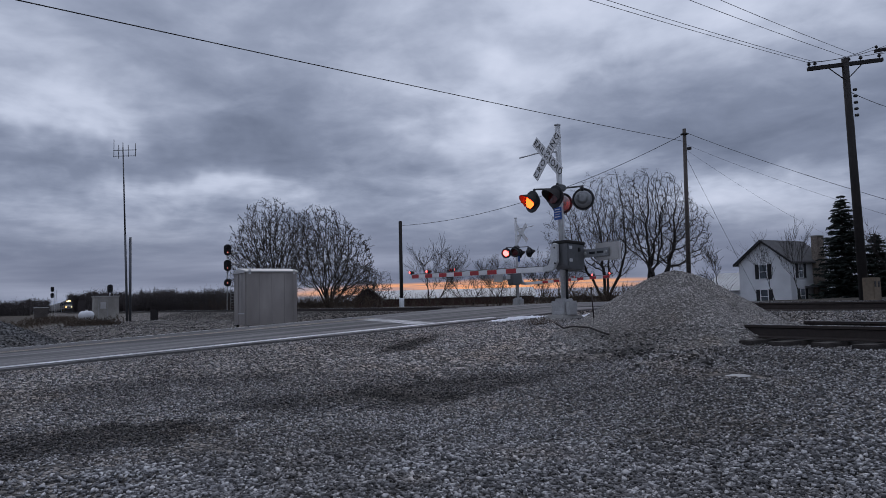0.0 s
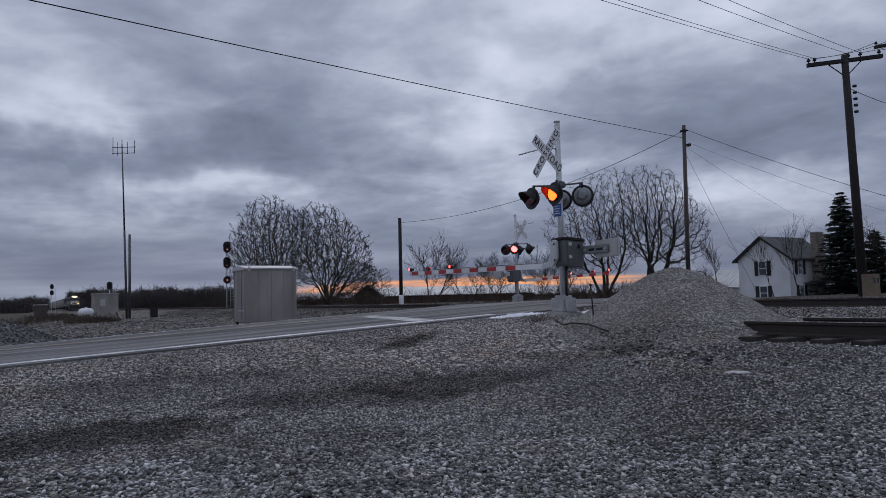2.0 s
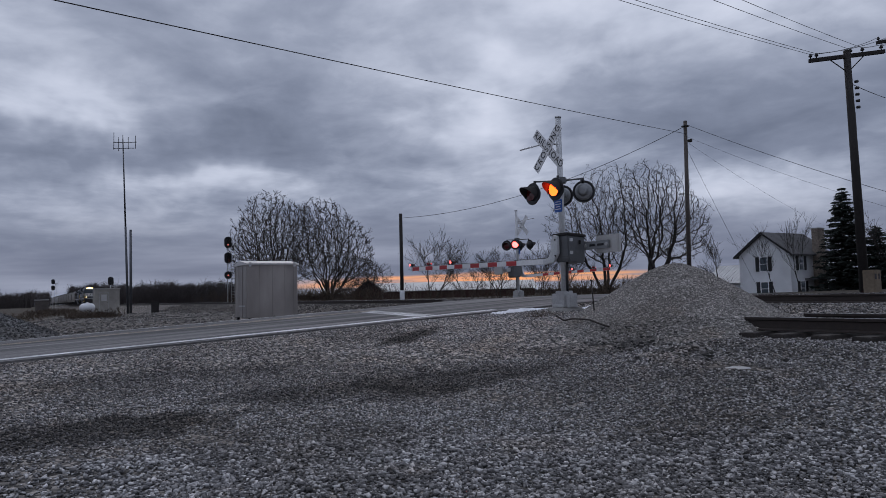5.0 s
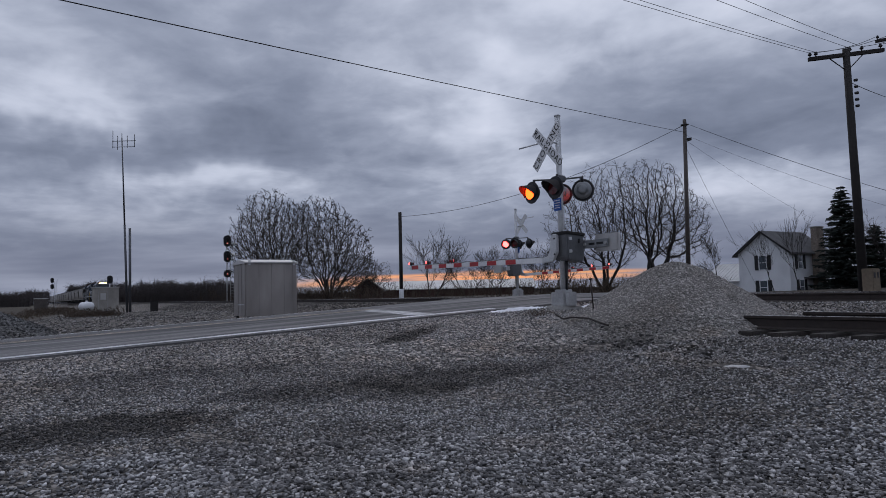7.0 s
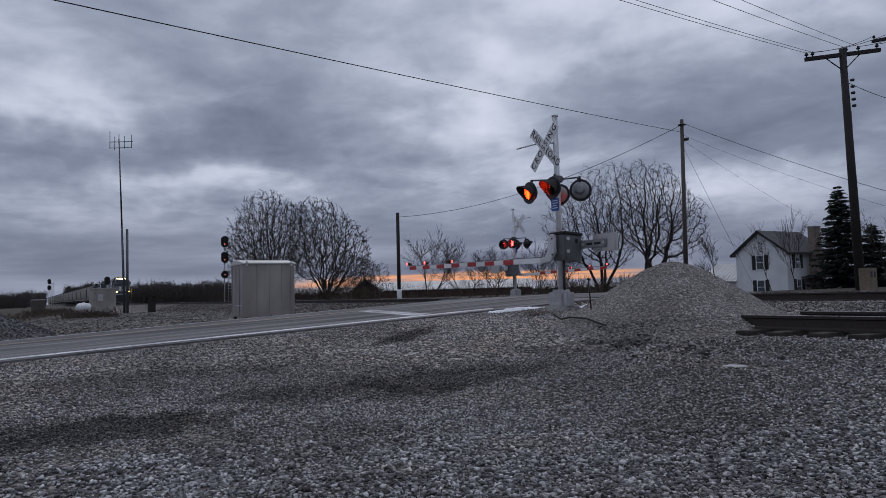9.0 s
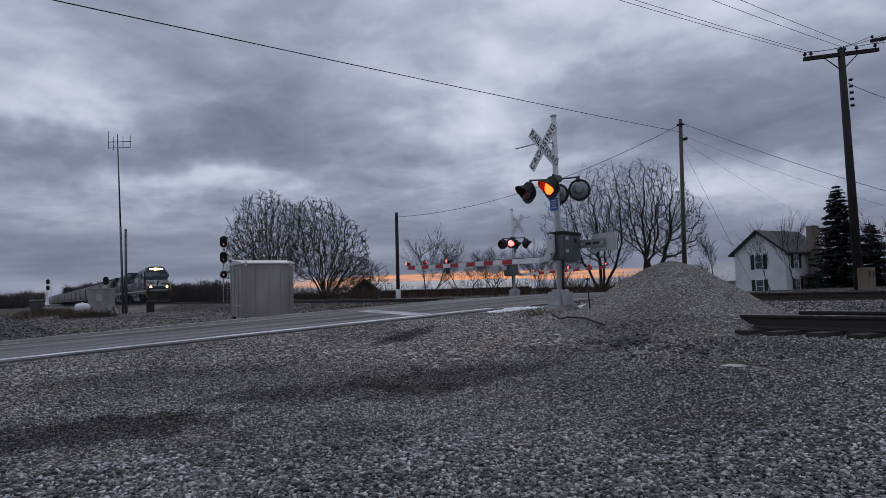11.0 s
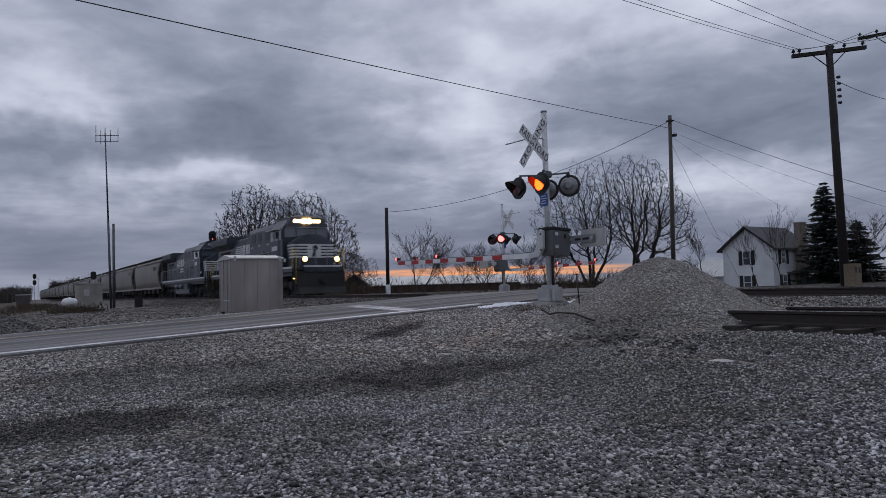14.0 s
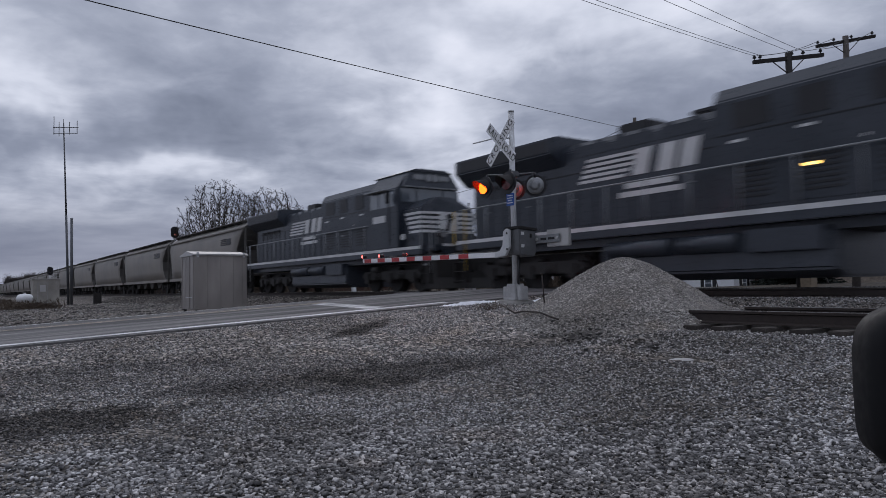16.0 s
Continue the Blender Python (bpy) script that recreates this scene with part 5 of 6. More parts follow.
def crown_tree(label, at, height, lobes, seed, stems=1, fork=0.22, trunk=0.22, points=1300, reach=0.42, twig=0.011, rise=0.15, group="bare trees"):
    """A leafless tree whose limbs grow out to fill its crown. lobes: ellipsoids (x, y, z, rx, rz) of the crown, from the foot."""
    rng = np.random.RandomState(seed)
    goal = []
    while len(goal) < points:
        x, y, z, rx, rz = lobes[rng.randint(len(lobes))]
        d = rng.normal(0, 1, 3)
        d = d / np.linalg.norm(d) * rng.uniform(0, 1) ** 0.42
        p = np.array((x + d[0] * rx, y + d[1] * rx, z + d[2] * rz))
        if p[2] > 0.4:
            goal.append(p)
    goal = np.array(goal)
    node, up = [np.array((0.0, 0.0, -0.2))], [-1]
    for i in range(stems):                   # the stems, up to where they fork
        a, k = 2 * math.pi * (i + rng.uniform(0, 0.6)) / stems, 0
        out = 0.0 if stems == 1 else rng.uniform(0.15, 0.5)
        way_up = np.array((math.cos(a) * out, math.sin(a) * out, 1.0))
        way_up /= np.linalg.norm(way_up)
        while len(node) and (height * fork > 0) and np.linalg.norm(node[k] - node[0]) < height * fork:
            way_up = way_up + rng.normal(0, 0.07, 3)
            way_up /= np.linalg.norm(way_up)
            node.append(node[k] + way_up * reach), up.append(k)
            k = len(node) - 1
    near = np.full(len(goal), 1e9)
    owner = np.zeros(len(goal), int)
    done = 0
    alive = np.ones(len(goal), bool)
    buds = collections.Counter()
    for _ in range(140):
        for k in range(done, len(node)):
            d = np.linalg.norm(goal - node[k], axis=1)
            closer = d < near
            near[closer], owner[closer] = d[closer], k
        done = len(node)
        alive &= near > reach * 1.05
        pull = collections.defaultdict(lambda: np.zeros(3))
        for g in np.nonzero(alive & (near < 2.4))[0]:
            d = goal[g] - node[owner[g]]
            pull[owner[g]] += d / np.linalg.norm(d)
        if not pull:
            break
        for k, d in pull.items():
            if buds[k] > 3:
                continue
            buds[k] += 1
            d = d / max(np.linalg.norm(d), 1e-6) + rng.normal(0, 0.30, 3) + np.array((0, 0, rise))
            if up[k] >= 0:
                b = node[k] - node[up[k]]
                d = d + 0.5 * b / np.linalg.norm(b)
            node.append(node[k] + d / np.linalg.norm(d) * reach * rng.uniform(0.8, 1.1)), up.append(k)
    load = np.zeros(len(node))
    kids = np.zeros(len(node), int)
    for k in range(len(node) - 1, 0, -1):
        load[k] = load[k] if kids[k] else 1.0
        load[up[k]] += load[k]
        kids[up[k]] += 1
    load[0] = max(load[0], load.max())
    thick = np.maximum(trunk * (load / load[0]) ** 0.5, twig)
    wood, fine = Sticks(), Sticks()
    for k in range(1, len(node)):
        p, q = Vector(node[up[k]]), Vector(node[k])
        big = thick[k] > trunk * 0.22
        (wood if big else fine).add(p, q, min(thick[up[k]], thick[k] * 1.35), thick[k], 7 if big else 4)
        if thick[k] < trunk * 0.2:
            for _ in range(3 if kids[k] == 0 else 1):
                d = (q - p).normalized() + Vector(rng.normal(0, 0.55, 3)) + Vector((0, 0, 0.15))
                b = p.lerp(q, rng.uniform(0.4, 1.0))
                e = b + d.normalized() * rng.uniform(0.5, 1.5) * reach
                fine.add(b, e, twig * 0.8, twig * 0.45, 3)
                f = b.lerp(e, 0.55)
                fine.add(f, f + (d + Vector(rng.normal(0, 0.6, 3))).normalized() * reach * 0.6, twig * 0.6, twig * 0.4, 3)
    t = thing("tree", pose(*at), label, "tree", group)
    part_mesh("trunk", wood.mesh("trunk", BARK), t)
    part_mesh("crown", fine.mesh("crown", TWIG), t)
    return t


def brush(name, label, pts, height, count, seed, radius=0.012, fan=0.6):
    """Dry weeds and shoots as one mesh."""
    r = random.Random(seed)
    st = Sticks()
    for _ in range(count):
        (x0, y0), (x1, y1), w = pts[r.randrange(len(pts))]
        q = r.random()
        x, y = x0 + (x1 - x0) * q + r.gauss(0, w), y0 + (y1 - y0) * q + r.gauss(0, w)
        p = Vector((x, y, float(ground_height(x, y)) - 0.05))
        d = Vector((r.gauss(0, fan), r.gauss(0, fan), 1)).normalized()
        h = height * r.uniform(0.4, 1.0)
        m = p + d * h * 0.6
        st.add(p, m, radius, radius * 0.7, 3)
        for _ in range(3):
            st.add(m, m + (d + Vector((r.gauss(0, 0.5), r.gauss(0, 0.5), 0.1))).normalized() * h * r.uniform(0.3, 0.5), radius * 0.7, radius * 0.4, 3)
    ob = new(name, st.mesh(name, BRUSH))
    return tagged(ob, label, "brush", kind="stuff")


def gh(x, y):
    return float(ground_height(x, y))


def trees():
    crown_tree("wide leafless tree with many stems behind the tracks", (-79.2, 24.9, gh(-79.2, 24.9)), 12.9, ((0, -0.6, 7.4, 4.5, 5.9), (0, -2.2, 6.0, 3.4, 4.6), (0, 1.4, 7.0, 4.0, 5.4)), 3, 9, 0.24, 0.34, 5200, 0.34, 0.021, 0.22)
    crown_tree("leafless many-stemmed tree behind the tracks", (-75.4, 30.1, gh(-75.4, 30.1)), 12.2, ((0, -0.8, 7.0, 4.2, 5.4), (0, 1.6, 5.4, 4.0, 4.9), (0, 3.2, 3.4, 2.8, 3.0)), 8, 9, 0.22, 0.32, 5200, 0.34, 0.021, 0.22)
    crown_tree("low leafless bushy tree beside the wide ones", (-72.6, 34.2, gh(-72.6, 34.2)), 5.4, ((0, 0, 2.6, 2.6, 2.4),), 21, 5, 0.12, 0.08, 900, 0.30, 0.012)
    crown_tree("leafless tree with thin spreading limbs", (-43.8, 42.6, gh(-43, 42)), 11.6, ((0.3, 0.3, 7.7, 3.3, 4.2), (-0.4, -2.4, 6.2, 3.0, 3.8), (0, 1.4, 5.4, 2.4, 3.0)), 5, 4, 0.26, 0.24, 3000, 0.34, 0.0105, 0.08)
    crown_tree("tall leafless tree with stout spreading limbs", (-41.4, 46.2, gh(-41.4, 46.2)), 11.6, ((0, -0.2, 7.7, 3.7, 4.2), (0, 2.6, 6.2, 3.1, 3.3)), 14, 3, 0.20, 0.31, 3000, 0.35, 0.0105, 0.08)
    for i, (x, y, h) in enumerate(((-60.6, 35.2, 6.6), (-58.6, 38.6, 5.4), (-57.3, 41.0, 5.2), (-55.0, 44.7, 5.4), (-51.5, 44.3, 5.6))):
        bare_tree("small leafless tree in the dry field", (x, y, gh(x, y)), h, 2, 1.0, 30 + i, 3, 4, 0.012, 0, 0.08, 0.3)
    bare_tree("leafless tree behind the white house", (-50.5, 66.5, gh(-50, 66)), 6.4, 1, 0.85, 51, 3, 4, 0.014, 0, 0.12, 0.35)
    bare_tree("young leafless tree in front of the white house", (-39.6, 59.9, gh(-39, 59)), 6.0, 1, 0.6, 53, 3, 3, 0.011, 0, 0.06, 0.4)
    bare_tree("young leafless tree in front of the white house", (-38.0, 61.5, gh(-38, 61)), 7.2, 1, 0.5, 54, 3, 3, 0.011, 0, 0.06, 0.5)
    bare_tree("leafless round tree by the far road", (-30.0, 61.5, gh(-30, 61)), 6.3, 1, 0.9, 57, 3, 4, 0.014, 0, 0.12, 0.3)
    brush("field_brush", "tangled dry bushes along the far side of the tracks", [((-100, 24), (-47, 36), 2.2), ((-82, 22), (-70, 32), 2.0), ((-47, 38), (-38, 46), 1.6)], 2.4, 2100, 61, 0.02, 0.45)
    brush("ditch_brush", "brown dead weeds round the ditch", [((-57, 3.0), (-50, 4.4), 0.55), ((-56, 4.2), (-52, 5.0), 0.4)], 0.55, 900, 62, 0.012, 0.9)
    brush("verge_weed", "low dry weeds on the ground beyond the hut", [((-130, -8), (-66, 0), 3.0), ((-120, 2), (-66, 4), 2.0)], 0.7, 1000, 65, 0.03, 0.7)
    brush("weed", "small dead brown weeds by the signal footing", [((-11.2, 8.9), (-11.1, 9.0), 0.09)], 0.24, 60, 63, 0.004, 0.6)
    brush("dry_grass", "thin dry yellow grass in the gravel", [((-6.6, 7.0), (-4.2, 8.4), 0.30), ((-9.2, 7.0), (-7.0, 6.8), 0.35), ((-5.0, 6.2), (-3.2, 7.4), 0.3)], 0.11, 420, 64, 0.0022, 0.9)


def far_woods():
    """Distant woods: a crowd of thin stems and twigs with an uneven top."""
    r = random.Random(77)
    st = Sticks()
    for h0, h1, d0, d1, tall, n in ((75.0, 87.8, 290, 345, 13.4, 1150), (86.9, 90.2, 330, 380, 10.0, 240), (85.4, 87.3, 440, 470, 17.5, 300), (89.6, 97, 260, 290, 8.4, 500), (58, 75, 520, 560, 7.0, 400), (20, 58, 700, 760, 8.0, 500)):
        for _ in range(n):
            a, d = radians(r.uniform(h0, h1)), r.uniform(d0, d1)
            x, y = -math.sin(a) * d, math.cos(a) * d
            if abs(y - TRACK_Y) < 6.5:       # the cutting for the railway
                continue
            z = gh(x, y) - 0.2
            h = tall * r.uniform(0.72, 1.0) * (0.92 + 0.06 * math.sin(a * 90) + 0.04 * math.sin(a * 311))
            w = d / 300
            p = Vector((x, y, z))
            q = Vector((x + r.gauss(0, 0.3), y + r.gauss(0, 0.3), z + h * 0.72))
            st.add(p, q, 0.12 * w, 0.05 * w, 3)
            for _ in range(20):
                b = p.lerp(q, r.uniform(0.35, 1.0))
                d3 = Vector((r.gauss(0, 1), r.gauss(0, 1), r.gauss(0.25, 0.7)))
                d3.normalize()
                st.add(b, b + d3 * (0.21 * h * r.uniform(0.4, 1.1)), 0.05 * w, 0.02 * w, 3)
    ob = new("far_woods", st.mesh("far_woods", WOODS))
    tagged(ob, "distant leafless winter woods along the fields", "woods", kind="stuff")
    # undergrowth that closes the woods low down
    bm = bmesh.new()
    for h0, h1, d, tall in ((75, 88.2, 350, 6.6), (85.4, 87.2, 475, 11.0), (89.6, 97, 292, 4.6), (20, 75, 765, 4.4)):
        prev, n = None, int((h1 - h0) * 16)
        for i in range(n + 1):
            a = radians(h0 + (h1 - h0) * i / n)
            x, y = -math.sin(a) * d, math.cos(a) * d
            t = tall * (0.86 + 0.14 * r.random())
            row = [bm.verts.new((x * k, y * k, z)) for k, z in ((1.0, -2), (1.0, t), (1.03, t * 0.9), (1.03, -2))]
            if prev:
                for j in range(3):
                    bm.faces.new((prev[j], prev[j + 1], row[j + 1], row[j]))
            prev = row if abs(y - TRACK_Y) > 5.0 else None
    ob = part("undergrowth", bm, WOODS)
    tagged(ob, "dark undergrowth at the foot of distant woods", "undergrowth", kind="stuff")


NEEDLE = surface("spruce_needles", (0.017, 0.024, 0.018), 0.9, 0, 0.3, 5, 0.3, 0.6, 0.0, (0.012, 0.018, 0.015), island=0.4)


def spruce(at, height, radius, seed, label):
    r = random.Random(seed)
    t = thing("spruce", pose(*at), label, "tree")
    trunk, fine = Sticks(), Sticks()
    trunk.add(Vector((0, 0, -0.3)), Vector((0, 0, height)), 0.22, 0.03, 8)
    z = 0.6
    while z < height - 0.2:
        k = 1 - z / height
        n = r.randint(6, 9)
        for i in range(n):
            a = 2 * math.pi * (i + r.random()) / n
            L = radius * (k ** 0.8) * r.uniform(0.55, 1.2) + 0.15
            out = Vector((math.cos(a), math.sin(a), 0))
            zj = z + r.uniform(-0.22, 0.22)
            pts = [Vector((0, 0, zj)) + out * (L * s) + Vector((0, 0, -0.28 * L * s + 0.22 * L * s * s)) for s in (0, 0.35, 0.7, 1.0)]
            for p, q in zip(pts, pts[1:]):
                trunk.add(p, q, 0.03, 0.02, 3)
            side = Vector((-math.sin(a), math.cos(a), 0))
            m = max(5, int(L * 7))
            for j in range(m):
                s = (j + 1) / m
                b = pts[0].lerp(pts[-1], s) + Vector((0, 0, -0.10 * L * s * (1 - s)))
                for w in (-1, 1):
                    d = (out * 0.6 + side * w * r.uniform(0.5, 1.1) + Vector((0, 0, r.uniform(-0.9, 0.25)))).normalized()
                    fine.add(b, b + d * r.uniform(0.3, 0.55) * (0.5 + 0.5 * min(1, L / 2)), 0.085, 0.02, 3)
        z += r.uniform(0.20, 0.30)
    part_mesh("trunk", trunk.mesh("trunk", BARK), t)
    part_mesh("crown", fine.mesh("crown", NEEDLE), t)


# ------------------------------------------------------------ poles and wires
def sagging(p, q, sag, n=24):
    p, q = Vector(p), Vector(q)
    return [p.lerp(q, i / n) - Vector((0, 0, 4 * sag * (i / n) * (1 - i / n))) for i in range(n + 1)]


def cable(p, q, sag, r, label="black overhead cable between the poles", n=24):
    ob = part("overhead_cable", made(path_tube, sagging(p, q, sag, n), r, 5), WIRE)
    tagged(ob, label, "cable", "overhead cables")


def wooden_pole(foot, top, r0, r1, label, wood=None):
    t = thing("utility_pole", pose(*foot), label, "utility pole", "utility poles")
    top = Vector(top) - Vector(foot)
    part("pole", made(tube, (0, 0, -0.5) if abs(top.x) < 0.01 else -0.05 * top, top, r0, r1, 14), wood or POLE_WOOD, t)
    return t, top


def crossarm(t, centre, d, half, insulators):
    d = Vector(d).normalized()
    e = d.cross(Vector((0, 0, 1))).normalized() * 0.06
    a, b = centre - d * half, centre + d * half
    bm = bmesh.new()
    vs = [[bm.verts.new(c + e * s + Vector((0, 0, h))) for s, h in ((-1, -0.07), (1, -0.07), (1, 0.07), (-1, 0.07))] for c in (a, b)]
    for i in range(4):
        bm.faces.new((vs[0][i], vs[0][(i + 1) % 4], vs[1][(i + 1) % 4], vs[1][i]))
    bm.faces.new(vs[0][::-1]), bm.faces.new(vs[1])
    arm = part("crossarm", bm, POLE_WOOD, t)
    for s in (-1, 1):
        part("brace", made(tube, centre + d * s * half * 0.45 - Vector((0, 0, 0.06)), centre - Vector((0, 0, 0.62)), 0.02, 0.02, 6), DARK_STEEL, t)
    for q in insulators:
        c = centre + d * q * half
        part("insulator", made(lambda bm: (tube(bm, c + Vector((0, 0, 0.06)), c + Vector((0, 0, 0.16)), 0.02), tube(bm, c + Vector((0, 0, 0.14)), c + Vector((0, 0, 0.18)), 0.06, 0.075, 10), tube(bm, c + Vector((0, 0, 0.18)), c + Vector((0, 0, 0.26)), 0.055, 0.035, 10))), BLACK, arm)
    return [centre + d * q * half + Vector((0, 0, 0.24)) for q in insulators]


def poles():
    foot = Vector((-14.22, 26.99, gh(-14.2, 27)))
    t, top = wooden_pole(foot, (-13.94, 26.27, 10.05), 0.18, 0.12, "dark wooden power pole with crossarm and insulators")
    tips = crossarm(t, top - Vector((0, 0, 0.22)), (0.52, 0.85, 0.10), 1.42, (-0.96, -0.80, 0.10, 0.42, 0.92))
    for i in range(5):
        z = 8.1 - i * 0.24
        c = top * (z / top.z)
        part("bushing", made(tube, c + Vector((0.12, 0.2, 0)), c + Vector((0.16, 0.30, 0.02)), 0.05, 0.06, 8), BLACK, t)
    part("ground_lead", made(path_tube, [top * k + Vector((0.07, 0.13, 0)) for k in (0.75, 0.70, 0.68)], 0.02), BLACK, t)
    tips = [p + foot for p in tips]
    for i, end in enumerate(WIRE_ENDS):
        cable(tips[i], end, 0.25, 0.008, "thin black power line from the crossarm")
    foot2 = Vector((-15.94, 35.26, gh(-16, 35)))
    t2, top2 = wooden_pole(foot2, (-15.59, 34.66, 12.85), 0.19, 0.13, "grey wooden power pole with a transformer can", POLE_PALE)
    tips2 = [p + foot2 for p in crossarm(t2, top2 - Vector((0, 0, 0.25)), (0.56, 0.82, 0.16), 1.45, (-0.94, -0.4, 0.2, 0.9))]
    c = top2 * (10.2 / 12.85)
    part("transformer", made(lambda bm: (tube(bm, c + Vector((0.22, 0.36, -0.42)), c + Vector((0.22, 0.36, 0.12)), 0.22, 0.22, 18), tube(bm, c + Vector((0.22, 0.36, 0.12)), c + Vector((0.22, 0.36, 0.17)), 0.24, 0.18, 18), tube(bm, c + Vector((0.12, 0.2, 0.15)), c + Vector((0.12, 0.2, 0.42)), 0.05, 0.03), box(bm, c.x - 0.02, c.x + 0.2, c.y, c.y + 0.3, c.z - 0.2, c.z - 0.1))), GREY_PAINT, t2, "grey round transformer can")
    for a, b in zip((0, 1, 3, 4), range(4)):
        cable(tips[a], tips2[b], 0.15, 0.012, "thin black power line from the crossarm")
    c3 = foot2 + top2 * 0.72
    cable(foot + top * 0.87, c3, 0.1, 0.012, "thin black power line from the crossarm")
    cable(c3, (-4, 62, 9.5), 0.5, 0.02, "thin black power line from the transformer pole")
    cable(c3 + Vector((0, 0, 0.15)), (-6, 60, 6), 0.5, 0.014, "thin black power line from the transformer pole")
    # bare wooden poles and the telephone cable
    footc = Vector((-27.05, 32.83, gh(-27, 32.8)))
    tc, topc = wooden_pole(footc, (-26.52, 32.50, 10.95), 0.14, 0.10, "slim weathered wooden cable pole", POLE_PALE)
    part("cable_clamp", boxes((topc.x - 0.16, topc.x + 0.16, topc.y - 0.16, topc.y + 0.16, topc.z - 0.35, topc.z - 0.28)), DARK_STEEL, tc)
    part("splice_case", boxes((topc.x + 0.06, topc.x + 0.26, topc.y + 0.06, topc.y + 0.22, topc.z - 1.25, topc.z - 1.1)), DARK_STEEL, tc)
    hi = footc + topc
    footb = Vector((-48.94, 25.61, gh(-49, 25.6)))
    tb, topb = wooden_pole(footb, (-48.6, 25.45, 7.80), 0.15, 0.13, "short dark pole with a pale sheathed foot")
    part("pole_sheath", tubes(((0, 0, -0.3), (0.05, -0.02, 1.35), 0.20, 0.19), n=14), GALV, tb, "pale metal sheath round the foot")
    cable(hi - Vector((0, 0, 0.75)), CABLE_END, 0.12, 0.013, "thick black cable over the road", 40)
    cable(hi - Vector((0, 0, 0.3)), footb + topb - Vector((0, 0, 0.35)), 1.1, 0.016)
    cable(hi - Vector((0, 0, 0.2)), (-9.0, 39.6, 1.9), 0.5, 0.012)
    cable(hi - Vector((0, 0, 0.9)), (-9.0, 40.2, 1.4), 0.7, 0.006)
    cable(hi - Vector((0, 0, 1.2)), (-36, 70, 5.0), 0.6, 0.006, "thin service line to the house")
    cable(hi - Vector((0, 0, 1.6)), (-24.6, 36.0, gh(-24.6, 36)), 0.05, 0.008, "thin steel guy wire to the ground")


# ------------------------------------------------------------ railway signals, hut and antenna
def signal_mast(at, height, heads, label, lit=True):
    t = thing("railway_signal", pose(*at), label, "railway signal", "railway signals")
    part("mast", tubes(((0, 0, -0.3), (0, 0, height - 0.4), 0.07), n=10), GALV, t)
    bm = bmesh.new()
    for x in (-0.2, 0.2):
        tube(bm, (-0.55, 0.75 + x, -0.2), (-0.55, 0.75 + x, height - 0.7), 0.035, n=6)
    k = 0.2
    while k < height - 0.8:
        tube(bm, (-0.55, 0.55, k), (-0.55, 0.95, k), 0.02, n=5)
        k += 0.33
    for k in (height * 0.55, height * 0.75, height - 0.75):
        tube(bm, (0, 0, k), (-0.55, 0.75, k), 0.025, n=6)
        box(bm, -0.85, -0.25, 0.3, 1.3, k - 0.03, k)
    for q in (0.35, 1.25):
        tube(bm, (-0.8, q, height - 0.75), (-0.8, q, height + 0.25), 0.02, n=5)
    part("ladder", bm, GALV, t, "grey steel ladder and platform")
    for i, z in enumerate(heads):
        h = 0.62 if i < 2 else 0.40
        pts = []
        for a in range(16):
            b = 2 * math.pi * a / 16
            pts.append((0.43 * math.cos(b), z + 0.38 * math.sin(b) + (h - 0.35 if math.sin(b) > 0 else -(h - 0.35))))
        head = part("signal_head", made(prism, pts, "x", 0.16, 0.20, 0.01), BLACK, t, "black oval signal head")
        part("head_case", boxes((-0.05, 0.16, -0.18, 0.18, z - 0.3, z + 0.3), bevel=0.03), BLACK, head)
        for w in ((-0.28, 0.0, 0.28) if i < 2 else (0.0,)):
            part("visor", made(lambda bm: [tube(bm, (0.2, 0, z + w), (0.42, 0, z + w - 0.02), 0.11, 0.11, 12, False)]), BLACK, head)
        lens = -0.28 if i < 2 else 0.0
        part("signal_lens", tubes(((0.2, 0, z + lens), (0.215, 0, z + lens), 0.06), n=14), LAMP_SIGNAL if lit else BLACK, head, "lit red lens")
    return t


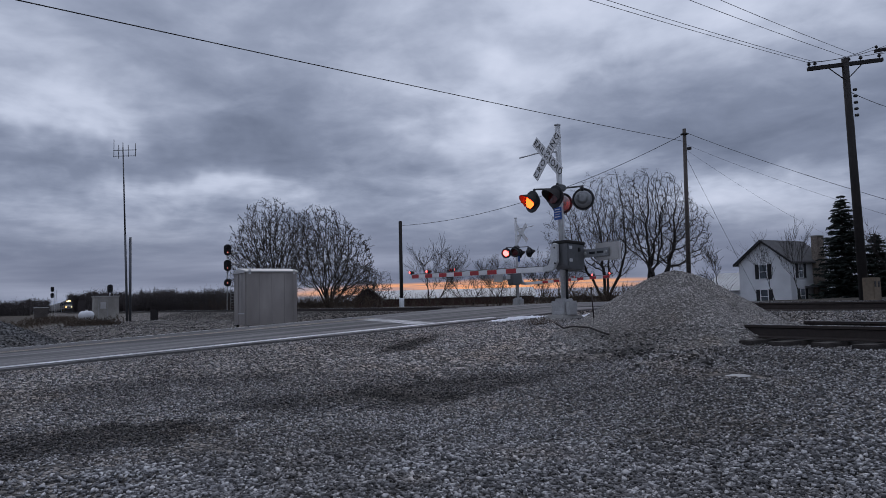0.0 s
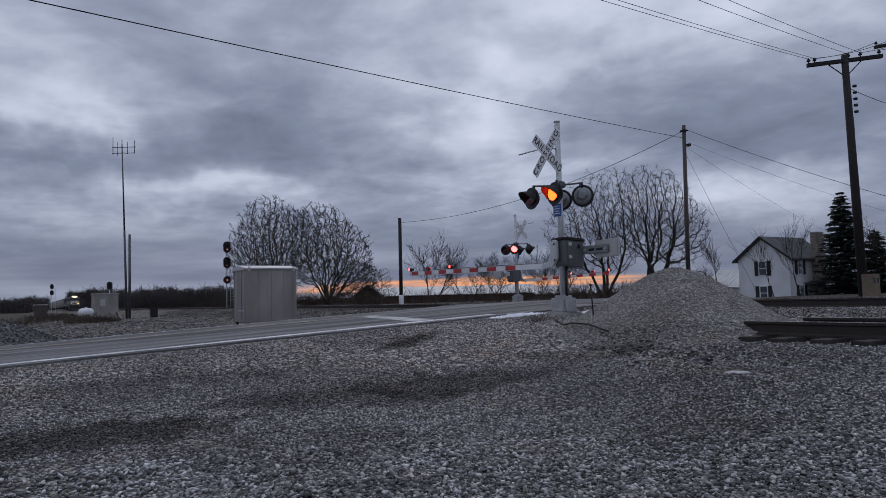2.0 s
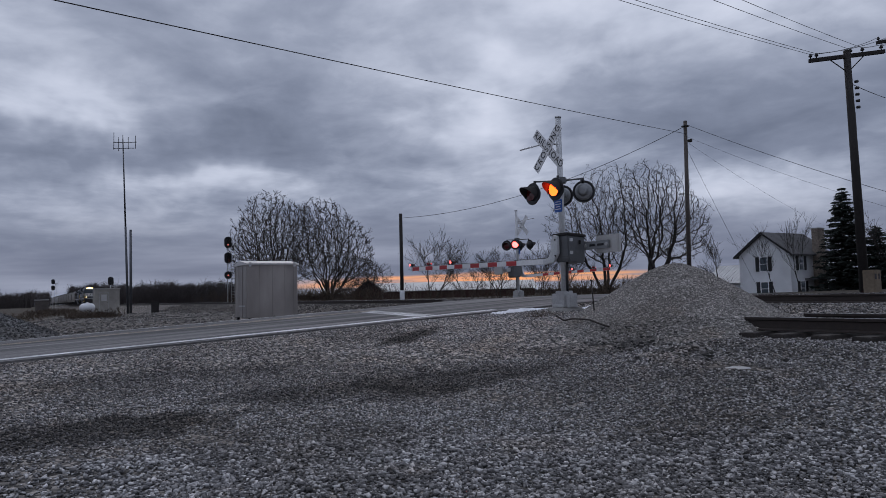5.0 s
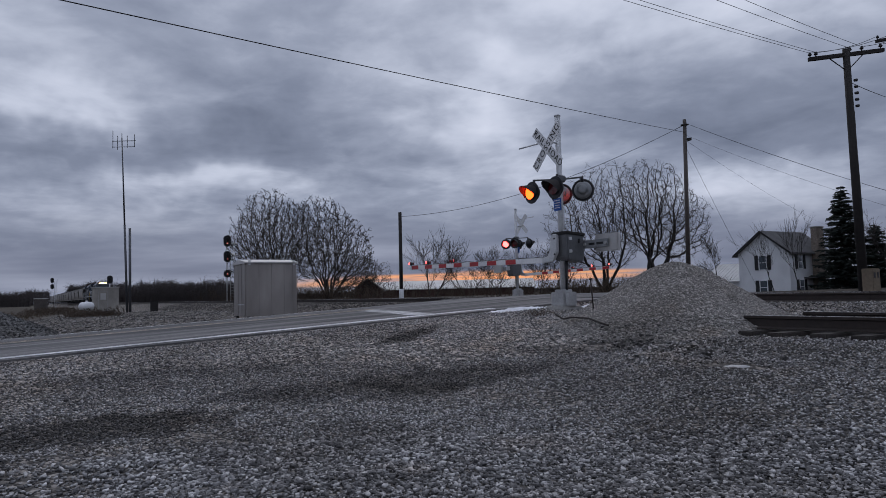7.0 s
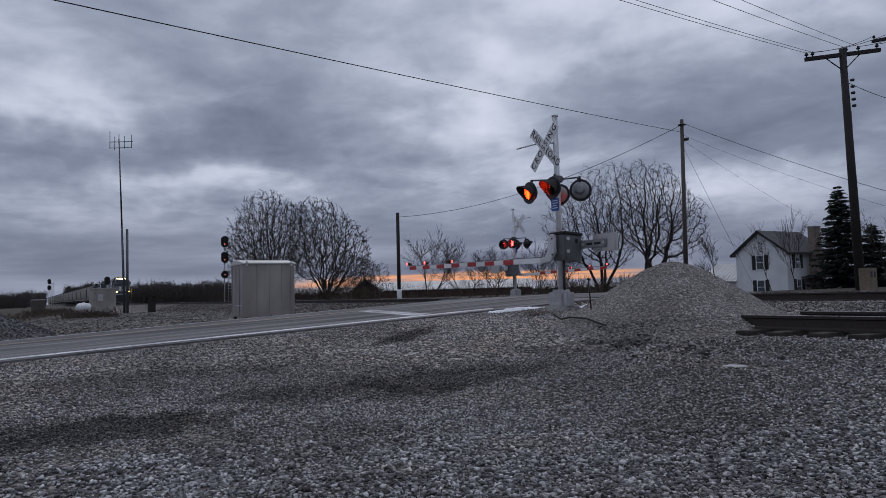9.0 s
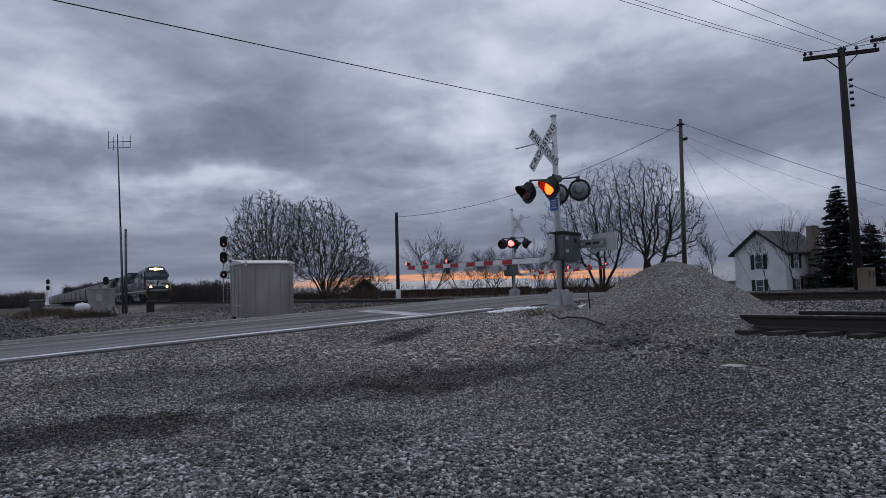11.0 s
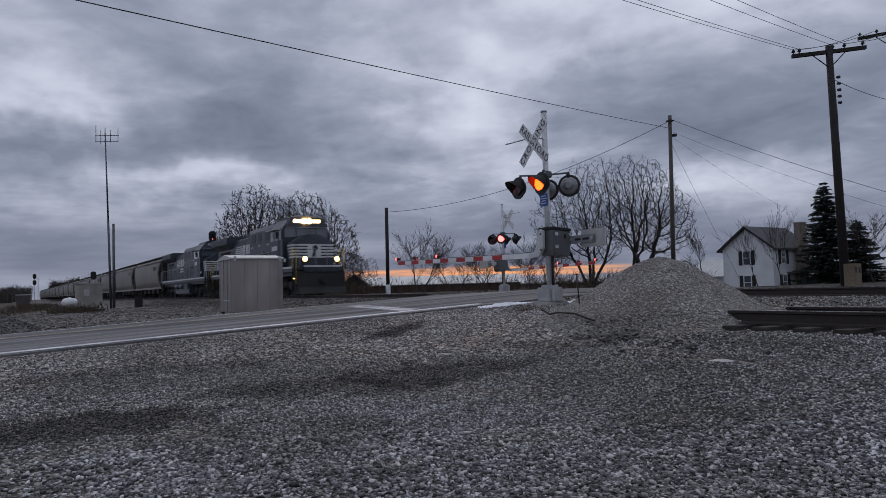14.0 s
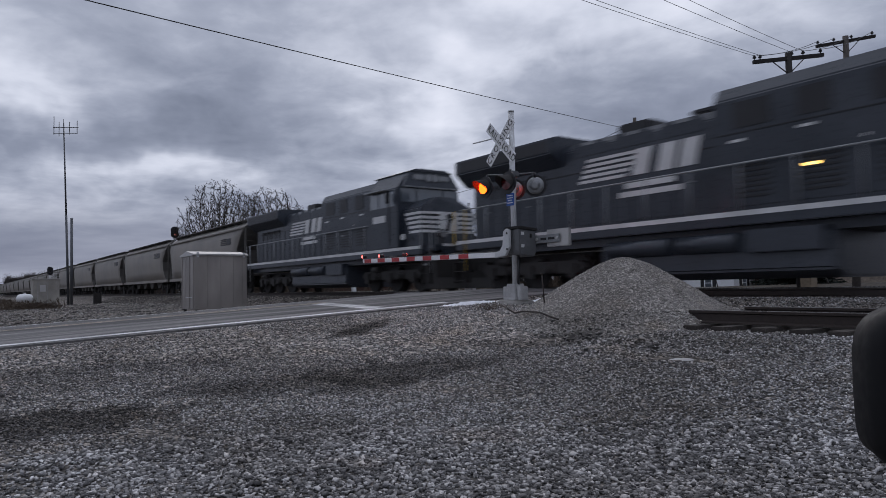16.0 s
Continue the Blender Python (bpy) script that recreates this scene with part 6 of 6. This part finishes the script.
def relay_hut():
    """Pale concrete hut with a door on the near face."""
    g = thing("relay_hut", pose(-84.2, 7.7, 0.40), "pale beige concrete relay hut with a grey door", "hut")
    wall = surface("beige_concrete_wall", (0.33, 0.31, 0.28), 0.85, 0, 0.1, 10, 0.25, 1.0, 0.2)
    part("wall", boxes((-2.2, 0, -1.25, 1.25, -0.3, 2.42), bevel=0.02), wall, g)
    part("roof", boxes((-2.28, 0.08, -1.33, 1.33, 2.42, 2.54), bevel=0.02), CONCRETE, g)
    d = part("door", boxes((0.0, 0.05, -0.72, 0.10, -0.02, 2.02), bevel=0.01), wall, g)
    part("door_frame", boxes((0.0, 0.07, -0.80, -0.72, -0.02, 2.1), (0.0, 0.07, 0.10, 0.18, -0.02, 2.1), (0.0, 0.07, -0.80, 0.18, 2.02, 2.1)), CONCRETE, d)
    part("door_panel", boxes((0.05, 0.06, -0.58, -0.04, 1.15, 1.85)), ALU_ROOF, d)
    part("door_handle", tubes(((0.05, 0.02, 1.0), (0.1, 0.02, 1.0), 0.03)), DARK_STEEL, d)
    tank = thing("propane_tank", pose(-83.2, 5.7, 0.87), "white horizontal gas tank on two saddles", "gas tank")
    bm = bmesh.new()
    bmesh.ops.create_uvsphere(bm, u_segments=24, v_segments=14, radius=0.48)
    for v in bm.verts:
        v.co.y += 0.30 if v.co.y > 0.01 else (-0.30 if v.co.y < -0.01 else 0)
    for f in bm.faces:
        f.smooth = True
    part("tank", bm, WHITE, tank)
    part("dome", tubes(((0, 0, 0.42), (0, 0, 0.60), 0.12), n=12), WHITE, tank)
    for q in (-0.32, 0.32):
        part("saddle", boxes((-0.3, 0.3, q - 0.06, q + 0.06, -0.75, -0.38), bevel=0.01), CONCRETE, tank)
    box_b = thing("equipment_box", pose(-138.8, 2.5, gh(-138.8, 2.5)), "small grey railway equipment box with pale lid", "equipment box")
    part("case", boxes((-0.9, 0.9, -1.0, 1.0, -0.3, 1.75), bevel=0.03), POLE_PALE, box_b)
    part("lid", boxes((-1.0, 1.0, -1.1, 1.1, 1.75, 1.9), bevel=0.02), ALU_ROOF, box_b)


def radio_antenna():
    z0 = gh(-63.4, 7.4)
    t = thing("radio_antenna", pose(-63.41, 7.39, z0), "tall thin steel radio antenna mast", "antenna")
    top = Vector((0.75, -0.55, 14.9 - z0))
    part("mast", made(lambda bm: (tube(bm, (0, 0, -0.3), top * 0.5, 0.10, 0.085, 10), tube(bm, top * 0.5, top, 0.07, 0.045, 8))), MAST_GREY, t)
    bm = bmesh.new()
    right = Vector((0.51, 0.86, 0.0))
    for s, h in ((-0.75, 0.55), (-0.35, 0.1), (0.45, -0.1), (1.05, 0.0)):
        c = top + right * s + Vector((0, 0, -0.45 + (0.0 if s < 0 else 0.2)))
        tube(bm, c + Vector((0, 0, -0.55 + h * 0.3)), c + Vector((0, 0, 0.55 + h)), 0.025, n=6)
    tube(bm, top - right * 0.8 - Vector((0, 0, 0.25)), top + right * 1.15 - Vector((0, 0, 0.25)), 0.03, n=6)
    tube(bm, top - right * 0.8 - Vector((0, 0, 0.75)), top + right * 1.05 - Vector((0, 0, 0.75)), 0.025, n=6)
    tube(bm, top - Vector((0, 0, 0.3)), top + Vector((0, 0, 0.4)), 0.03, n=6)
    part("dipole_array", bm, MAST_GREY, t, "grey cross-bar aerials")
    p = thing("steel_post", pose(-62.95, 7.55, z0), "plain grey steel post beside the antenna", "post")
    part("post", tubes(((0, 0, -0.3), (0.05, -0.05, 7.0), 0.11, 0.10), n=12), MAST_GREY, p)
    c = thing("battery_case", pose(-62.2, 9.3, gh(-62, 9.3)), "small dark equipment case beside the antenna", "equipment case")
    part("case", boxes((-0.25, 0.25, -0.28, 0.28, -0.2, 0.85), bevel=0.03), POLE_WOOD, c)


# ------------------------------------------------------------ house and barns
SIDING_WHITE = surface("white_clapboard", (0.80, 0.81, 0.83), 0.6, 0, 0.05, 20, 0.12, 0.6, 0.05)
SHINGLE = surface("grey_shingles", (0.085, 0.083, 0.085), 0.9, 0, 0.3, 18, 0.3, 0.7, 0.3)
METAL_ROOF = surface("pale_metal_roof", (0.42, 0.43, 0.44), 0.45, 0.4, 0.08, 10, 0.2, 0.6, 0.05)
STONEWORK = surface("tan_stone_chimney", (0.24, 0.20, 0.165), 0.9, 0, 0.35, 6, 0.3, 1.5, 0.5)
SHUTTER = surface("black_shutter", (0.018, 0.018, 0.020), 0.6, 0, 0.1, 20, 0.1, 1, 0.05)
RED_WALL = surface("red_brown_barn_wall", (0.060, 0.030, 0.024), 0.85, 0, 0.2, 6, 0.3, 0.3, 0.1)


def window(parent, x0, x1, z0, z1, face, at, shutters=True):
    """A sash window on a wall: face 'y' (wall at y = at, facing -y) or 'x' (wall at x = at, facing +x)."""
    def slab(a, b, c, d, lo, hi):
        return (a, b, at - hi, at - lo, c, d) if face == "y" else (at + lo, at + hi, a, b, c, d)
    w = part("window", boxes(slab(x0, x1, z0, z1, 0.0, 0.03)), GLASS, parent, "dark sash window")
    m = (z0 + z1) / 2
    part("window_frame", boxes(slab(x0 - 0.09, x0, z0 - 0.09, z1 + 0.09, 0, 0.06), slab(x1, x1 + 0.09, z0 - 0.09, z1 + 0.09, 0, 0.06), slab(x0, x1, z1, z1 + 0.09, 0, 0.06), slab(x0, x1, z0 - 0.09, z0, 0, 0.07), slab(x0, x1, m - 0.03, m + 0.03, 0.02, 0.05)), SIDING_WHITE, w)
    if shutters:
        for q in (x0 - 0.55, x1 + 0.13):
            part("shutter", boxes(slab(q, q + 0.42, z0 - 0.06, z1 + 0.06, 0.0, 0.06)), SHUTTER, w, "black louvred shutter")


def white_house():
    X0, X1, Y0, Y1, G, E, P = -49.1, -43.1, 68.0, 75.0, 0.2, 4.75, 6.95
    g = thing("farmhouse", pose(0, 0, 0), "white two-storey clapboard farmhouse with black shutters", "house")
    xm = (X0 + X1) / 2
    bm = bmesh.new()
    prism(bm, [(X0, G), (X1, G), (X1, E), (xm, P), (X0, E)], "y", Y0, Y1)
    w = part("wall", bm, SIDING_WHITE, g, "white clapboard wall")
    bm = bmesh.new()
    z = 0.5
    while z < E:
        box(bm, X0, X1, Y0 - 0.022, Y0 - 0.004, z, z + 0.012)
        box(bm, X1 + 0.004, X1 + 0.022, Y0, Y1, z, z + 0.012)
        z += 0.16
    part("clapboard", bm, SIDING_WHITE, w)
    for s in (-1, 1):
        bm = bmesh.new()
        e = X0 - 0.45 if s < 0 else X1 + 0.45
        ez = E - 0.45 * (P - E) / 3.0
        prism(bm, [(xm, P + 0.02), (e, ez + 0.02), (e, ez + 0.20), (xm, P + 0.20)], "y", Y0 - 0.4, Y1 + 0.4)
        part("roof", bm, SHINGLE, g, "grey shingled gable roof")
        bm = bmesh.new()
        prism(bm, [(xm, P + 0.22), (e, ez + 0.22), (e, ez - 0.02), (xm, P - 0.02)], "y", Y0 - 0.43, Y0 - 0.402)
        part("bargeboard", bm, SHUTTER, g)
    cx = -46.15
    window(g, cx - 0.40, cx + 0.40, 2.98, 4.42, "y", Y0)
    window(g, cx - 0.40, cx + 0.40, 0.35, 1.75, "y", Y0)
    window(g, Y0 + 1.5, Y0 + 2.2, 2.98, 4.35, "x", X1)
    window(g, Y0 + 1.6, Y0 + 2.3, 0.35, 1.75, "x", X1)
    ch = part("chimney", boxes((X1, X1 + 0.75, 72.0, 73.2, G, 7.3), bevel=0.04), STONEWORK, g, "tan fieldstone chimney")
    part("chimney_cap", boxes((X1 - 0.06, X1 + 0.81, 71.94, 73.26, 7.3, 7.42), bevel=0.02), CONCRETE, ch)
    part("porch_roof", made(prism, [(70.4, 1.9), (75.0, 1.9), (75.0, 2.05), (70.4, 2.05)], "x", X1, X1 + 1.4), SHINGLE, g)
    # low wing with the metal roof
    bm = bmesh.new()
    prism(bm, [(70.0, G), (76.0, G), (76.0, 1.95), (73.0, 3.8), (70.0, 1.95)], "x", -55.2, X0)
    part("wing_wall", bm, SIDING_WHITE, g)
    for s in (-1, 1):
        bm = bmesh.new()
        e = 69.6 if s < 0 else 76.4
        prism(bm, [(73.0, 3.82), (e, 1.72), (e, 1.82), (73.0, 3.94)], "x", -55.6, X0)
        r = part("wing_roof", bm, METAL_ROOF, g, "pale ribbed metal roof")
        bm = bmesh.new()
        for i in range(13):
            x = -55.4 + i * 0.5
            prism(bm, [(73.0, 3.95), (e, 1.83), (e, 1.87), (73.0, 3.99)], "x", x - 0.02, x + 0.02)
        part("roof_rib", bm, METAL_ROOF, r)


def barn(name, label, x0, x1, y0, y1, eave, ridge, wall, roof, yaw, at):
    g = thing(name, pose(*at, 0, 0, yaw), label, "barn")
    ym = (y0 + y1) / 2
    bm = bmesh.new()
    prism(bm, [(y0, -0.5), (y1, -0.5), (y1, eave), (ym, ridge), (y0, eave)], "x", x0, x1)
    part("wall", bm, wall, g)
    for s in (-1, 1):
        e = y0 - 0.5 if s < 0 else y1 + 0.5
        ez = eave - 0.5 * (ridge - eave) / (ym - y0)
        bm = bmesh.new()
        prism(bm, [(ym, ridge + 0.02), (e, ez + 0.02), (e, ez + 0.16), (ym, ridge + 0.16)], "x", x0 - 0.5, x1 + 0.5)
        part("roof", bm, roof, g)
    for i in range(int((x1 - x0) / 4)):
        part("door", boxes((x0 + 1 + i * 4, x0 + 2.6 + i * 4, y0 - 0.05, y0 - 0.01, 0.2, min(eave - 0.3, 1.9))), wall, g)
    return g


def far_buildings():
    # headings as seen from the lot: along the far edge of the field
    barn("long_barn", "long low red-brown barn with a pale metal roof", -19, 19, -5, 5, 2.05, 3.8, RED_WALL, METAL_ROOF, 59, (-137.5, 84.5, 0.35))
    barn("small_barn", "small dark gabled shed among the bushes", -2.6, 2.6, -2.2, 2.2, 1.9, 3.6, RED_WALL, SHINGLE, -30, (-109.5, 51.0, 0.35))
    barn("far_house", "low distant house with a pale roof", -7, 7, -4, 4, 2.2, 4.2, STONEWORK, METAL_ROOF, 15, (-49, 120, 0.2))
    barn("far_house", "low distant house with a pale roof", -6, 6, -4, 4, 2.2, 4.0, SIDING_WHITE, SHINGLE, 10, (-26, 118, 0.2))


# ------------------------------------------------------------ small things on the ground
GREY_STONE = surface("dark_broken_concrete", (0.13, 0.125, 0.118), 0.9, 0, 0.3, 8, 0.3, 1.5, 0.3)
# woods paler than the near bark: haze of distance mixed into their colour
WOODS = surface("hazed_winter_woods", (0.070, 0.060, 0.058), 0.95, 0, 0.2, 2, 0.3, 0.05, 0.0)
SNOW = surface("old_snow", (0.78, 0.80, 0.84), 0.7, 0, 0.08, 12, 0.12, 2.0, 0.3)
BALLAST_PALE = gravel_material("grey_rough_stone", 0.06, (0.36, 0.345, 0.33), (0.06, 0.058, 0.056), stones=True)
DARK_GRAVEL = gravel_material("dark_crushed_stone", 0.06, (0.20, 0.20, 0.20), (0.05, 0.052, 0.055), stones=True)
DARK_BED = gravel_material("dark_crushed_stone_bed", 0.06, (0.20, 0.20, 0.20), (0.05, 0.052, 0.055))


def heap(name, label, cx, cy, rx, ry, h, material, category, res=48, rough=0.12, seed=1, base=None):
    ax = np.linspace(-1.25, 1.25, res)

    def fn(x, y):
        d = np.hypot((x - cx) / rx, (y - cy) / ry)
        return ground_height(x, y) - 0.03 + h * np.maximum(1 - d ** 1.4, -0.3) * (1 + rough * bumps(x, y, rx * 0.5, seed))
    ob = new(name, grid_mesh(name, cx + ax * rx, cy + ax * ry, fn, material))
    return tagged(ob, label, category)


def ground_things():
    m = heap("stone_heap", "low heap of dark crushed stone beyond the road", -28.5, -2.9, 5.6, 4.0, 1.38, DARK_BED, "stone heap", 60, 0.1, 5)
    r = np.random.RandomState(9)
    n = 5000
    a, d = r.uniform(0, 6.28, n), np.sqrt(r.uniform(0, 1, n))
    x, y = -28.5 + 5.6 * d * np.cos(a), -2.9 + 4.0 * d * np.sin(a)
    z = ground_height(x, y) - 0.03 + 1.38 * np.maximum(1 - d ** 1.4, 0) * (1 + 0.1 * bumps(x, y, 2.8, 5))
    size = r.uniform(0.06, 0.13, n)
    s = part_mesh("loose_stone", scatter("loose_stone", x, y, z + size * 0.1, size, DARK_GRAVEL, 8, 0.7, True), m)
    tagged(s, "dark loose stones on the heap", kind="stuff")
    heap("snow_patch", "thin leftover strip of white snow by the road", -12.70, 9.6, 0.34, 1.15, 0.085, SNOW, "snow", 30, 0.4, 3)
    heap("snow_patch", "small leftover mound of white snow by the signal", -11.7, 10.95, 0.34, 0.42, 0.09, SNOW, "snow", 30, 0.3, 4)
    heap("ice_patch", "thin grey sheet of dirty ice in the gravel", -5.25, 7.16, 0.50, 0.15, 0.038, ICE, "ice", 30, 0.08, 6)
    # rusty bar with a peg, and a strip of rubber
    b = thing("rusty_bar", pose(-9.0, 8.3, gh(-9.0, 8.3) + 0.05), "bent rusty steel bar lying on the stones", "steel bar")
    pts = []
    for i in range(7):
        x, y = -1.0 + 0.30 * i, 0.14 - 0.07 * i - (0.02 if i > 4 else 0.0)
        pts.append((x, y, float(pile_height(-9.0 + x, 8.3 + y)) - gh(-9.0, 8.3) + 0.03 + (0.08 if i == 0 else 0.0)))
    part("bar", made(path_tube, pts, 0.017, 6), RAIL, b)
    p = thing("marker_peg", pose(-9.1, 8.55, float(pile_height(-9.1, 8.55))), "thin leaning rusty steel peg", "peg")
    part("peg", tubes(((0, 0, -0.1), (-0.02, -0.03, 0.52), 0.012), n=6), RAIL, p)
    part("peg_head", tubes(((-0.02, -0.03, 0.50), (-0.02, -0.03, 0.53), 0.028), n=8), RAIL, p)
    c = thing("relay_case", pose(-10.1, 11.1, gh(-10.1, 11.1)), "low dark steel case at the track side", "equipment case")
    part("case", boxes((-0.45, 0.45, -0.22, 0.22, -0.1, 0.34), bevel=0.03), DARK_STEEL, c)
    e = thing("wooden_box", pose(-13.45, 26.05, gh(-13.4, 26)), "small tan wooden box beside the power pole", "box")
    tan = surface("tan_boards", (0.20, 0.16, 0.115), 0.85, 0, 0.2, 9, 0.25, 1.5, 0.2)
    part("case", boxes((-0.2, 0.2, -0.24, 0.24, -0.5, 1.0), bevel=0.02), tan, e)
    for q in (-0.14, 0.10):
        part("vent", boxes((0.2, 0.212, q - 0.05, q + 0.05, 0.66, 0.86)), BLACK, e)
    n = 420                                  # coarse dark rubble at the foot of the pile
    x, y, size = -6.9 + 0.75 * r.normal(0, 1, n), 7.75 + 0.22 * r.normal(0, 1, n), r.uniform(0.03, 0.07, n)
    ob = new("rubble", scatter("rubble", x, y, np.maximum(ground_height(x, y), pile_height(x, y)) + size * 0.2, size, BALLAST_PALE, 19, 0.7))
    tagged(ob, "coarse dark broken stones between pile and siding", "rubble", kind="stuff")
    n = 8000                                 # rough stones on the ground beyond the road
    x, y, size = r.uniform(-62, -21.3, n), r.uniform(-3.0, 11.5, n), 0.06 + 0.16 * r.beta(1.2, 4, n)
    ob = new("rough_stone", scatter("rough_stone", x, y, ground_height(x, y) + size * 0.12, size, BALLAST_PALE, 20, 0.6, True))
    tagged(ob, "rough grey stones on the ground beyond the road", "stones", kind="stuff")
    for i in range(4):                      # broken concrete along the ditch
        x, y = -60 + i * 1.5 + r.uniform(-0.4, 0.4), 4.4 + i * 0.5 + r.uniform(-0.3, 0.3)
        bm = bmesh.new()
        box(bm, -0.6, 0.6, -0.35, 0.35, -0.08, 0.08, 0.02)
        for v in bm.verts:
            v.co.x *= 1 + 0.25 * math.sin(v.co.y * 5 + i)
        ob = part("concrete_slab", bm, GREY_STONE)
        ob.matrix_basis = pose(x, y, gh(x, y) + 0.12, r.uniform(-14, 14), r.uniform(-14, 14), r.uniform(0, 180))
        tagged(ob, "broken grey concrete slab by the ditch", "concrete slab", "broken slabs")


def door_mirror():
    """The outside mirror of the vehicle that the camera sits in."""
    t = thing("door_mirror", pose(-0.324, 0.930, 1.178, 0, 0, 55), "black plastic car door mirror with silvered glass", "car mirror")
    shell = surface("black_plastic_shell", (0.010, 0.010, 0.011), 0.6, 0, 0.1, 60, 0.1, 4, 0.02, spec=0.2)
    bm = bmesh.new()
    n, rows = 32, []
    for y, k in ((0.0, 0.86), (-0.004, 0.93), (0.0, 0.985), (0.02, 1.0), (0.06, 0.94), (0.10, 0.74), (0.115, 0.4)):
        row = []
        for i in range(n):
            a = 2 * math.pi * i / n
            c, s = math.cos(a), math.sin(a)
            e = 0.42
            row.append(bm.verts.new((0.125 * k * math.copysign(abs(c) ** e, c) + 0.04, y, 0.098 * k * math.copysign(abs(s) ** e, s) + 0.012 * c * k)))
        rows.append(row)
    for p, q in zip(rows, rows[1:]):
        for i in range(n):
            bm.faces.new((p[i], p[(i + 1) % n], q[(i + 1) % n], q[i])).smooth = True
    bm.faces.new(rows[-1]), bm.faces.new(rows[0][::-1])
    part("shell", bm, shell, t)
    mirror = bpy.data.materials.new("mirror_glass")
    mirror.use_nodes = True
    b = mirror.node_tree.nodes["Principled BSDF"]
    b.inputs["Base Color"].default_value, b.inputs["Metallic"].default_value, b.inputs["Roughness"].default_value = (0.75, 0.78, 0.8, 1), 1.0, 0.03
    bm = bmesh.new()
    pts = []
    for i in range(n):
        a = 2 * math.pi * i / n
        c, s = math.cos(a), math.sin(a)
        pts.append((0.098 * math.copysign(abs(c) ** 0.45, c) + 0.045, 0.072 * math.copysign(abs(s) ** 0.45, s) + 0.01 * c))
    prism(bm, pts, "y", -0.006, -0.003)
    part("mirror_glass", bm, mirror, t, "silvered mirror glass")
    part("stalk", boxes((0.10, 0.24, 0.02, 0.07, -0.16, -0.07), bevel=0.015), shell, t)


WIRE_ENDS = [(-10.76, -9.5, 8.61), (-10.21, -8.55, 8.47), (-9.11, -4.02, 8.65), (-8.3, -2.57, 8.48)]
CABLE_END = (-10.91, -10.54, 6.2)
door_mirror()
poles()
signal_mast((-81.4, 20.0, gh(-81.5, 20) - 0.1), 8.1, (7.55, 5.75, 3.75), "three-headed railway signal mast with red lamps")
signal_mast((-206.6, 6.2, 0.3), 7.3, (6.9, 5.3), "distant two-headed railway signal mast", False)
signal_mast((-121.5, 11.6, 0.3), 4.9, (4.5,), "distant single-headed railway signal mast", False)
relay_hut()
radio_antenna()
white_house()
far_buildings()
spruce((-39.3, 71.4, 0.5), 10.7, 3.1, 4, "tall dark green spruce beside the house")
spruce((-37.2, 73.4, 0.5), 6.6, 2.9, 6, "smaller dark green spruce beside the house")
trees()
far_woods()
ground_things()
stone_pile()
scatter_gravel()


# ------------------------------------------------------------ what moves
HALF, FIRST = 0.7435, 0.06       # the right-hand lights come on at FIRST


def blink(ob, on_first):
    """Turn a lens between its lit and its dark face, in the rhythm of the flasher."""
    at = ob.matrix_basis.translation.copy()
    rows, angle = [(0.0, 0.0 if not on_first else 180.0)], 0.0 if not on_first else 180.0
    t = FIRST
    while t < 16.0:
        for k in (1, 2, 3):
            rows.append((t + 0.0334 * (k - 1), angle + 60 * k - (0 if k < 3 else 0)))
        angle += 180
        t += HALF
    rows = [(q, a) for q, a in rows if q < 15.99] + [(16.0, angle if t - HALF < 15.9 else angle)]
    full = []
    for q, a in rows:                       # hold still until each turn begins
        if full and a - full[-1][1] == 60 and q - full[-1][0] > 0.2:
            full.append((q - 0.0334, full[-1][1]))
        full.append((q, a))
    walk(ob, [(q, pose(*at, 0, 0, a)) for q, a in full])


def motions():
    for ob, back in TRAIN:
        walk(ob, [(t, pose(x - HEADLIGHT_AT + back, TRACK_Y, RAIL_Z)) for t, x in FRONT])
    for ob in LENSES["left"] + LENSES["arm_a"]:
        blink(ob, False)
    for ob in LENSES["right"] + LENSES["arm_b"]:
        blink(ob, True)


motions()
